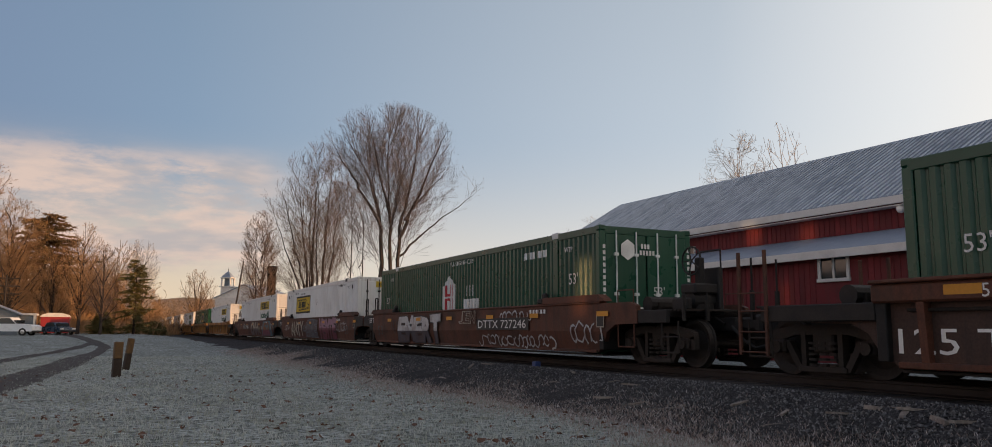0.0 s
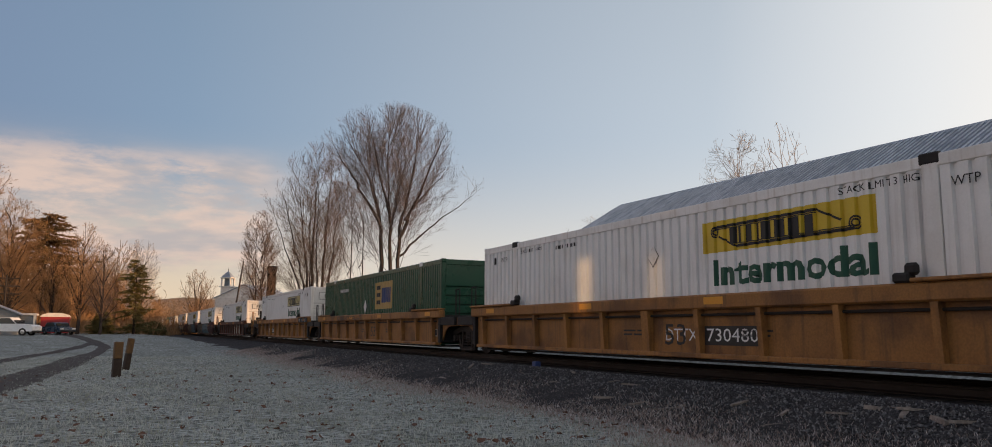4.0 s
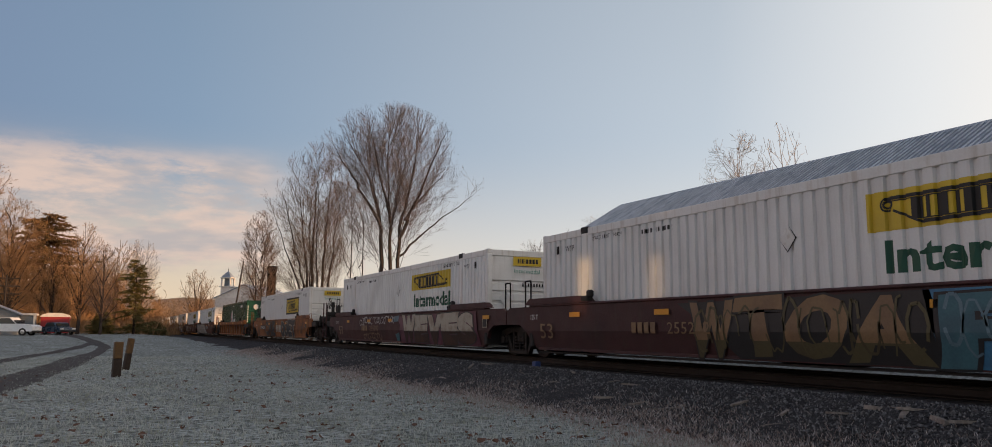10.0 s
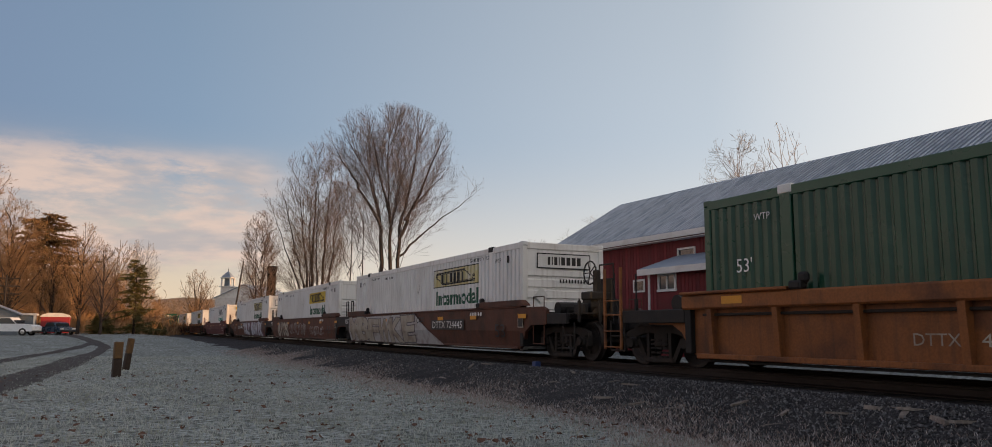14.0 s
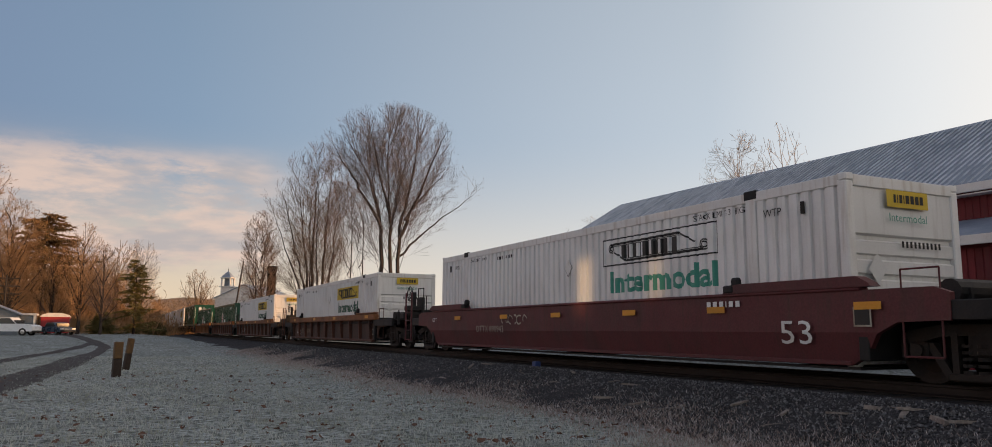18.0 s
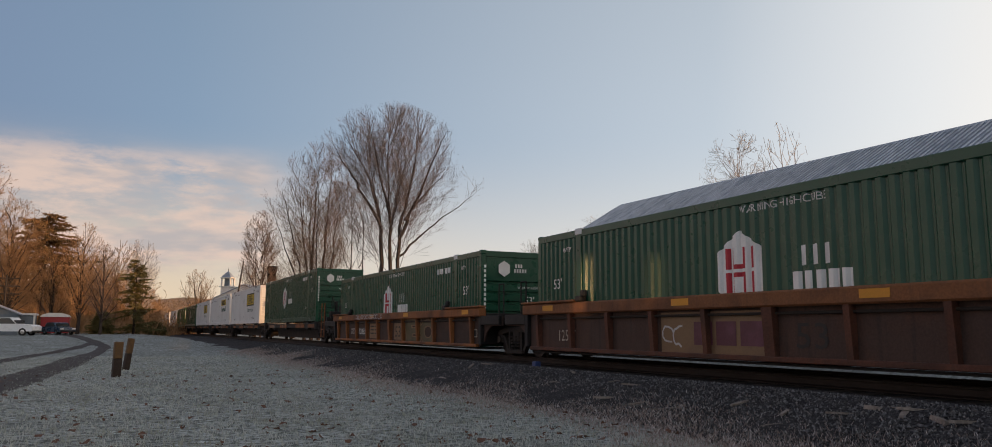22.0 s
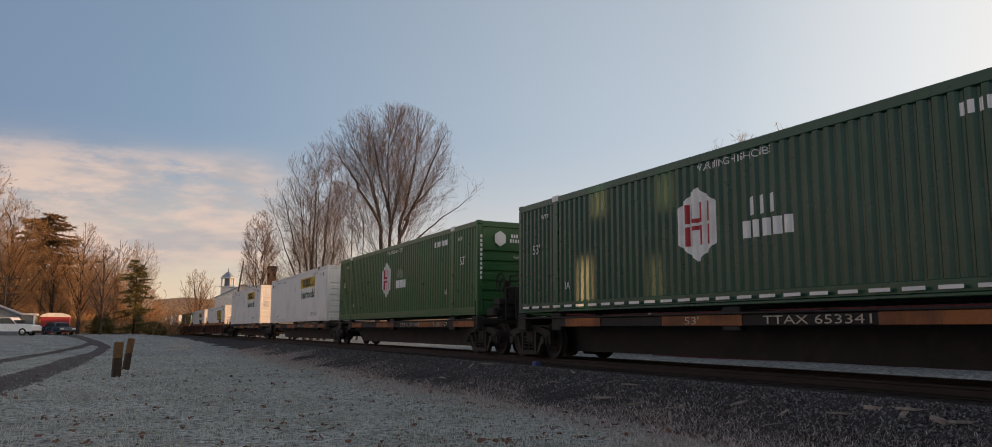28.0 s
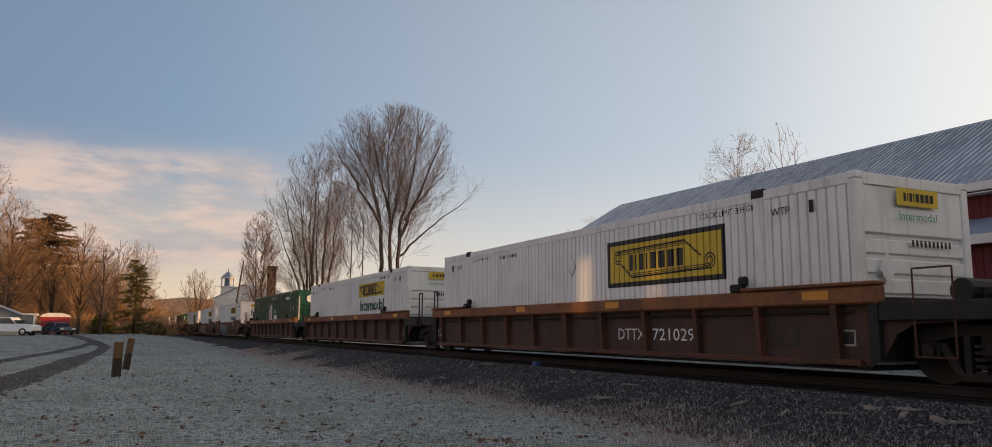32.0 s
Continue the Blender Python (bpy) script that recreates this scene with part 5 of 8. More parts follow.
def build_train():
    for i, (o, style, tone, load, ends) in enumerate(UNITS):
        gap_front = o - UNITS[i - 1][0] if i else 19.6
        gap_rear = UNITS[i + 1][0] - o if i + 1 < len(UNITS) else 23.6
        if style == "p":
            rf, rr = (gap_front - CL) / 2 + CL / 2 - (0.0 if ends[0] == "j" else 0.1), (gap_rear - CL) / 2 + CL / 2
            car = spine_car(tone, ends, rf, rr, i)
            yf, yr = -rf if ends[0] == "j" else -rf + 1.5, rr if ends[1] == "j" else rr - 1.5
        else:
            car = (ribbed_well if style == "r" else smooth_well)(tone, ends, i)
            yf, yr = -9.8, 9.8
        if ends[0] == "c" or i == 0:
            bogie(car, yf)
        bogie(car, yr)
        decorate(car, i, style, tone)
        if style == "s":
            for ob in car.children:
                if ob.name.split(".")[0] in ("graffiti", "sprayed_line_work", "lettering", "stencil", "number_panel", "notice"):
                    foot = round(ob.matrix_basis.translation.z, 4)
                    ob.data = cached(("leaning", ob.data.name, foot), lambda: lean_flank(ob.data, foot))
        MOVING.append((car, o + CL / 2, 0.0))
        box = container(load, style == "p")
        MOVING.append((box, o + CL / 2, 1.144 if style == "p" else 0.2))


def decorate(car, i, style, tone):
    x = -1.536
    W, B, P, BL, PK, TN, OL = "spray_white", "spray_black", "spray_pale", "spray_blue", "spray_pink", "spray_tan", "spray_olive"
    BN, SL = "spray_bone", "spray_slate"
    if style == "s":
        g = {1: lambda: (tag_word(car, "EMERT", 5.15, 0.30, 0.90, 4.2, W, B, low=SL, bold=0.06, rim=0.03), scrawl(car, 11, 5.9, 5.3, 0.5, 1.1, B), tag_word(car, "JEN", -0.7, 0.92, 0.34, 1.1, "brown", BN, bold=0.0, rim=0.045), scrawl(car, 14, -3.5, -5.1, 0.92, 1.22), scrawl(car, 12, -2.0, -6.2, 0.28, 0.60), scrawl(car, 13, -7.2, -8.4, 0.36, 0.92)),
             2: lambda: (tag_word(car, "ANTY", 5.25, 0.34, 0.82, 3.35, BN, B, bold=0.015, rim=0.02, lean=0.0), scrawl(car, 24, 7.2, 6.0, 0.62, 1.0), patch(car, ((1.5, 0.28), (1.3, 1.05), (0.6, 1.26), (-0.9, 1.24), (-1.4, 0.9), (-1.5, 0.30)), SL), tag_word(car, "CTE", 1.3, 0.30, 0.92, 2.7, SL, P, bold=0.05, rim=0.022), tag_word(car, "VEMTE", -1.85, 0.24, 1.02, 3.45, "spray_rose", B, low="spray_berry", split=0.55, bold=0.075, rim=0.035), scrawl(car, 23, -5.4, -7.1, 0.62, 1.1), scrawl(car, 25, 1.9, 1.3, 0.6, 0.95, P)),
             3: lambda: (tag_word(car, "CNA", 1.0, 0.30, 0.95, 3.6, BN, B, low=SL, split=0.5, bold=0.04, rim=0.04), patch(car, ((-2.3, 0.62), (-2.6, 0.95), (-3.0, 0.8), (-3.5, 1.0), (-3.3, 0.6), (-3.6, 0.3), (-2.9, 0.45)), OL, -1.541), tag_word(car, "2014", -3.85, 0.70, 0.24, 0.5, BN, B, bold=-0.005, rim=0.006), patch(car, ((-3.8, 0.26), (-4.0, 0.7), (-4.5, 1.25), (-7.2, 1.28), (-7.9, 0.8), (-8.0, 0.26)), "spray_teal"), patch(car, ((-3.9, 0.27), (-4.4, 0.62), (-5.6, 0.72), (-7.1, 0.60), (-7.0, 0.28)), "spray_berry", -1.538), tag_word(car, "VEGA", -4.4, 0.34, 0.84, 2.9, "rust", "spray_teal", low="spray_berry", split=0.36, bold=0.03, rim=0.02, x=-1.541), scrawl(car, 32, -7.45, -8.0, 0.6, 1.15), scrawl(car, 33, 6.8, 6.0, 0.7, 1.05, TN), scrawl(car, 34, 4.7, 4.2, 0.95, 1.15)),
             8: lambda: (patch(car, ((8.2, 0.26), (8.25, 1.26), (4.4, 1.27), (3.2, 0.26)), OL), tag_word(car, "PTON", 8.0, 0.26, 0.98, 3.9, B, BN, bold=0.085, rim=0.022, x=-1.539, lean=-0.05), patch(car, ((4.25, 1.18), (3.6, 1.27), (2.2, 1.26), (1.9, 0.9), (2.4, 0.5), (3.1, 0.28), (3.9, 0.5)), OL, -1.545), patch(car, ((2.1, 0.24), (2.2, 0.62), (1.5, 0.84), (1.9, 1.26), (-4.0, 1.28), (-3.9, 0.75), (-4.2, 0.5), (-5.0, 0.24)), "spray_teal"), tag_word(car, "KEEN", 1.75, 0.26, 1.0, 5.5, P, B, low="spray_teal", split=0.34, bold=0.055, rim=0.03, lean=-0.18, x=-1.540), patch(car, ((-3.9, 1.2), (-4.3, 1.24), (-4.4, 0.95), (-4.1, 0.9)), TN, -1.541), patch(car, ((-3.95, 0.55), (-4.15, 0.85), (-4.7, 0.85), (-4.6, 0.76), (-4.3, 0.74), (-4.6, 0.66), (-4.3, 0.62), (-4.2, 0.5)), TN, -1.541)),
             9: lambda: (patch(car, ((2.5, 1.22), (1.7, 0.8), (1.0, 0.25), (-2.9, 0.25), (-2.6, 1.26)), B), tag_word(car, "WTOA", 2.2, 0.26, 0.98, 4.7, TN, B, low="spray_olive", split=0.3, bold=0.05, rim=0.03, lean=0.2, x=-1.539), scrawl(car, 93, 2.0, -2.4, 0.35, 1.2, "spray_olive", -1.548), patch(car, ((-2.5, 1.26), (-2.7, 0.25), (-7.9, 0.25), (-7.0, 1.27)), BL), tag_word(car, "FNAK", -2.7, 0.28, 0.94, 4.4, "spray_teal", B, bold=0.05, rim=0.03, x=-1.539), scrawl(car, 92, -2.8, -6.8, 0.4, 1.2, P, -1.548)),
             10: lambda: (patch(car, ((-0.9, 0.24), (-1.0, 0.9), (-0.6, 1.2), (-7.8, 1.27), (-8.0, 0.24)), "spray_wine"), patch(car, ((-0.3, 1.0), (-0.2, 1.2), (-0.9, 1.24), (-0.8, 1.02)), P, -1.537), patch(car, ((-0.5, 0.3), (-0.4, 0.55), (-0.9, 0.62), (-0.8, 0.3)), "spray_teal", -1.537), tag_word(car, "WEVES", -1.3, 0.26, 0.98, 6.4, BN, B, low="panel_grime", split=0.42, bold=0.085, rim=0.03, lean=0.12, x=-1.540), scrawl(car, 103, 3.5, -0.4, 0.94, 1.24), scrawl(car, 104, 3.8, 1.6, 0.3, 0.6, TN), scrawl(car, 105, 4.3, 3.6, 0.85, 1.2)),
             11: lambda: (tag_word(car, "CTHUE", 4.4, 0.26, 0.98, 3.5, B, TN, bold=0.05, rim=0.025, lean=0.0), part("lettering", bars((0.42, 0.42, 0.52), 0.44, 0.12, BN), car, facing(-1.537, 0.42, 0.54)), tag_word(car, "DOET", -1.35, 0.26, 0.98, 4.2, B, BN, bold=0.075, rim=0.035, lean=0.0), scrawl(car, 113, -7.6, -8.4, 0.66, 1.1, B), scrawl(car, 114, -4.9, -5.2, 0.8, 1.1, B), part("number_panel", rect(1.75, 0.26, "sign_black"), car, facing(-1.538, 6.4, 0.72), "black number panel"), part("stencil", text_mesh("DTTX 652415", 0.18, "sign_white", 1.6), car, facing(-1.544, 6.32, 0.76))),
             13: lambda: (patch(car, ((8.2, 0.24), (8.3, 1.22), (-0.3, 1.27), (-1.2, 0.9), (-2.9, 0.24)), W), tag_word(car, "MBFWKE", 8.0, 0.26, 0.94, 8.4, BN, SL, bold=0.05, rim=0.025, lean=-0.1, x=-1.539), scrawl(car, 132, -0.6, -1.2, 0.95, 1.15, B)),
             14: lambda: (tag_word(car, "BVOS", 6.2, 0.30, 0.85, 3.2, BN, SL, bold=0.05, rim=0.03), scrawl(car, 142, -3.0, -6.0, 0.4, 0.9), scrawl(car, 143, 2.6, -2.0, 0.4, 1.1)),
             15: lambda: (patch(car, ((2.0, 1.24), (1.2, 0.5), (0.6, 0.24), (-7.7, 0.24), (-7.0, 0.9), (-6.5, 1.27)), "spray_wine"), tag_word(car, "TOLT", 1.75, 0.30, 0.90, 3.2, "spray_silver", B, bold=0.085, rim=0.035, lean=-0.1, x=-1.539), tag_word(car, "Hoe", -1.35, 0.34, 0.58, 0.85, SL, B, bold=0.02, rim=0.03, x=-1.541), tag_word(car, "SOWIK", -2.25, 0.26, 1.0, 4.9, "spray_silver", B, bold=0.085, rim=0.035, lean=-0.05, x=-1.539), scrawl(car, 152, -6.7, -7.6, 0.62, 1.15, P, -1.542), scrawl(car, 153, 7.2, 6.3, 0.5, 0.95), scrawl(car, 154, 3.7, 1.9, 0.98, 1.22), scrawl(car, 155, -6.6, -7.7, 1.10, 1.28)),
             16: lambda: (scrawl(car, 161, 3.1, 1.7, 0.86, 1.12, BN), part("stencil", text_mesh("DTTX 890943", 0.18, BN, 1.75), car, facing(-1.538, 4.75, 0.66)))}
        if i in g:
            g[i]()
        elif i > 28:
            tag_word(car, ("ROKE", "SALT", "VEON")[i % 3], 4.0, 0.3, 0.8, 5.0, (BN, TN, P)[i % 3], B)
        mark = {1: ("DTTX 727246", -2.05), 2: None, 3: ("DTTX 727246", 4.8), 13: ("DTTX 724445", -2.15), 14: None, 15: ("DTTX 724445", 4.75), 11: None}.get(i, None)
        if mark:
            wide = 2.95 if i == 1 else 2.45
            part("number_panel", rect(wide + 0.25, 0.32, "sign_black"), car, facing(x - 0.002, mark[1] + 0.12, 0.72), "black number panel")
            part("stencil", text_mesh(mark[0], 0.22, "sign_white", wide), car, facing(x - 0.008, mark[1], 0.77))
        if tone == "maroon":
            part("stencil", bars((0.15,) * 4, 0.22, 0.06, "spray_tan"), car, facing(x - 0.016, 3.95, 0.66))
            part("stencil", text_mesh("255202", 0.22, "spray_tan", 1.2), car, facing(x - 0.016, 2.8, 0.66))
        num = {"brown": ("53", B), "orange": ("53", "sign_black"), "red": ("53", "sign_white"), "maroon": ("53", "spray_tan")}[tone]
        part("stencil", text_mesh(num[0], 0.36, num[1], 0.62), car, facing(x - 0.012, {1: 7.6, 8: 7.7, 9: 7.8, 10: 7.7, 15: 7.5, 11: -7.0}.get(i, -6.9), 0.52))
        part("stencil", text_mesh("125 T", 0.20, "sign_white", 0.7), car, facing(x + 0.018, 8.95, 0.98)) if tone == "brown" and i in (1, 2, 13, 14) else part("stencil", text_mesh("125 T", 0.12, "sign_white"), car, facing(x + 0.0, 8.3, 0.98))
        part("notice", rect(0.30, 0.28, "spray_bone"), car, facing(x - 0.001, -8.28, 0.78), "small white notice plate")
        part("notice", rect(0.25, 0.23, "sign_black"), car, facing(x - 0.004, -8.305, 0.805))
        if tone in ("red", "brown"):
            part("stencil", bars((0.10, 0.10, 0.10, 0.02, 0.1, 0.1), 0.10, 0.06, "sign_white"), car, facing(x - 0.004, -5.2, 1.12))
    elif style == "r":
        # reporting marks stand on both sides of a rib
        spec = {4: ("DTTX", "730480", -1.55, 1), 6: ("DTTX", "730480", 3.1, 1), 7: ("DTTX", "658952", 4.65, 2), 12: ("DTTX", "468192", 3.1, 2), 17: ("DTTX", "689082", 4.65, 2), 18: ("DTTX", "728355", 4.65, 0), 20: ("DTTX", "728355", 4.65, 1), 29: ("DTTX", "721029", -3.1, 0)}
        if i in spec:
            front, back, at, panel = spec[i]
            if panel == 1:
                part("number_panel", rect(1.42, 0.34, "sign_black"), car, facing(-1.384, at - 0.07, 0.46), "black number panel")
            ink = "spray_tan" if i == 17 else "spray_bone" if panel == 2 else "sign_white"
            k = {7: 0.58, 12: 0.72}.get(i, 1.0)
            part("stencil", text_mesh(front, 0.23 * k, ink, 0.92 * k), car, facing(-1.39, at + 0.12 + 0.92 * k, 0.53))
            part("stencil", text_mesh(back, 0.23 * k, ink, 1.26 * k), car, facing(-1.39, at - 0.14, 0.53))
        part("stencil", text_mesh("53", 0.40, "sign_black", 0.62), car, facing(-1.392, -6.35 if i in (29, 12) else -0.48, 0.45))
        if i == 20:
            part("notice", rect(0.95, 0.62, "spray_tan"), car, facing(-1.386, -0.33, 0.34), "tan number square")
            part("notice", rect(1.2, 0.60, "spray_tan"), car, facing(-1.385, 2.88, 0.36), "tan stencilled panel")
            for k in range(3):
                part("notice", bars((0.5, 0.3), 0.05, 0.08, "sign_black"), car, facing(-1.392, 2.75, 0.82 - 0.14 * k))
            tag_word(car, "EO", -1.75, 0.26, 0.78, 2.9, "spray_olive", "spray_tan", -1.386)
        if i == 19:
            part("notice", rect(2.75, 0.78, "spray_tan"), car, facing(-1.385, 2.92, 0.28), "tan painted panel")
            part("notice", bars((0.5, 0.5, 0.55), 0.42, 0.1, "spray_wine"), car, facing(-1.391, 1.95, 0.46))
            scrawl(car, 191, 2.85, 2.2, 0.4, 0.85, "spray_white", -1.392)
        if i in (18, 19):
            part("stencil", text_mesh("125-T", 0.26, "spray_bone", 0.75), car, facing(-1.39, 6.85, 0.47))
        if i == 17:
            scrawl(car, 171, 7.0, 6.2, 0.45, 0.75, "spray_white", -1.392)
        if tone == "yellow":
            for k in range(2):
                part("notice", bars((0.42, 0.3), 0.035, 0.06, "sign_black"), car, facing(-1.39, 0.9 - 3.4 * k, 0.70)); part("notice", bars((0.3, 0.36), 0.035, 0.06, "sign_black"), car, facing(-1.39, 0.9 - 3.4 * k, 0.62))
        part("notice", rect(0.26, 0.24, "spray_bone"), car, facing(-1.384, -7.75, 0.50)); part("notice", rect(0.20, 0.18, "sign_black"), car, facing(-1.388, -7.78, 0.53))
        for y in (-7.2, -1.8, 2.4, 7.4):
            part("reflector", rect(0.5, 0.13, "sign_orange"), car, facing(-1.545, y, 1.18), "orange reflective strip")
        if tone == "orange" and i == 12:
            part("lettering", bars((0.3, 0.3, 0.4), 0.52, 0.18, "spray_tan"), car, facing(-1.39, 0.15, 0.42))
        if i == 6:
            part("number_panel", rect(1.5, 0.85, "black"), car, facing(-1.384, -7.0, 0.22), "black stencil panel")
            for k in range(4):
                part("stencil", bars((0.5 - 0.06 * k,), 0.05, 0.1, "sign_white"), car, facing(-1.39, -7.35, 0.88 - 0.12 * k))
            part("number_panel", rect(2.3, 0.25, "black"), car, facing(-1.545, -6.2, 1.105), "black stencil panel")
            for k, w in enumerate(("45", "48", "53")):
                part("stencil", text_mesh(w, 0.16, "sign_white"), car, facing(-1.55, -6.35 - 0.75 * k, 1.15))
        if i in (7,):
            (patch(car, ((-2.0, 0.34), (-2.0, 0.8), (-2.2, 1.07), (-5.1, 1.07), (-5.5, 0.7), (-5.6, 0.34)), BN, -1.390), tag_word(car, "EWS", -2.0, 0.36, 0.68, 3.4, BN, B, bold=0.08, rim=0.02, x=-1.392))
        if i in (5, 20):
            scrawl(car, 50 + i, 4.6, 0.8, 1.14, 1.32, "spray_black" if i == 5 else "spray_white", -1.546)
        if i == 29:
            part("stencil", text_mesh("125", 0.24, "sign_white"), car, facing(-1.385, 8.3, 0.5))
        if i == 0:
            for k, w in enumerate(("53", "48", "45")):
                part("stencil", text_mesh(w, 0.17, "sign_white"), car, facing(-1.55, 6.9 - 1.2 * k, 1.14))
            part("stencil", text_mesh("125 T", 0.34, "sign_white", 1.5), car, facing(-1.39, 8.2, 0.42))


def motions():
    """The whole train rolls by; each wheelset turns on its axle."""
    for dy, w in SPIN.items():
        walk(w, spin_rows(Matrix.Translation((0, dy, WHEEL_R))))
        act, slot = w.animation_data.action, w.animation_data.action_slot
        for o in bpy.data.objects:
            if o is not w and o.data is w.data and abs(o.location.y - dy) < 0.01 and o.name.startswith("wheelset"):
                o.rotation_mode = "QUATERNION"
                ad = o.animation_data_create()
                ad.action, ad.action_slot = act, slot
    for ob, o, z in MOVING:
        walk(ob, [(t, pose(TRACK_X, o - d, RAIL_Z + z)) for t, d in RUN])


# ---------------------------------------------------------------- barn behind the track
# unseen south length, out to BY0, is added to keep sun off the lawn
BX, BY0, BY1 = 20.0, -34.0, 34.35              # near wall plane, ends
EAVE_Z, RIDGE_Z, RIDGE_X = 5.32, 8.19, 24.45
LX, LY1 = 18.35, 24.9                           # lean-to wall plane and its far end
LEAVE_Z, LTOP_Z = 3.70, 4.43


def slope_sheet(x0, z0, x1, z1, y0, y1, thick=0.07):
    s = Shape()
    n = Vector((-(z1 - z0), 0, x1 - x0)).normalized() * thick
    s.add([(x0, y0, z0), (x1, y0, z1), (x1 - n.x, y0, z1 - n.z), (x0 - n.x, y0, z0 - n.z), (x0, y1, z0), (x1, y1, z1), (x1 - n.x, y1, z1 - n.z), (x0 - n.x, y1, z0 - n.z)],
          [(0, 1, 2, 3), (4, 7, 6, 5), (0, 4, 5, 1), (1, 5, 6, 2), (2, 6, 7, 3), (3, 7, 4, 0)])
    return s


def build_barn():
    turn = Matrix.Translation((20.0, 32.2, 0)) @ pose(0, 0, 0, 0, 0, 1.75) @ Matrix.Translation((-20.0, -32.2, 0))
    barn = thing("barn", "long red board-sided barn with white trim and frosted metal roof", "barn", at=turn)
    base_z = 0.2
    s = Shape()
    # near wall in strips round the upper window, then the gable and the rest
    ux0, ux1, uz0, uz1 = 24.1, 25.02, 4.32, 4.64
    w0, w1 = BX, BX + 0.15
    s.box(w0, w1, BY0, ux0, base_z, EAVE_Z).box(w0, w1, ux1, BY1, base_z, EAVE_Z).box(w0, w1, ux0, ux1, base_z, uz0).box(w0, w1, ux0, ux1, uz1, EAVE_Z)
    s.box(28.9 - 0.15, 28.9, BY0, BY1, base_z, EAVE_Z)
    part("wall", s.mesh("wall", "barn_red"), barn)
    for y in (BY0, BY1 - 0.15):
        part("gable_wall", Shape().prism([(BX + 0.15, base_z), (28.75, base_z), (28.75, EAVE_Z), (RIDGE_X, RIDGE_Z - 0.08), (BX + 0.15, EAVE_Z)], "y", y, y + 0.15).mesh("gable_wall", "barn_red"), barn)
    lap = cached("lap", lambda: Shape().box(-0.022, 0.0, -0.085, 0.085, 0, 1.0, 0.008).mesh("siding_board", "barn_red"))
    y = BY1 - 0.1
    while y > 4:
        lo, hi = (LTOP_Z if y < LY1 - 0.1 else base_z), EAVE_Z - 0.28
        if not (ux0 - 0.15 < y < ux1 + 0.15):
            part("siding_board", lap, barn, Matrix.Translation((BX, y, lo)) @ Matrix.Diagonal((1, 1, hi - lo, 1)))
        y -= 0.2
    sl = (RIDGE_Z - EAVE_Z) / (RIDGE_X - (BX - 0.45))
    roof = part("roof", slope_sheet(BX - 0.45, EAVE_Z + 0.02, RIDGE_X, RIDGE_Z, BY0 - 0.4, BY1 + 0.45).mesh("roof", "roof"), barn, None, "frosted grey metal roof")
    part("roof", slope_sheet(RIDGE_X, RIDGE_Z, 29.35, EAVE_Z + 0.02, BY0 - 0.4, BY1 + 0.45).mesh("roof", "roof"), barn)
    length = math.hypot(RIDGE_X - BX + 0.45, RIDGE_Z - EAVE_Z)
    rib = cached("roof_rib", lambda: Shape().prism([(-0.028, 0), (0.028, 0), (0.014, 0.034), (-0.014, 0.034)], "x", 0.02, length - 0.14).mesh("roof_rib", "roof_frost"))
    tilt = -math.degrees(math.atan2(RIDGE_Z - EAVE_Z, RIDGE_X - BX + 0.45))
    k = 0
    y = BY1 + 0.4
    while y > 2:
        part("roof_rib", rib, roof, Matrix.Translation((BX - 0.45, y, EAVE_Z + 0.022)) @ pose(0, 0, 0, 0, tilt, 0))
        y -= 0.22
    part("ridge_cap", Shape().prism([(RIDGE_X - 0.2, RIDGE_Z - 0.10), (RIDGE_X, RIDGE_Z + 0.035), (RIDGE_X + 0.2, RIDGE_Z - 0.10)], "y", BY0 - 0.4, BY1 + 0.45).mesh("ridge_cap", "roof"), barn)
    part("fascia", Shape().box(BX - 0.48, BX - 0.42, BY0 - 0.4, BY1 + 0.45, EAVE_Z - 0.22, EAVE_Z + 0.01, 0.01).mesh("fascia", "trim"), barn, None, "white fascia board")
    part("soffit", Shape().box(BX - 0.42, BX, BY0 - 0.4, BY1 + 0.45, EAVE_Z - 0.28, EAVE_Z - 0.25).mesh("soffit", "trim"), barn)
    part("barge_board", Shape().prism([(BX - 0.45, EAVE_Z - 0.26), (BX - 0.45, EAVE_Z - 0.06), (RIDGE_X, RIDGE_Z - 0.09), (RIDGE_X, RIDGE_Z - 0.30)], "y", BY1 + 0.40, BY1 + 0.44).mesh("barge_board", "trim"), barn)
    win = part("window", Shape().box(BX - 0.05, BX + 0.05, ux0 - 0.06, ux1 + 0.06, uz1, uz1 + 0.07).box(BX - 0.05, BX + 0.05, ux0 - 0.06, ux1 + 0.06, uz0 - 0.07, uz0).box(BX - 0.05, BX + 0.05, ux0 - 0.06, ux0, uz0, uz1).box(BX - 0.05, BX + 0.05, ux1, ux1 + 0.06, uz0, uz1).mesh("window", "trim"), barn, None, "small white transom window")
    for i in range(4):
        a = ux0 + i * (ux1 - ux0) / 4
        part("pane", Shape().box(BX + 0.02, BX + 0.03, a + 0.03, a + 0.25, uz0, uz1).mesh("pane", "glass"), win)
    # low window near the far corner
    win = part("window", Shape().box(BX - 0.04, BX + 0.0, 27.2, 28.0, 3.05, 3.12).box(BX - 0.04, BX, 27.2, 28.0, 3.52, 3.6).box(BX - 0.04, BX, 27.2, 27.28, 3.12, 3.52).box(BX - 0.04, BX, 27.92, 28.0, 3.12, 3.52).mesh("window", "trim"), barn)
    part("pane", Shape().box(BX - 0.03, BX - 0.024, 27.28, 27.92, 3.12, 3.52).mesh("pane", "glass"), win)
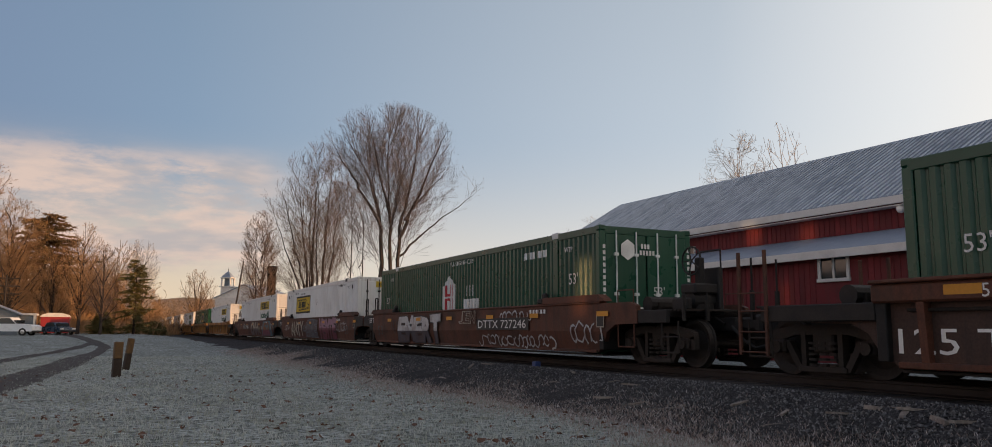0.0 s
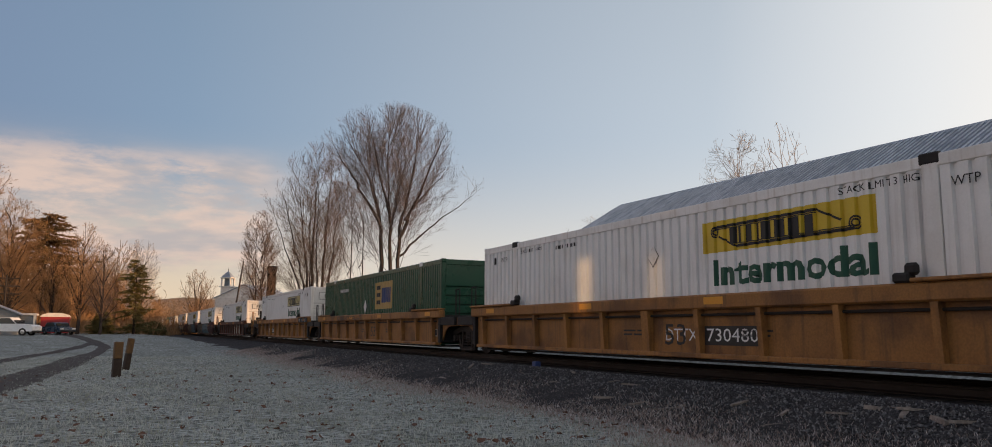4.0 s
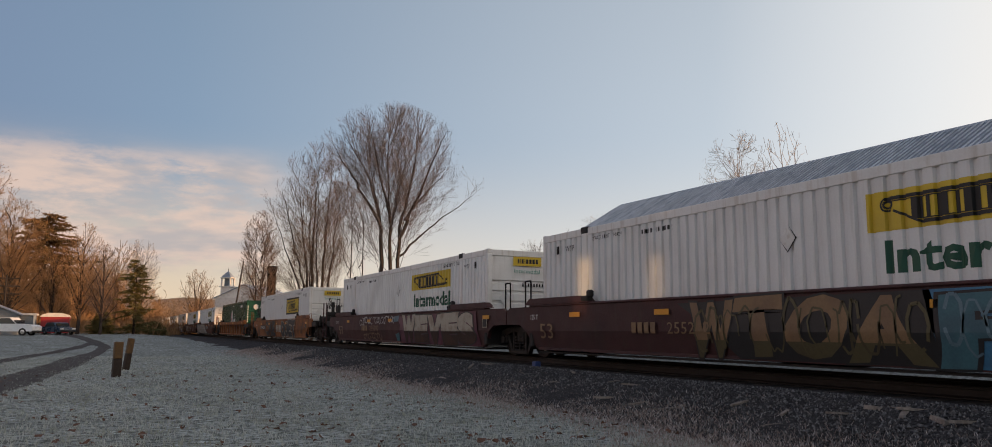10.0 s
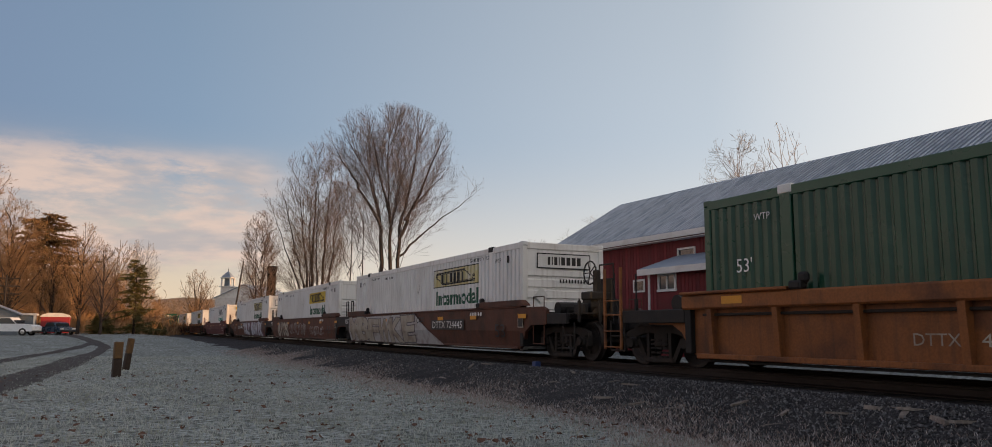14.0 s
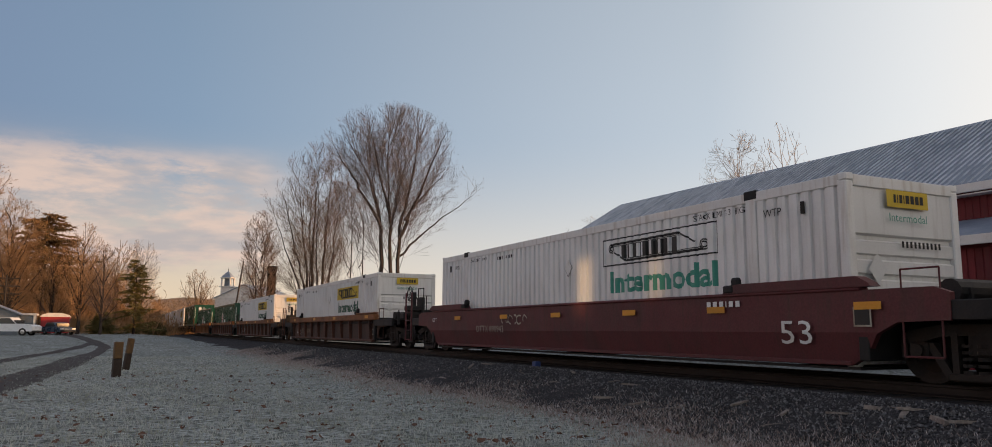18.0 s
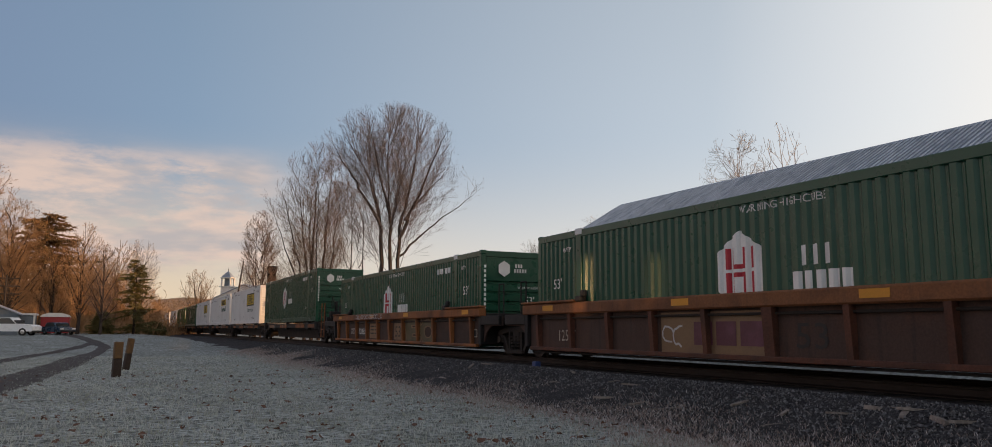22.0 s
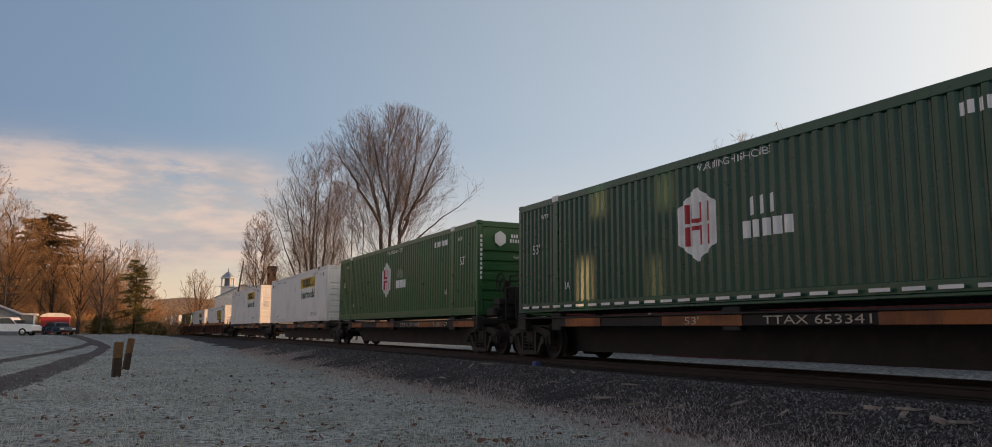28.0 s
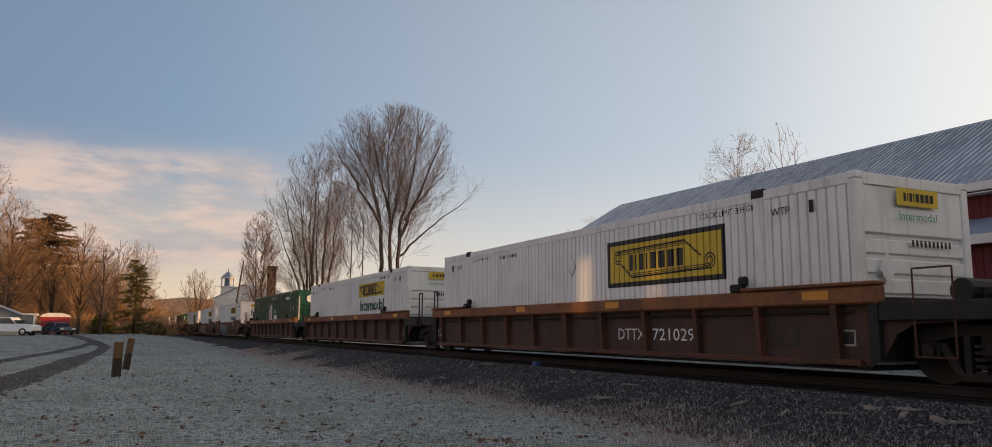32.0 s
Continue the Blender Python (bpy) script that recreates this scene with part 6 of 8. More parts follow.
    # lean-to
    wy0, wy1, wz0, wz1 = 15.90, 16.80, 2.96, 3.56
    s = Shape().box(LX, LX + 0.12, BY0, wy0, base_z, LEAVE_Z).box(LX, LX + 0.12, wy1, 23.37, base_z, LEAVE_Z).box(LX, LX + 0.12, 24.22, LY1, base_z, LEAVE_Z).box(LX, LX + 0.12, wy0, wy1, base_z, wz0).box(LX, LX + 0.12, wy0, wy1, wz1, LEAVE_Z).box(LX, LX + 0.12, 23.37, 24.22, base_z, 2.98).box(LX, LX + 0.12, 23.37, 24.22, 3.48, LEAVE_Z).box(LX + 0.12, BX, LY1 - 0.12, LY1, base_z, LEAVE_Z)
    part("lean_to_wall", s.mesh("lean_to_wall", "barn_red"), barn)
    y = LY1 - 0.2
    while y > 6:
        if not (wy0 - 0.2 < y < wy1 + 0.2 or 23.2 < y < 24.4):
            part("siding_board", lap, barn, Matrix.Translation((LX, y, base_z)) @ Matrix.Diagonal((1, 1, LEAVE_Z - 0.2 - base_z, 1)))
        y -= 0.2
    part("lean_to_roof", slope_sheet(LX - 0.35, LEAVE_Z + 0.08, BX, LTOP_Z, BY0 - 0.3, LY1 + 0.25, 0.05).mesh("lean_to_roof", "roof"), barn, None, "low frosted metal roof")
    part("fascia", Shape().box(LX - 0.38, LX - 0.33, BY0 - 0.3, LY1 + 0.25, LEAVE_Z - 0.17, LEAVE_Z + 0.07, 0.01).mesh("fascia", "trim"), barn, None, "white fascia board")
    part("corner_board", Shape().box(LX - 0.03, LX + 0.1, LY1 - 0.1, LY1 + 0.03, base_z, LEAVE_Z - 0.1, 0.01).mesh("corner_board", "trim"), barn)

    def sash(y0, y1, z0, z1):
        w = part("window", Shape().box(LX - 0.05, LX + 0.03, y0 - 0.1, y1 + 0.1, z1, z1 + 0.1, 0.008).box(LX - 0.08, LX + 0.03, y0 - 0.12, y1 + 0.12, z0 - 0.1, z0, 0.008).box(LX - 0.05, LX + 0.03, y0 - 0.1, y0, z0, z1, 0.008).box(LX - 0.05, LX + 0.03, y1, y1 + 0.1, z0, z1, 0.008).box(LX - 0.04, LX + 0.03, (y0 + y1) / 2 - 0.035, (y0 + y1) / 2 + 0.035, z0, z1, 0.006).mesh("window", "trim"), barn, None, "white-framed sliding window")
        part("pane", Shape().box(LX + 0.0, LX + 0.01, y0, (y0 + y1) / 2 - 0.035, z0, z1).mesh("pane", "glass"), w)
        part("pane", Shape().box(LX + 0.0, LX + 0.01, (y0 + y1) / 2 + 0.035, y1, z0, z1).mesh("pane", "glass"), w)
    sash(wy0, wy1, wz0, wz1)
    sash(23.37, 24.22, 2.98, 3.48)
    lamp = thing("wall_lamp", "round white globe lamp on a red barn wall", "lamp", at=turn)
    s = Shape().lathe([(0.0, -0.13), (0.09, -0.1), (0.13, -0.02), (0.12, 0.06), (0.07, 0.12), (0.0, 0.13)], 14)
    part("globe", s.mesh("globe", "lamp_glass", True), lamp, (BX - 0.28, 15.06, 4.95), "white globe")
    part("bracket", Shape().path([(BX, 15.06, 5.0), (BX - 0.2, 15.06, 5.06), (BX - 0.28, 15.06, 5.03)], 0.02).mesh("bracket", "black"), lamp)
    vent = thing("wall_vent", "square dark exhaust vent on the barn wall", "vent", at=turn)
    part("frame", Shape().box(BX - 0.08, BX, 14.65, 15.0, 4.66, 4.70).box(BX - 0.08, BX, 14.65, 15.0, 4.90, 4.94).box(BX - 0.08, BX, 14.65, 14.69, 4.70, 4.90).box(BX - 0.08, BX, 14.96, 15.0, 4.70, 4.90).mesh("frame", "iron"), vent)
    part("fan", Shape().lathe([(0.03, 0.0), (0.10, -0.02), (0.11, -0.04)], 12, "x").box(-0.05, -0.04, -0.12, 0.12, -0.015, 0.015).mesh("fan", "sign_white"), vent, (BX - 0.02, 14.82, 4.80))


# ---------------------------------------------------------------- trees
def smooth_line(pts, n, rng, wob):
    """A Catmull-Rom line through the points, a little crooked."""
    out = []
    for i in range(len(pts) - 1):
        a, b, c, d = pts[max(i - 1, 0)], pts[i], pts[i + 1], pts[min(i + 2, len(pts) - 1)]
        for k in range(n):
            u = k / n
            v = 0.5 * (2 * b + (c - a) * u + (2 * a - 5 * b + 4 * c - d) * u * u + (3 * b - a - 3 * c + d) * u ** 3)
            out.append(v + Vector((rng.gauss(0, wob), rng.gauss(0, wob), 0)) if out else v)
    return out + [pts[-1].copy()]


def bough_tree(rng, height, width, trunk_r, boughs=None, stems=1, limbs=10, stem=0.25, waist=0.6, low=0.1, fan=36.0, lift=0.30, dens=1.0, reach=0.36, detail=3):
    """A bare tree of long ascending boughs, each with straight side shoots that fork twice more.
    boughs: (radius, (x, y, z), ...) lines given outright; otherwise they are drawn up to a rounded crown."""
    segs, lines = [], []
    R = width / 2
    given = boughs is not None
    if not given:
        boughs = []
        for k in range(stems):
            a = rng.uniform(0, 6.283)
            o = 0.12 * R * (stems > 1)
            top = (math.cos(a) * R * 0.3 * (stems > 1), math.sin(a) * R * 0.3 * (stems > 1), height * rng.uniform(0.93, 1.0))
            foot = (math.cos(a) * o, math.sin(a) * o, -0.2)
            mid = (foot[0] * 1.6 + rng.gauss(0, 0.02 * height), foot[1] * 1.6, height * 0.5)
            boughs.append((trunk_r * (1.0 if stems == 1 else 0.75), foot, mid, top))
        for k in range(limbs):
            f = (k + rng.random()) / limbs
            zt = height * (low + (0.97 - low) * (0.35 + 0.65 * f))
            dz = (zt / height - waist) / ((1.02 - waist) if zt > waist * height else (waist - low + 0.05))
            rad = R * math.sqrt(max(0.05, 1 - dz * dz)) * rng.uniform(0.82, 1.0)
            a = k * 2.399 + rng.uniform(-0.5, 0.5)
            z0 = max(height * stem * rng.uniform(0.8, 1.2), zt - rad * rng.uniform(1.5, 2.3))
            c, n = math.cos(a), math.sin(a)
            boughs.append((trunk_r * 0.45 * (1.1 - 0.5 * f), (0.0, 0.0, z0), (c * rad * 0.42, n * rad * 0.42, z0 + (zt - z0) * 0.40), (c * rad * 0.80, n * rad * 0.80, z0 + (zt - z0) * 0.76), (c * rad, n * rad, zt)))

    kept = set()

    def run(P, r0, r1, level, free=False):
        n = len(P) - 1
        for i in range(n):
            if free:
                kept.add(len(segs))
            segs.append((P[i], P[i + 1], r0 + (r1 - r0) * i / n, r0 + (r1 - r0) * (i + 1) / n, level))

    def shoots(P, r, level, first, free=False):
        L = sum((b - a).length for a, b in zip(P, P[1:]))
        n = len(P) - 1
        count = max(2, round({1: 2.5, 2: 3.6, 3: 4.2}[level] * L * dens * (0.55 if free else 1.0)))
        for k in range(count):
            u = first + (1 - first) * (k + rng.random()) / count
            i = min(int(u * n), n - 1)
            p = P[i].lerp(P[i + 1], u * n - i)
            d = (P[i + 1] - P[i]).normalized()
            s = d.orthogonal().normalized()
            az, ang = rng.uniform(0, 6.283), math.radians(max(12.0, rng.gauss(fan, 9)))
            e = (d * math.cos(ang) + (s * math.cos(az) + d.cross(s) * math.sin(az)) * math.sin(ang)).normalized()
            m = L * (reach if level == 1 else 0.52) * (1.05 - 0.55 * u) * rng.uniform(0.55, 1.15)
            m = min(m, height * (0.30, 0.14, 0.07)[level - 1])
            if m < 0.12:
                continue
            q = p + e * m * 0.5
            e2 = (e + Vector((0, 0, lift * rng.uniform(0.3, 1.2)))).normalized()
            t = q + e2 * m * 0.5
            rr = max(0.003, min(r * (1.1 - 0.7 * u) * 0.30, 0.0040 * m + 0.004))
            Q = [p, q, t]
            run(Q, rr, rr * 0.45, level + 1, free)
            if level < detail:
                shoots(Q, rr, level + 1, 0.22, free)

    for b in boughs:
        r, pts = b[0], [Vector(p) for p in b[1:]]
        P = smooth_line(pts, 5, rng, 0.003 * height * (len(pts) > 2))
        free = given and r < 0.115
        n = len(P) - 1
        for i in range(n):
            kept.add(len(segs))
            segs.append((P[i], P[i + 1], *(max(0.008, r * (1 - (i + e) / n) ** 1.25) for e in (0, 1)), 1))
        z0 = height * max(low, 0.04)
        first = 0.12
        for i, v in enumerate(P):
            if v.z < z0:
                first = max(first, (i + 0.5) / len(P))
        shoots(P, r, 1, min(first, 0.6), free)

    def inside(v):
        z = v.z / height
        dz = (z - waist) / ((1.01 - waist) if z > waist else (waist - low + 0.06))
        return math.hypot(v.x, v.y) <= R * math.sqrt(max(0.0, 1 - dz * dz)) * rng.uniform(0.92, 1.12)
    return [g for i, g in enumerate(segs) if i in kept or inside(g[1])]


def seg_arrays(segs, sides, thick=1.0):
    """Prisms along segments, as vertex and face arrays."""
    P = np.array([s[0][:] for s in segs], float); Q = np.array([s[1][:] for s in segs], float)
    R = np.array([s[2] for s in segs]) * thick; S = np.array([s[3] for s in segs]) * thick
    D = Q - P
    D /= np.maximum(np.linalg.norm(D, axis=1, keepdims=True), 1e-9)
    A = np.where(np.abs(D[:, 2:3]) < 0.9, np.array([[0.0, 0, 1]]), np.array([[1.0, 0, 0]]))
    U = np.cross(D, A); U /= np.linalg.norm(U, axis=1, keepdims=True)
    W = np.cross(D, U)
    V = np.empty((len(segs), 2 * sides, 3))
    for k in range(sides):
        a = 2 * math.pi * k / sides
        o = U * math.cos(a) + W * math.sin(a)
        V[:, k] = P + o * R[:, None]; V[:, sides + k] = Q + o * S[:, None]
    f = np.array([(k, (k + 1) % sides, (k + 1) % sides + sides, k + sides) for k in range(sides)])
    F = (np.arange(len(segs))[:, None, None] * 2 * sides + f[None]).reshape(-1, 4)
    return V.reshape(-1, 3), F


def tree(seed, at, label, bark="bark", twig="twig", name="tree", min_r=0.0, **kw):
    rng = random.Random(seed)
    segs = bough_tree(rng, **kw)
    ob = thing(name, label, "tree", at=Matrix.Translation(at) @ pose(0, 0, 0, 0, 0, -25.7))
    big = [(p, q, max(a, min_r * 1.5), max(b, min_r), l) for p, q, a, b, l in segs if l <= 1]
    fine = [(p, q, max(a, min_r), max(b, min_r * 0.8), l) for p, q, a, b, l in segs if l > 1]
    part("trunk", raw_mesh("trunk", *seg_arrays(big, 6), bark), ob)
    part("crown", raw_mesh("crown", *seg_arrays(fine, 3), twig), ob)
    return ob


def conifer(seed, at, height, width, label, mat="needle", low=0.08, gap=1.0, name="conifer", bulk=1.0, taper=0.8, ragged=0.0):
    rng = random.Random(seed)
    trunk = [(Vector((0, 0, -0.2)), Vector((0, 0, height * 0.5)), height * 0.018, height * 0.011, 0), (Vector((0, 0, height * 0.5)), Vector((0, 0, height)), height * 0.011, 0.02, 0)]
    limbs, spray = [], []
    z = height * low
    while z < height * 0.98:
        f = (z / height - low) / (1 - low)
        reach = width * 0.5 * ((1 - f) ** taper if taper > 0 else math.sqrt(max(0.0, 1 - (0.25 + 0.75 * f) ** 2.4)) * 1.15) * (0.7 + 0.55 * rng.random()) + 0.25
        for k in range(6):
            a = rng.uniform(0, 6.283)
            L = reach * rng.uniform(0.55 - ragged * 0.6, 1.1)
            if rng.random() < ragged * 0.45:
                continue
            d = Vector((math.cos(a), math.sin(a), rng.uniform(-0.30, 0.12)))
            p = Vector((0, 0, z + rng.uniform(-0.2, 0.2)))
            q = p + d * L
            limbs.append((p, q, 0.045 * (1 - f) + 0.012, 0.008, 1))
            n = int((7 + L * 9) * 1.6)
            for i in range(n):
                u = rng.uniform(0.12, 1.0)
                s = p.lerp(q, u)
                e = Vector((d.x + rng.uniform(-1, 1), d.y + rng.uniform(-1, 1), rng.uniform(-0.75, 0.35))).normalized() * rng.uniform(0.22, 0.62) * bulk
                spray.append((s, s + e, rng.uniform(0.03, 0.075) * bulk, 0.012, 2))
        z += height * 0.028 * gap * rng.uniform(0.7, 1.4)
    ob = thing(name, label, "tree", at=at)
    part("trunk", raw_mesh("trunk", *seg_arrays(trunk, 8), "bark"), ob)
    part("crown", raw_mesh("crown", *seg_arrays(limbs + spray, 3), mat), ob)
    return ob


def gz(x, y):
    return ground_z(x, y)


BROAD_TREE = (
    (0.24, (-0.7, 0, -0.2), (-0.6, 0.3, 8.0), (-1.4, 0.6, 12.7), (-3.0, 0.9, 15.8), (-4.5, 1.0, 18.4)),
    (0.15, (-0.6, 0.3, 9.4), (-2.2, -1.2, 12.4), (-3.5, -2.4, 14.6), (-4.6, -3.2, 16.2)),
    (0.24, (0.4, 0, -0.2), (0.3, -0.2, 8.2), (-0.1, -0.4, 13.7), (0.1, -0.3, 19.8)),
    (0.15, (0.2, -0.2, 10.4), (-0.9, -0.8, 14.6), (-1.8, -1.2, 18.9)),
    (0.22, (0.9, 0, -0.2), (0.9, 0.2, 8.2), (1.7, 0.4, 12.6), (2.2, 0.6, 16.6), (2.6, 0.5, 18.5)),
    (0.17, (1.0, 0.2, 8.6), (2.7, -0.8, 12.1), (4.3, -1.6, 15.8), (5.0, -2.0, 17.2)),
    (0.13, (1.3, 0.3, 10.0), (3.3, 1.6, 13.0), (5.0, 2.4, 15.0)),
    (0.13, (0.3, 0.1, 9.6), (0.9, 2.2, 14.4), (1.2, 3.0, 18.4)),
    (0.11, (1.0, 0.2, 7.0), (2.6, 0.4, 8.7), (4.6, 0.6, 10.4), (6.3, 0.7, 11.6), (7.2, 0.8, 12.9)),
    (0.12, (-0.5, 0.2, 9.0), (-1.6, 1.8, 13.6), (-2.4, 2.6, 17.0)))
CLUMP_TREE = (
    (0.18, (-0.6, 0, -0.2), (-0.7, 0.2, 6.0), (-1.4, 0.3, 11.5), (-1.9, 0.4, 16.2)), (0.20, (0.0, 0, -0.2), (-0.1, -0.2, 7.0), (0.1, -0.3, 13.0), (0.2, -0.2, 18.0)),
    (0.18, (0.6, 0, -0.2), (0.8, 0.2, 7.0), (1.0, 0.4, 12.0), (1.3, 0.5, 17.2)), (0.15, (1.1, 0.2, -0.2), (1.4, 0.4, 6.0), (1.9, 0.5, 11.0), (2.3, 0.6, 15.0)),
    (0.12, (-0.6, 0.1, 3.5), (-1.8, 0.3, 8.0), (-2.9, 0.4, 12.4), (-3.4, 0.4, 14.2)), (0.10, (-0.6, 0.1, 3.0), (-1.9, -0.6, 6.6), (-3.1, -1.0, 10.2), (-3.9, -1.2, 12.2)),
    (0.10, (-0.2, 0, 4.0), (-0.8, 1.6, 9.0), (-1.0, 2.2, 14.4)), (0.10, (0.4, 0, 4.0), (0.6, -1.8, 9.0), (0.8, -2.4, 15.0)), (0.08, (-0.5, 0.1, 2.2), (-1.8, 0.8, 4.8), (-2.9, 1.2, 7.8)))
LONE_TREE = (
    (0.13, (0.0, 0, 0), (-0.1, 0, 7.0), (0.2, 0.1, 11.5), (0.1, 0.1, 14.2), (-0.2, 0.1, 16.6)), (0.06, (0.1, 0, 10.6), (0.8, 0.2, 12.4), (1.3, 0.3, 15.4)), (0.05, (0.1, 0, 10.2), (-0.8, 0.2, 12.0), (-1.2, 0.3, 14.2)),
    (0.05, (0.0, 0, 9.6), (1.0, -0.2, 11.2), (1.7, -0.3, 12.6)), (0.05, (0.0, 0, 9.2), (-0.9, -0.3, 11.0), (-1.5, -0.4, 12.2)), (0.04, (0.1, 0, 12.4), (-0.6, 0.1, 14.0), (-0.8, 0.1, 15.4)))


def build_trees():
    # broad bare tree and its neighbours beyond the track
    tree(3, (19.9, 62.0, gz(20, 62)), "tall bare broad-crowned tree with frosted twigs", height=19.8, width=11.8, trunk_r=0.3, boughs=BROAD_TREE, waist=0.76, low=0.30, dens=1.0, reach=0.40, fan=32, min_r=0.006, twig="twig")
    tree(5, (15.9, 71.0, gz(16, 71)), "bare upright tree with dense ascending branches", height=18.2, width=8.0, trunk_r=0.2, boughs=CLUMP_TREE, waist=0.55, low=0.10, dens=1.0, reach=0.36, fan=34, min_r=0.0065, twig="twig_warm")
    tree(8, (18.7, 70.0, gz(19, 69)), "slim bare young tree", height=16.2, width=2.8, trunk_r=0.11, limbs=10, stem=0.3, low=0.25, waist=0.6, dens=0.8, min_r=0.006)
    tree(9, (20.3, 72.0, gz(19, 69)), "slim bare young tree leaning a little", height=16.4, width=2.4, trunk_r=0.11, limbs=9, stem=0.3, low=0.3, waist=0.6, dens=0.7, min_r=0.006)
    tree(12, (13.9, 88.0, gz(15, 88)), "bare rounded tree with a few brown leaves", height=13.9, width=4.7, trunk_r=0.17, stems=2, limbs=15, stem=0.16, waist=0.58, low=0.08, dens=1.25, min_r=0.010, twig="twig_warm")
    # frosted tree tops over the barn
    tree(15, (36.6, 39.0, 0.3), "frosted bare tree rising behind the barn", height=14.4, width=4.8, trunk_r=0.11, stems=1, limbs=11, stem=0.45, fan=46, waist=0.78, low=0.5, dens=0.85, detail=3, min_r=0.008, twig="twig_frost", bark="twig_frost")
    tree(16, (40.1, 38.6, -0.9), "sparse frosted tree with an upright leader behind the barn", height=16.6, width=4.0, trunk_r=0.10, boughs=LONE_TREE, dens=0.5, detail=2, fan=42, low=0.5, waist=0.72, min_r=0.016, twig="twig_frost", bark="twig_frost")
    tree(19, (38.3, 39.4, 0.3), "low frosted bare tree rising behind the barn", height=12.4, width=4.6, trunk_r=0.09, stems=2, limbs=10, stem=0.4, fan=46, waist=0.75, low=0.4, dens=0.85, min_r=0.008, twig="twig_frost", bark="twig_frost")
    tree(20, (41.7, 38.0, 0.3), "thin frosted sapling behind the barn", height=12.9, width=2.2, trunk_r=0.06, limbs=6, stem=0.5, waist=0.8, low=0.6, dens=1.0, detail=2, min_r=0.009, twig="twig_frost", bark="twig_frost")
    tree(17, (37.4, 56.0, 0.3), "low frosted bare tree behind the barn", height=11.0, width=9.0, trunk_r=0.18, stems=2, limbs=16, stem=0.2, waist=0.62, low=0.08, dens=0.9, min_r=0.009, twig="twig_frost")
    tree(18, (31.8, 58.0, 0.3), "small bare tree in frost beyond the barn corner", height=8.9, width=5.2, trunk_r=0.12, stems=2, limbs=12, stem=0.15, waist=0.58, low=0.08, dens=1.1, min_r=0.009, twig="twig_frost")
    # wood along the drive
    conifer(21, (-10.1, 136.0, 0.65), 18.4, 12.0, "old brown-green conifer with heavy drooping limbs and gaps", "needle_brown", low=0.34, gap=0.55, bulk=1.6, taper=0.0, ragged=0.3)
    conifer(22, (2.3, 118.0, 0.6), 10.2, 5.4, "ragged dark green spruce beside the track", "needle", low=0.06, bulk=1.25, taper=0.35, gap=1.25, ragged=0.5)
    conifer(23, (-1.5, 116.0, 0.65), 2.9, 3.6, "low dark evergreen bush", "needle", low=0.10, name="evergreen_bush", bulk=1.2, ragged=0.4)
    conifer(31, (5.4, 128.0, 0.65), 1.7, 3.0, "low dark evergreen bush", "needle", low=0.03, name="evergreen_bush", bulk=1.3)
    tree(25, (-4.5, 120.0, 0.65), "bare tan tree with a straight dark trunk beside the drive", height=15.2, width=7.0, trunk_r=0.26, limbs=22, stem=0.16, waist=0.48, low=0.10, dens=0.9, fan=42, min_r=0.016, twig="twig_tan", bark="bark")
    tree(26, (-1.7, 112.0, 0.65), "slim bare tan tree beside the drive", height=11.9, width=5.0, trunk_r=0.20, limbs=18, stem=0.14, waist=0.48, low=0.10, dens=0.9, fan=42, min_r=0.015, twig="twig_warm", bark="bark")
    tree(27, (3.15, 140.0, 0.65), "bare pale tree behind the spruce", height=15.3, width=6.4, trunk_r=0.20, stems=2, limbs=18, stem=0.2, waist=0.66, low=0.1, dens=0.8, min_r=0.012, twig="twig_frost")
    tree(28, (-12.6, 118.0, 0.65), "tall bare orange-brown tree with a frosted top", height=17.6, width=9.5, trunk_r=0.28, limbs=24, stem=0.16, waist=0.6, low=0.08, dens=0.85, fan=42, min_r=0.016, twig="twig_tan")
    tree(29, (-17.2, 122.0, 0.65), "tall bare orange-brown tree", height=23.5, width=10.5, trunk_r=0.32, limbs=24, stem=0.16, waist=0.6, low=0.08, dens=0.75, fan=42, min_r=0.016, twig="twig_tan")
    tree(32, (-8.2, 126.0, 0.65), "bare orange-brown tree among the conifer boughs", height=12.5, width=7.5, trunk_r=0.2, limbs=20, stem=0.14, waist=0.5, low=0.06, dens=0.85, fan=44, min_r=0.016, twig="twig_tan")
    tree(33, (-14.5, 130.0, 0.65), "bare orange-brown tree at the wood's edge", height=13.5, width=8.5, trunk_r=0.2, limbs=20, stem=0.14, waist=0.5, low=0.06, dens=0.85, fan=44, min_r=0.016, twig="twig_tan")
    tree(30, (13.0, 150.0, 0.5), "bare rounded tree near the church", height=11.7, width=7.0, trunk_r=0.2, stems=2, limbs=20, stem=0.15, waist=0.62, low=0.1, dens=0.8, min_r=0.013, twig="twig_tan")
    # far mixed woods, one mass
    rng = random.Random(77)
    protos = []
    for k in range(6):
        r = random.Random(500 + k)
        segs = bough_tree(r, height=12.0, width=7.0, trunk_r=0.16, limbs=14, stem=0.12, waist=0.52, low=0.04, dens=0.42, fan=44, detail=2)
        protos.append(seg_arrays([(p, q, max(a, 0.035), max(b, 0.026), l) for p, q, a, b, l in segs], 3))
    Vs, Fs, k = [], [], 0
    spots = [(rng.uniform(-46, 8), rng.uniform(140, 215)) for _ in range(150)] + [(rng.uniform(8, 70), rng.uniform(200, 300)) for _ in range(70)] + [(rng.uniform(-70, -24), rng.uniform(100, 150)) for _ in range(26)]
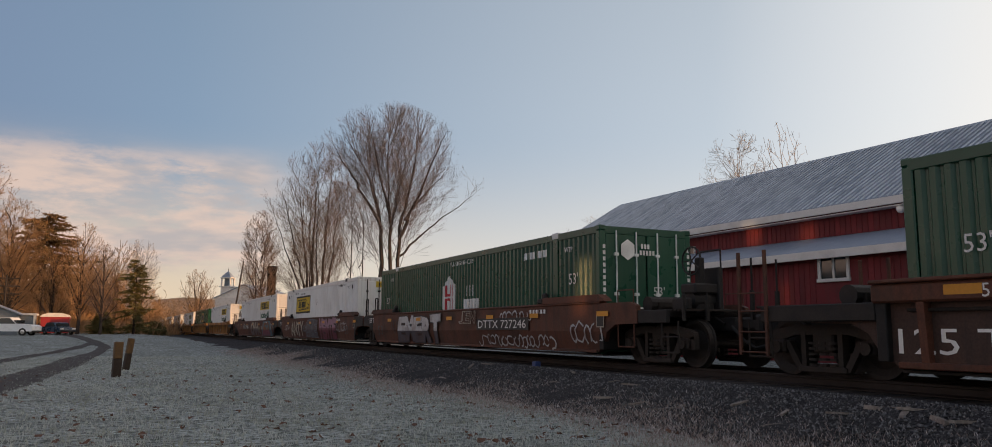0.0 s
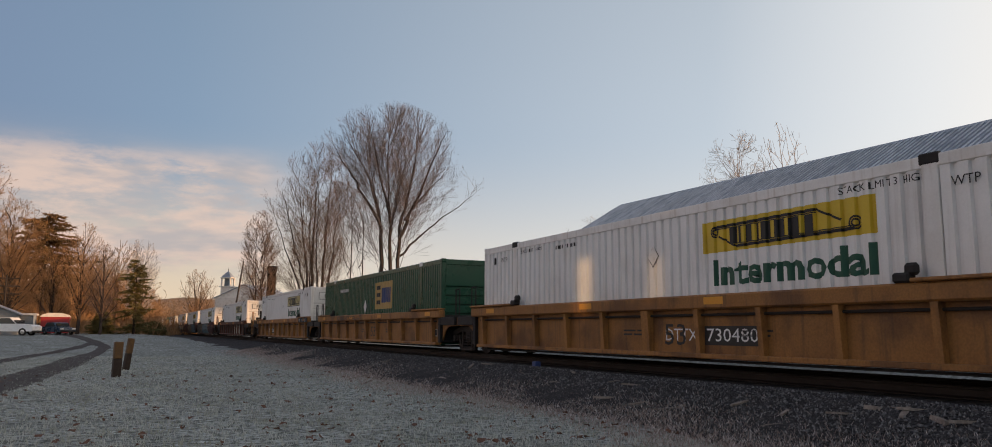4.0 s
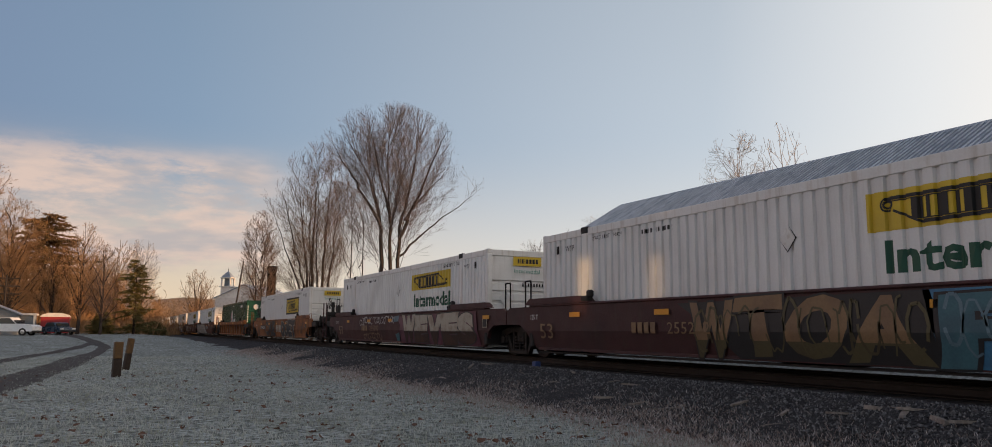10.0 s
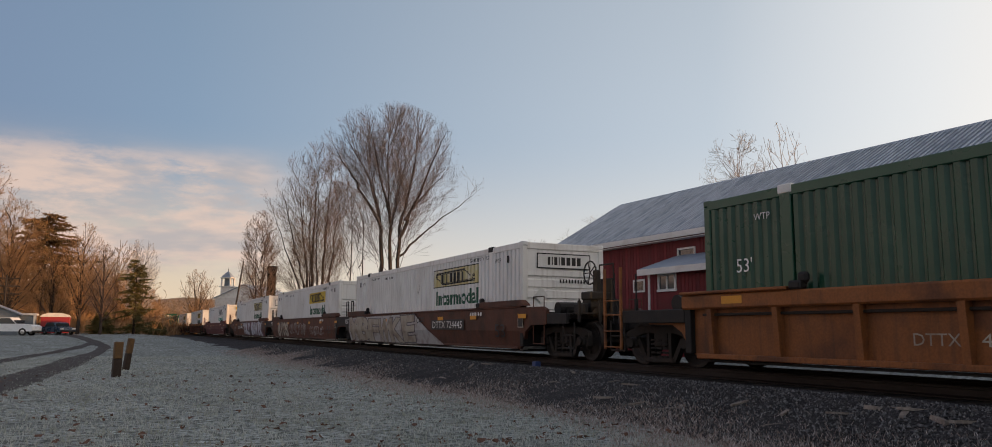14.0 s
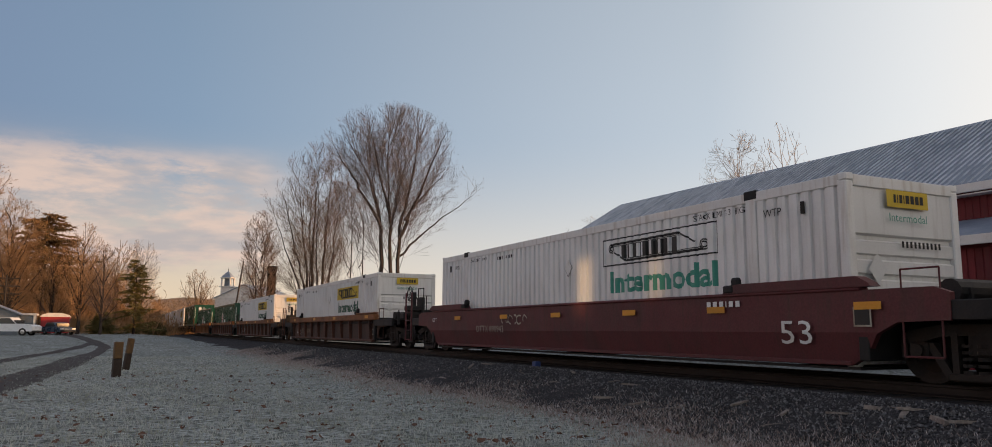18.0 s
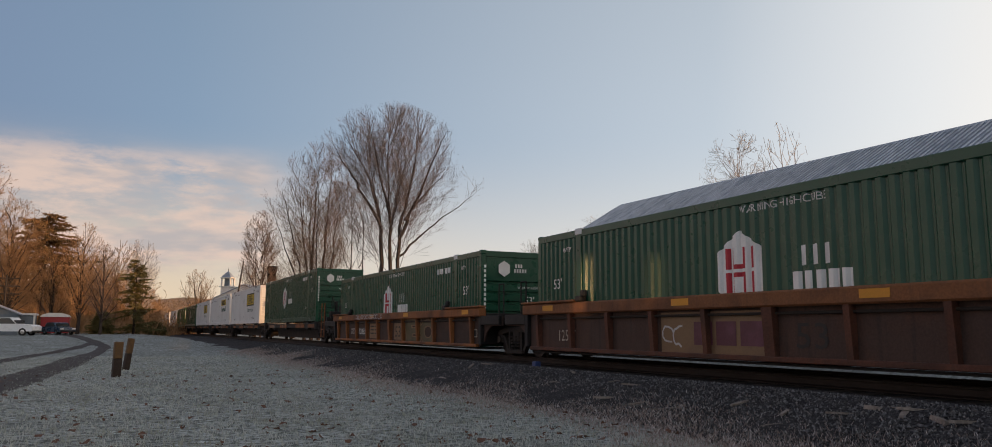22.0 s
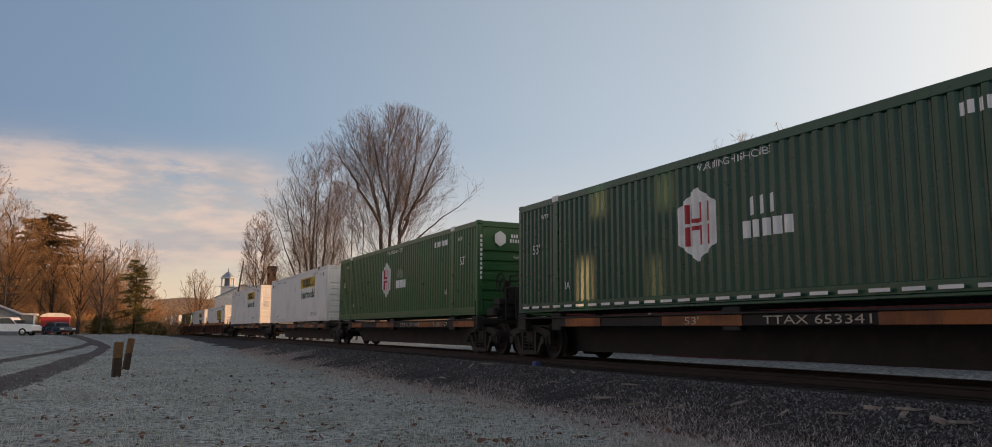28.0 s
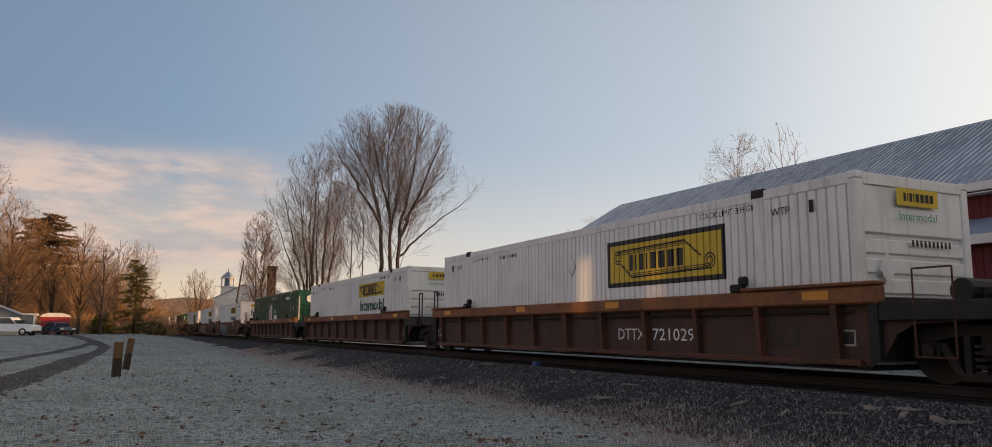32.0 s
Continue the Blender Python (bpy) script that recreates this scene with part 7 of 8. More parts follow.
    for x, y in spots:
        V, F = protos[rng.randrange(6)]
        a, s = rng.uniform(0, 6.28), rng.uniform(0.75, 1.35) * (0.62 if x > 2 else 1.0)
        c, n = math.cos(a) * s, math.sin(a) * s
        Vs.append(np.stack([V[:, 0] * c - V[:, 1] * n + x, V[:, 0] * n + V[:, 1] * c + y, V[:, 2] * s + gz(x, y)], 1)); Fs.append(F + k); k += len(V)
    thing("far_woods", "mass of bare orange-brown trees in low sun", "woods", kind="stuff", me=raw_mesh("far_woods", np.concatenate(Vs), np.concatenate(Fs), "twig_tan"))
    # brush at the foot of the wood
    segs = []
    for _ in range(5200):
        x, y = rng.uniform(-60, 12), rng.uniform(126, 190)
        if rng.random() < 0.4:
            x, y = rng.uniform(6, 60), rng.uniform(170, 240)
        p = Vector((x, y, gz(x, y) - 0.1))
        d = Vector((rng.gauss(0, 0.45), rng.gauss(0, 0.45), 1)).normalized()
        L = rng.uniform(0.8, 3.6)
        segs.append((p, p + d * L, 0.05, 0.025, 3))
        for _k in range(3):
            q = p + d * L * rng.uniform(0.3, 0.9)
            segs.append((q, q + Vector((rng.gauss(0, 0.5), rng.gauss(0, 0.5), 0.7)) * rng.uniform(0.4, 1.3), 0.035, 0.02, 3))
    thing("undergrowth", "dense tan brush below the bare woods", "undergrowth", kind="stuff", me=raw_mesh("undergrowth", *seg_arrays(segs, 3), "twig_tan"))


def build_hills():
    s = Shape()
    n = 60
    V = []
    for i in range(n + 1):
        x = -420 + 1000 * i / n
        h = 13 + 6 * noise.noise((x * 0.006, 1.0, 0)) + 2.0 * noise.noise((x * 0.03, 4.0, 0)) + 7 * smooth01(0, -200, x) - 6 * smooth01(60, 400, x)
        for k, (dy, f) in enumerate(((0, -0.3), (40, 0.55), (90, 0.9), (150, 1.0), (260, 0.9))):
            V.append((x, 330 + dy + 20 * noise.noise((x * 0.01, k, 5)), 4 + h * f + 1.6 * noise.noise((x * 0.12, k * 3.1, 2)) * (k > 0)))
    s.v = V
    s.f = [(i * 5 + k, (i + 1) * 5 + k, (i + 1) * 5 + k + 1, i * 5 + k + 1) for i in range(n) for k in range(4)]
    MAT["hill"] = ground_material("wooded_hillside", ((0.48, 0.31, 0.18), (0.38, 0.25, 0.15), (0.26, 0.18, 0.11), (0.24, 0.16, 0.10)), 0.04, 0.7, 1.2)
    thing("backdrop", "low hills under brown winter woods", "hills", kind="structure", me=s.mesh("backdrop", "hill", True))


# ---------------------------------------------------------------- far buildings and vehicles
def build_church():
    ch = thing("church", "white clapboard church with a square belfry and frosted roof", "church", at=Matrix.Translation((23.4, 200.0, 2.4)) @ pose(0, 0, 0, 0, 0, -34))
    s = Shape().box(-2.4, 11.4, 0.0, 16, -2.2, 6.6, 0.02)
    part("wall", s.mesh("wall", "trim"), ch)
    part("gable_wall", Shape().prism([(-2.4, 6.6), (11.4, 6.6), (4.9, 9.6)], "y", 0.02, 0.2).mesh("gable_wall", "trim"), ch)
    part("roof", slope_sheet(-2.9, 6.45, 4.9, 9.78, -0.35, 16.3, 0.12).mesh("roof", "roof"), ch)
    part("roof", slope_sheet(11.9, 6.45, 4.9, 9.78, -0.35, 16.3, 0.12).mesh("roof", "roof"), ch)
    part("tower", Shape().box(-1.2, 1.2, 0.3, 2.7, 6.0, 9.2, 0.03).mesh("tower", "trim"), ch)
    part("cornice", Shape().box(-1.55, 1.55, -0.05, 3.05, 9.2, 9.42, 0.03).mesh("cornice", "trim"), ch)
    for x in (-1.05, 1.05):
        for y in (0.45, 2.55):
            part("belfry_post", cached("bpost", lambda: Shape().box(-0.18, 0.18, -0.18, 0.18, 0, 1.9, 0.02).mesh("belfry_post", "trim")), ch, (x, y, 9.42))
    part("belfry_core", Shape().box(-0.6, 0.6, 0.9, 2.1, 9.42, 11.3).mesh("belfry_core", "shed"), ch)
    part("belfry_cap", Shape().box(-1.4, 1.4, 0.1, 2.9, 11.3, 11.55, 0.03).mesh("belfry_cap", "trim"), ch)
    part("belfry_roof", Shape().add([(-1.25, 0.25, 11.55), (1.25, 0.25, 11.55), (1.25, 2.75, 11.55), (-1.25, 2.75, 11.55), (0, 1.5, 13.2)], [(0, 1, 4), (1, 2, 4), (2, 3, 4), (3, 0, 4), (3, 2, 1, 0)]).mesh("belfry_roof", "roof"), ch)
    part("finial", Shape().tube((0, 1.5, 13.1), (0, 1.5, 14.0), 0.06, 0.03, 6).mesh("finial", "iron"), ch)
    for x in (2.6, 7.2):
        w = part("window", Shape().box(-0.5, 0.5, -0.06, 0.02, 1.4, 3.4, 0.01).mesh("window", "trim"), ch, (x, 0, 0))
        part("pane", Shape().box(-0.4, 0.4, -0.08, -0.062, 1.5, 3.3).mesh("pane", "glass"), w)
    # dark chimney stack and leaning pole beyond the train
    st = thing("chimney_stack", "dark brick chimney stack between trees", "chimney", me=Shape().box(-0.48, 0.48, -0.48, 0.48, 0, 8.7, 0.04).box(-0.60, 0.60, -0.60, 0.60, 8.62, 8.9, 0.03).mesh("chimney_stack", "soot"), at=(17.36, 101.0, 0.4))
    thing("leaning_pole", "thin leaning wooden pole", "pole", me=Shape().tube((0, 0, 0), (1.15, 0, 9.5), 0.13, 0.08, 8).mesh("leaning_pole", "bark"), at=(12.75, 101.0, 0.35))


def build_left():
    sh = thing("shed", "low grey shed with a shallow frosted roof", "shed", at=Matrix.Translation((-10.3, 102.0, 0.65)))
    part("wall", Shape().box(-7, 0.6, 0, 7, 0, 2.25, 0.02).mesh("wall", "shed"), sh)
    part("gable_wall", Shape().prism([(-7, 2.25), (0.6, 2.25), (-3.2, 3.7)], "y", 0.02, 0.15).mesh("gable_wall", "shed"), sh)
    part("roof", slope_sheet(-7.3, 2.15, -3.2, 3.85, -0.3, 7.3, 0.1).mesh("roof", "roof"), sh)
    part("roof", slope_sheet(0.9, 2.15, -3.2, 3.85, -0.3, 7.3, 0.1).mesh("roof", "roof"), sh)
    part("door", Shape().box(-2.3, -1.2, -0.05, 0.02, 0, 2.0, 0.01).mesh("door", "trim"), sh)
    an = thing("annex", "small grey lean-to with a flat snowy roof", "shed", at=(-9.9, 103.5, 0.65))
    part("wall", Shape().box(0, 1.6, 0, 3, 0, 2.2, 0.02).mesh("wall", "shed"), an)
    part("roof", Shape().box(-0.2, 1.8, -0.2, 3.2, 2.2, 2.42, 0.02).mesh("roof", "trim"), an)
    part("post", Shape().box(1.5, 1.7, -0.1, 0.0, 0, 2.2, 0.01).mesh("post", "trim"), an)
    hut = thing("red_hut", "rounded red wooden hut with a frosted white roof", "hut", at=(-6.5, 108.0, 0.65))
    part("body", Shape().prism([(-1.45, 0.2), (1.45, 0.2), (1.5, 2.1), (-1.5, 2.1)], "y", 0, 3.0).mesh("body", "camper_red"), hut)
    part("roof", Shape().prism([(-1.6, 2.1), (1.6, 2.1), (1.35, 2.38), (0.7, 2.58), (-0.7, 2.58), (-1.35, 2.38)], "y", -0.15, 3.15).mesh("roof", "trim"), hut)
    part("skid", Shape().box(-1.3, -1.1, 0, 3, 0, 0.2).box(1.1, 1.3, 0, 3, 0, 0.2).mesh("skid", "tie"), hut)

    def vehicle(name, label, prof, cabin, width, tone, at, wheels, r, group=""):
        v = thing(name, label, "car" if name == "sedan" else "pickup", at=at)
        part("body", Shape().prism(prof, "x", -width / 2, width / 2).mesh("body", tone), v)
        part("cabin", Shape().prism(cabin, "x", -width / 2 + 0.12, width / 2 - 0.12).mesh("cabin", tone), v)
        ys = [p[0] for p in cabin]
        inner = [(p[0] * 0.93 + sum(ys) / len(ys) * 0.07, p[1] - 0.07 if p[1] > min(q[1] for q in cabin) + 0.05 else p[1] + 0.03) for p in cabin]
        for sx in (-1, 1):
            part("side_window", Shape().prism(inner, "x", sx * (width / 2 - 0.125), sx * (width / 2 - 0.115)).mesh("side_window", "glass"), v)
        part("windscreen", Shape().box(-width / 2 + 0.22, width / 2 - 0.22, min(ys) + 0.02, min(ys) + 0.3, cabin[0][1] + 0.04, cabin[0][1] + 0.4).mesh("windscreen", "glass"), v)
        for sx in (-1, 1):
            for y in wheels:
                w = part("wheel", cached(("tyre", r), lambda: Shape().lathe([(r * 0.55, -0.11), (r * 0.95, -0.11), (r, -0.08), (r, 0.08), (r * 0.95, 0.11), (r * 0.55, 0.11)], 16, "x").mesh("tyre", "rubber")), v, (sx * (width / 2 - 0.1), y, r))
                part("rim", cached(("rim", r), lambda: Shape().lathe([(0.0, 0.09), (r * 0.5, 0.10), (r * 0.58, 0.08)], 12, "x").lathe([(0.0, -0.09), (r * 0.5, -0.10), (r * 0.58, -0.08)], 12, "x").mesh("rim", "tread")), w)
            part("headlight", Shape().box(sx * width * 0.36 - 0.2, sx * width * 0.36 + 0.2, prof[0][0] - 0.02, prof[0][0] + 0.05, 0.62, 0.78, 0.02).mesh("headlight", "lamp_glass"), v)
        part("bumper", Shape().box(-width / 2 + 0.03, width / 2 - 0.03, prof[0][0] - 0.06, prof[0][0] + 0.06, 0.34, 0.54, 0.03).mesh("bumper", "black"), v)
        return v
    truck = [(-2.8, 0.45), (2.75, 0.45), (2.75, 1.2), (-1.0, 1.22), (-2.55, 1.12), (-2.8, 0.95)]
    cab = [(-1.15, 1.2), (1.05, 1.2), (0.95, 1.85), (-0.45, 1.88)]
    vehicle("pickup_truck", "white pickup truck parked beside the shed", truck, cab, 1.95, "car_white", Matrix.Translation((-9.9, 96.0, 0.62)) @ pose(0, 0, 0, 0, 0, 68), (-1.85, 1.75), 0.40)
    sed = [(-2.3, 0.35), (2.3, 0.35), (2.35, 0.85), (1.9, 0.95), (-1.0, 0.95), (-2.2, 0.80)]
    scab = [(-1.1, 0.93), (1.75, 0.93), (1.15, 1.42), (-0.35, 1.43)]
    vehicle("sedan", "blue-grey sedan parked facing the drive", sed, scab, 1.8, "car_blue", Matrix.Translation((-5.85, 104.0, 0.65)) @ pose(0, 0, 0, 0, 0, 28), (-1.4, 1.4), 0.33)
    for x, y, h in ((-12.26, 112.0, 7.2), (-8.0, 125.0, 7.6)):
        p = thing("utility_pole", "dark wooden utility pole with crossarms", "utility pole", "poles by the drive", at=(x, y, 0.65))
        part("shaft", Shape().tube((0, 0, 0), (0, 0, h), 0.15, 0.10, 10).mesh("shaft", "tie"), p)
        if x < -10:
            for k in range(3):
                part("crossarm", Shape().box(-1.5, 1.5, -0.09, 0.09, h - 0.5 - 0.95 * k, h - 0.34 - 0.95 * k, 0.02).mesh("crossarm", "tie"), p)


# ---------------------------------------------------------------- lawn furniture and litter
def build_posts():
    def post(name_at, tilt, h, w, label):
        p = thing("marker_post", label, "post", "posts by the drive", at=name_at @ pose(0, 0, 0, *tilt))
        part("lower_post", Shape().prism([(-w, -w), (w, -w), (w, w), (-w, w)], "z", -0.15, h * 0.52).mesh("lower_post", "post_wood"), p)
        part("upper_post", Shape().box(-w - 0.004, w + 0.004, -w - 0.004, w + 0.004, h * 0.52, h, 0.02).mesh("upper_post", "post_paint"), p, None, "ochre upper half")
    post(Matrix.Translation((0.12, 25.7, 0)), (0, 1, 12), 1.02, 0.11, "squat timber post with an ochre upper half")
    post(Matrix.Translation((0.42, 30.0, 0)), (3, 6, 20), 1.08, 0.09, "leaning timber post with an ochre upper half")


def build_drive():
    def strip(name, label, left, right):
        V, n = [], len(left)
        L, R = [], []
        for a, b in zip(left, left[1:]):
            for k in range(8):
                L.append((a[0] + (b[0] - a[0]) * k / 8, a[1] + (b[1] - a[1]) * k / 8))
        for a, b in zip(right, right[1:]):
            for k in range(8):
                R.append((a[0] + (b[0] - a[0]) * k / 8, a[1] + (b[1] - a[1]) * k / 8))
        cols = 7
        for i, (a, b) in enumerate(zip(L, R)):
            for j in range(cols):
                u = j / (cols - 1)
                e = 0.16 * noise.noise((i * 0.9, j * 5.0, len(L))) if j in (0, cols - 1) else 0
                x, y = a[0] + (b[0] - a[0]) * u + e, a[1] + (b[1] - a[1]) * u
                V.append((x, y, ground_z(x, y) + 0.05 * noise.noise((x * 0.35, y * 0.2, 0)) + 0.022 * noise.noise((x * 1.7, y * 1.7, 3)) + (0.012 if j in (0, cols - 1) else 0.03)))
        s = Shape(); s.v = V
        s.f = [(i * cols + j, i * cols + j + 1, (i + 1) * cols + j + 1, (i + 1) * cols + j) for i in range(len(L) - 1) for j in range(cols - 1)]
        thing(name, label, "driveway", kind="structure", me=s.mesh(name, "drive", True))
    strip("driveway", "dark gravel drive curving over the frosted lawn",
          [(-5.6, 5), (-3.9, 18), (-2.95, 27), (-2.5, 31.5), (-1.95, 39.5), (-1.0, 48), (-0.85, 55), (-1.75, 66), (-3.2, 80), (-5.2, 96), (-8.5, 116)],
          [(-3.0, 5), (-2.25, 17), (-1.8, 23), (-1.4, 29), (-0.95, 35), (-0.45, 46), (-0.1, 55), (-0.85, 67), (-2.0, 79), (-3.4, 95), (-5.5, 116)])
    strip("cart_track", "narrow worn wheel track in the frosted lawn",
          [(-6.8, 22), (-5.2, 33), (-4.32, 39.6), (-3.0, 48), (-1.95, 59.5), (-1.7, 66)],
          [(-6.2, 20), (-4.7, 31), (-3.93, 36.2), (-2.76, 44.7), (-1.65, 53.5), (-1.2, 62)])


def scatter(name, label, category, spots, make, mat):
    Vs, Fs, k = [], [], 0
    for sp in spots:
        V, F = make(*sp)
        Vs.append(V); Fs.append(F + k); k += len(V)
    return thing(name, label, category, kind="stuff", me=raw_mesh(name, np.concatenate(Vs), np.concatenate(Fs), mat))


def build_litter():
    rng = np.random.default_rng(5)
    # loose ballast stones on the bank nearest the lawn
    n = 44000
    y = 4 + 46 * rng.random(n) ** 1.5
    u = rng.random(n)
    dx = -1.6 - 2.35 * u ** 1.25
    V0 = np.array([blob(rng) for _ in range(40)])
    pick = rng.integers(0, 40, n)
    size = rng.uniform(0.010, 0.028, n)
    z = np.interp(-dx, [1.75, 2.1, 2.7, 3.3, 3.9, 4.5], [0.515, 0.44, 0.30, 0.16, 0.06, -0.02]) + 0.005
    z = np.maximum(z, 0.02)
    V = V0[pick] * size[:, None, None] + np.stack([TRACK_X + dx, y, z], 1)[:, None, :]
    F = (np.arange(n)[:, None, None] * 6 + OCTA[None]).reshape(-1, 3)
    thing("ballast_stones", "loose grey ballast stones on the bank", "gravel", kind="stuff", me=raw_mesh("ballast_stones", V.reshape(-1, 3), F, "stone"))
    # frosted blades over the nearer lawn
    n = 70000
    y = 7.5 + 34 * rng.random(n) ** 1.9
    x = -0.35 * y - 1 + rng.random(n) * (0.35 * y + 8.3)
    keep = x < 7.6 - 0.9 * rng.random(n)
    x, y = x[keep], y[keep]; n = len(x)
    zz = np.array([ground_z(a, b) + 0.05 * noise.noise((a * 0.35, b * 0.2, 0)) + 0.022 * noise.noise((a * 1.7, b * 1.7, 3)) for a, b in zip(x, y)])
    a = rng.random(n) * 6.283
    h = rng.uniform(0.02, 0.065, n); w = rng.uniform(0.004, 0.008, n) * (1 + y / 25)
    l = rng.uniform(-0.03, 0.03, (n, 2))
    V = np.empty((n, 3, 3))
    V[:, 0] = np.stack([x - np.cos(a) * w, y - np.sin(a) * w, zz - 0.005], 1)
    V[:, 1] = np.stack([x + np.cos(a) * w, y + np.sin(a) * w, zz - 0.005], 1)
    V[:, 2] = np.stack([x + l[:, 0], y + l[:, 1], zz + h], 1)
    thing("grass_blades", "short frosted grass blades", "grass", kind="stuff", me=raw_mesh("grass_blades", V.reshape(-1, 3), np.arange(n * 3).reshape(n, 3), "blade"))
    # dead grass along the ragged edge of the bank
    n = 40000
    y = 5 + 45 * rng.random(n) ** 1.6
    x = TRACK_X - 4.1 + rng.normal(0, 0.62, n) + np.array([0.9 * noise.noise((b * 0.25, 0.2, 7.0)) for b in y])
    zz = np.array([ground_z(a, b) for a, b in zip(x, y)]) + np.interp(TRACK_X - x, [1.75, 2.1, 2.7, 3.3, 3.9, 4.5], [0.515, 0.44, 0.30, 0.16, 0.06, 0.0])
    a = rng.random(n) * 6.283
    h = rng.uniform(0.02, 0.07, n); w = rng.uniform(0.003, 0.007, n) * (1 + y / 30)
    l = rng.uniform(-0.06, 0.06, (n, 2))
    V = np.empty((n, 3, 3))
    V[:, 0] = np.stack([x - np.cos(a) * w, y - np.sin(a) * w, zz - 0.01], 1)
    V[:, 1] = np.stack([x + np.cos(a) * w, y + np.sin(a) * w, zz - 0.01], 1)
    V[:, 2] = np.stack([x + l[:, 0], y + l[:, 1], zz + h], 1)
    thing("dead_grass", "tan dead grass on the edge of the ballast", "grass", kind="stuff", me=raw_mesh("dead_grass", V.reshape(-1, 3), np.arange(n * 3).reshape(n, 3), "dead_grass"))
    # fallen leaves
    n = 480
    y = 8.5 + 22 * rng.random(n) ** 1.6
    x = -0.3 * y + rng.random(n) * (0.3 * y + 6.8)
    Vs, Fs = [], []
    for i in range(n):
        s = rng.uniform(0.02, 0.065)
        P = [(math.cos(k) * s * rng.uniform(0.6, 1.2), math.sin(k) * s * rng.uniform(0.5, 1.0), 0.02 + rng.uniform(0, 0.055)) for k in np.linspace(0, 5.4, 7)]
        g = ground_z(x[i], y[i]) + 0.03
        Vs += [(x[i] + p[0], y[i] + p[1], g + p[2]) for p in P]
        Fs.append(tuple(range(7 * i, 7 * i + 7)))
    me = bpy.data.meshes.new("fallen_leaves"); me.from_pydata(Vs, [], Fs); me.materials.append(MAT["leaf"])
    thing("fallen_leaves", "curled brown fallen leaves on the lawn", "leaves", kind="stuff", me=me)
    # broken timber and sticks along the foot of the bank
    r = random.Random(6)
    for i in range(22):
        yy = r.uniform(5.2, 17.5) if i > 5 else r.uniform(18, 30)
        xx = TRACK_X - r.uniform(2.0, 4.3)
        L, w = r.uniform(0.2, 0.6), r.uniform(0.006, 0.016)
        zz = max(0.05, float(np.interp(TRACK_X - xx, [1.75, 2.1, 2.7, 3.3, 3.9, 4.5], [0.515, 0.44, 0.30, 0.16, 0.06, 0.02]))) + w * 0.8
        P = [(-L / 2, 0, 0)]
        for k in range(3):
            P.append((P[-1][0] + L / 3, P[-1][1] + r.uniform(-0.05, 0.05), r.uniform(-0.01, 0.03)))
        s = Shape()
        for p, q in zip(P, P[1:]):
            s.tube(p, q, w, w * r.uniform(0.6, 1.0), 5)
        thing("broken_stick", "splintered grey piece of wood on the ballast", "wood scrap", "scraps by the track", me=s.mesh("stick", "wood"), at=Matrix.Translation((xx, yy, zz)) @ pose(0, 0, 0, 0, r.uniform(-12, 12), r.uniform(0, 180)))
    scraps = ((8.64, 6.12, 0.37, 0.30, 0.045, 60, 10), (8.79, 6.67, 0.40, 0.40, 0.035, 20, 22), (8.82, 7.15, 0.41, 0.22, 0.045, 100, 5), (8.95, 6.61, 0.44, 0.50, 0.028, 150, 8), (8.55, 7.31, 0.35, 0.62, 0.022, 165, 6),
              (7.89, 11.82, 0.22, 0.55, 0.030, 170, 3), (7.87, 10.87, 0.21, 0.45, 0.022, 10, 4), (8.27, 8.1, 0.30, 0.40, 0.024, 30, 6), (8.8, 19.77, 0.43, 0.75, 0.026, 55, 10), (9.08, 19.36, 0.49, 0.4, 0.03, 120, 4),
              (8.72, 12.22, 0.40, 0.42, 0.024, 140, 7), (7.64, 18.94, 0.17, 0.45, 0.03, 85, 3), (8.67, 5.79, 0.39, 0.55, 0.030, 172, 5), (8.43, 9.12, 0.34, 0.5, 0.022, 15, 8), (9.1, 14.98, 0.49, 0.3, 0.03, 70, 5))
    for xx, yy, zz, L, w, a, tip in scraps:
        P = [(-L / 2, -w), (L * 0.38, -w * 1.1), (L / 2, -w * 0.2), (L * 0.42, w), (-L * 0.3, w * 0.8), (-L * 0.52, w * 0.3)]
        thing("timber_scrap", "splintered pale piece of broken tie on the ballast", "wood scrap", "scraps by the track", me=Shape().prism(P, "z", -w * 0.6, w * 0.6).mesh("timber_scrap", "wood_pale"), at=Matrix.Translation((xx, yy, zz + w * 0.7)) @ pose(0, 0, 0, tip, -tip * 0.6, a))
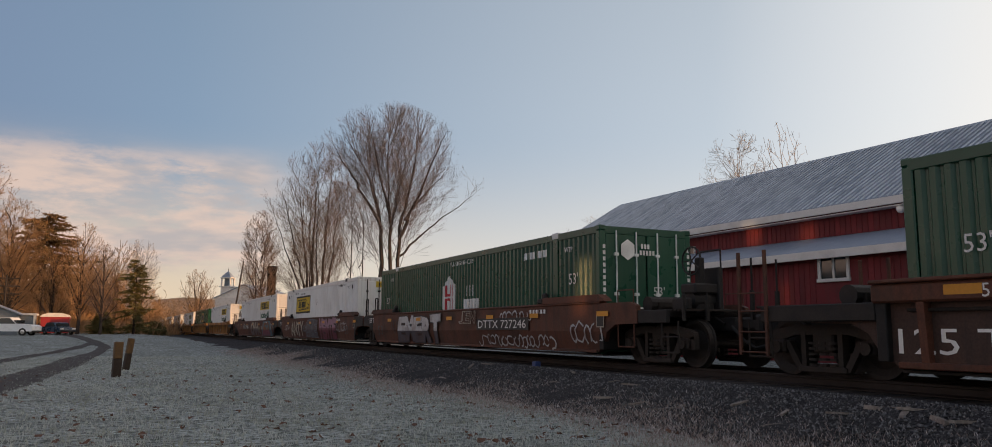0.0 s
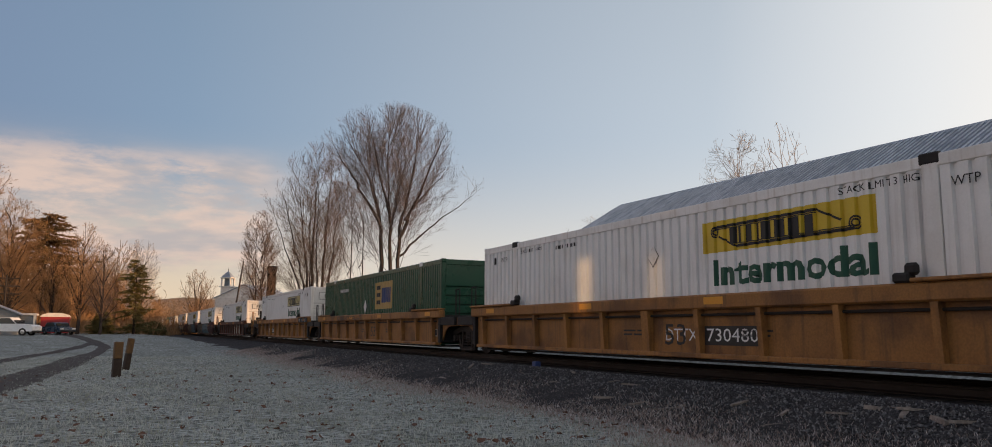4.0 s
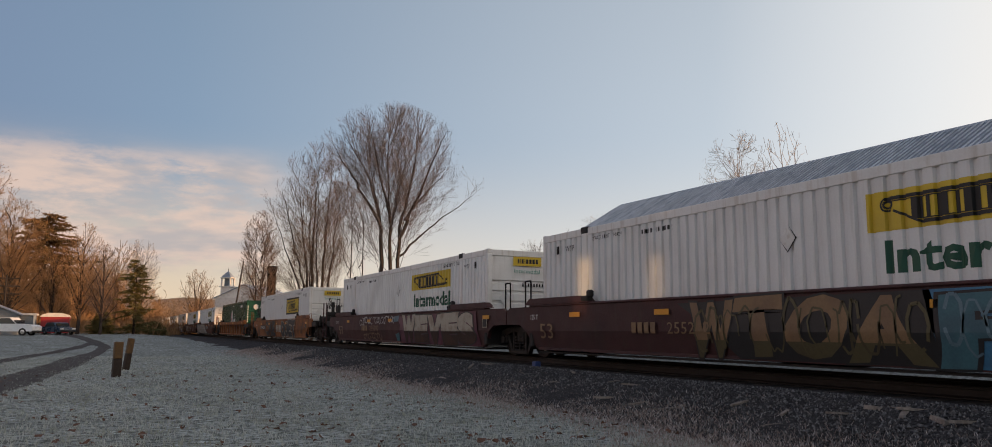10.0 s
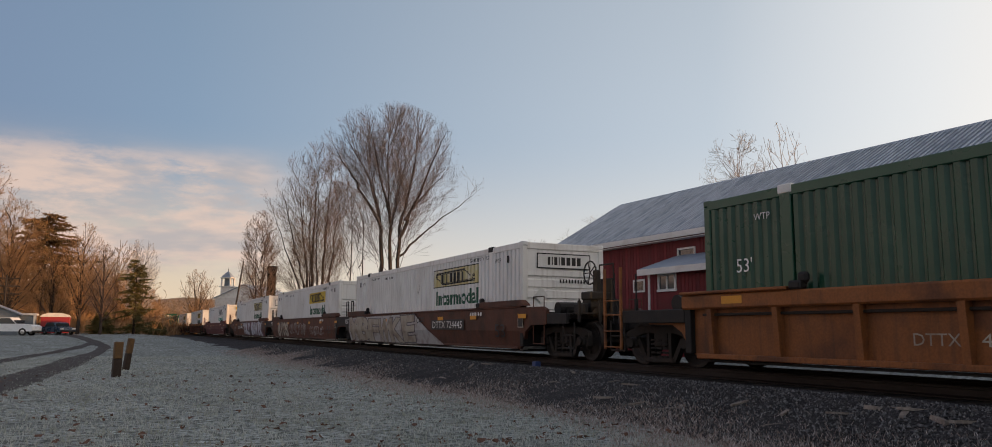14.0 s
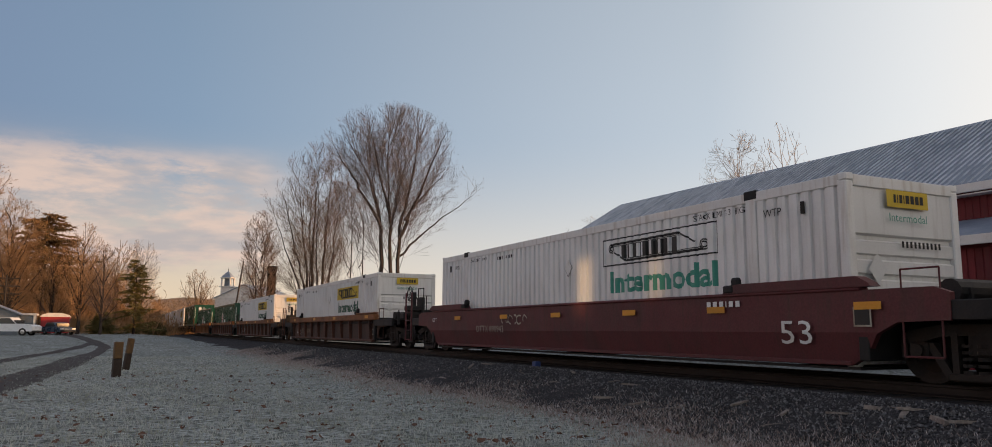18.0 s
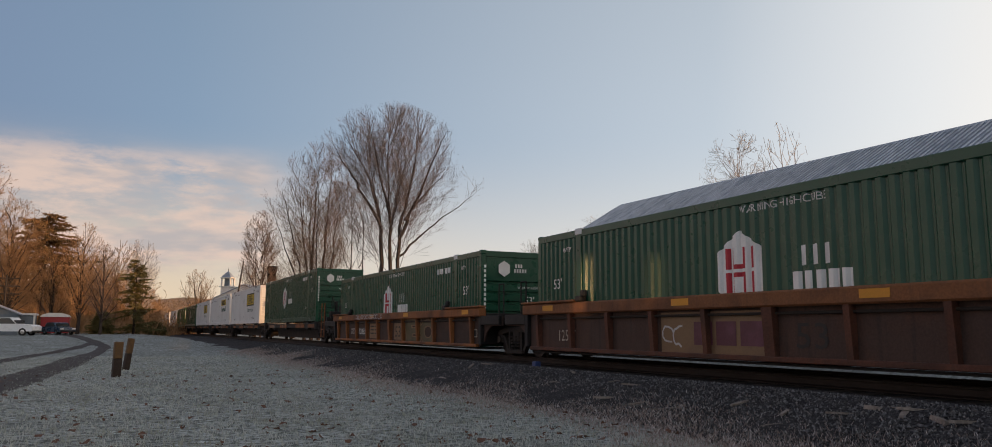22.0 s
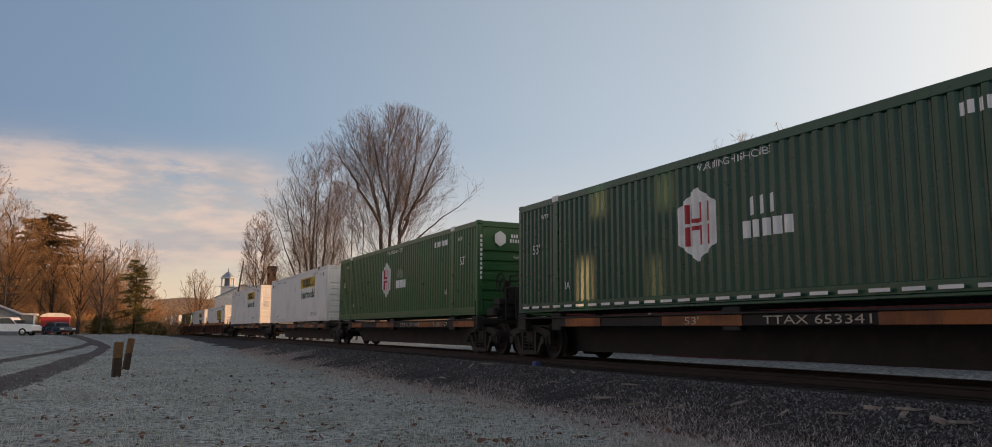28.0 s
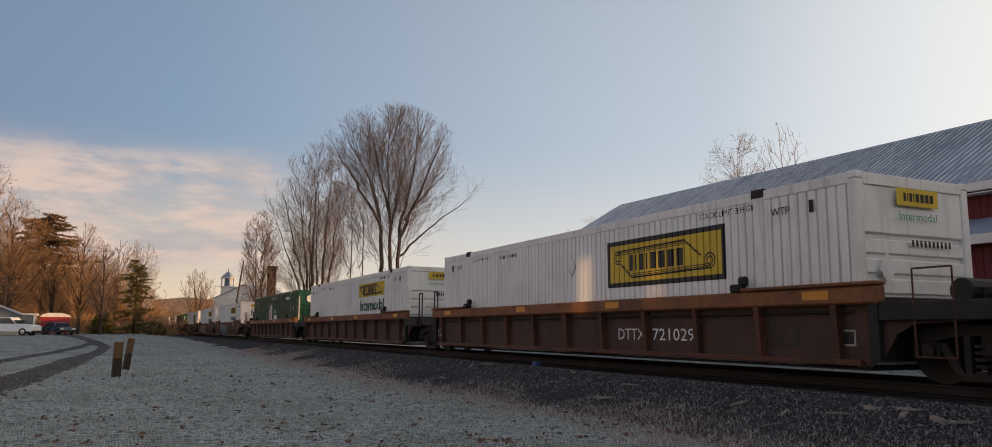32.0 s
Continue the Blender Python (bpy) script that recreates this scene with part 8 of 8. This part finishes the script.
    thing("blue_marker", "small faded blue plastic box beside the rail", "marker", me=Shape().box(-0.08, 0.08, -0.10, 0.10, 0, 0.14, 0.02).mesh("blue_marker", "sign_blue"), at=(TRACK_X - 1.55, 17.3, 0.51))


def build_ties():
    bed = bpy.data.objects["ballast_bed"]
    me = Shape().box(-1.3, 1.3, -0.115, 0.115, -0.14, 0.0, 0.012).mesh("tie", "tie")
    r = random.Random(8)
    for i in range(230):
        part("tie", me, bed, Matrix.Translation((TRACK_X + r.uniform(-0.04, 0.04), -6 + i * 0.52, RAIL_Z - 0.172 + r.uniform(-0.006, 0.0))) @ pose(0, 0, 0, 0, 0, r.uniform(-0.8, 0.8)))


def build_house():
    """An unseen house across the yard, added to stand behind the glint lamps."""
    s = Shape()
    x0, x1 = HOUSE_X - 0.2, HOUSE_X
    cuts = [(-1.6, -0.8), (0.8, 1.6)]
    y = -7.0
    for a, b in cuts:
        s.box(x0, x1, y, a, 0, 5.6).box(x0, x1, a, b, 0, 1.6).box(x0, x1, a, b, 4.1, 5.6)
        y = b
    s.box(x0, x1, y, 7.0, 0, 5.6)
    s.box(HOUSE_X - 8, x0, -7.0, -6.8, 0, 5.6).box(HOUSE_X - 8, x0, 6.8, 7.0, 0, 5.6).box(HOUSE_X - 8.2, HOUSE_X - 8, -7, 7, 0, 5.6)
    h = thing("wall_west", "plain white house wall, unseen, added behind the glint lamps", "wall", kind="structure", me=s.mesh("wall_west", "trim"))
    for a, b in cuts:
        w = part("window_1", Shape().box(x0, x0 + 0.02, a, b, 1.6, 4.1).mesh("window_1", "glass"), h)
        part("sash_bar", Shape().box(x0 + 0.02, x0 + 0.06, a, b, 2.85, 2.92).mesh("sash_bar", "trim"), h)
    part("roof", slope_sheet(HOUSE_X + 0.4, 5.5, HOUSE_X - 4, 8.2, -7.4, 7.4, 0.12).mesh("roof", "roof"), h)
    part("roof", slope_sheet(HOUSE_X - 8.6, 5.5, HOUSE_X - 4, 8.2, -7.4, 7.4, 0.12).mesh("roof", "roof"), h)


build_house()
build_ground()
build_ballast()
build_rails()
build_hills()
build_barn()
build_train()
build_church()
build_left()
build_posts()
build_drive()
build_trees()
build_litter()
build_ties()
motions()
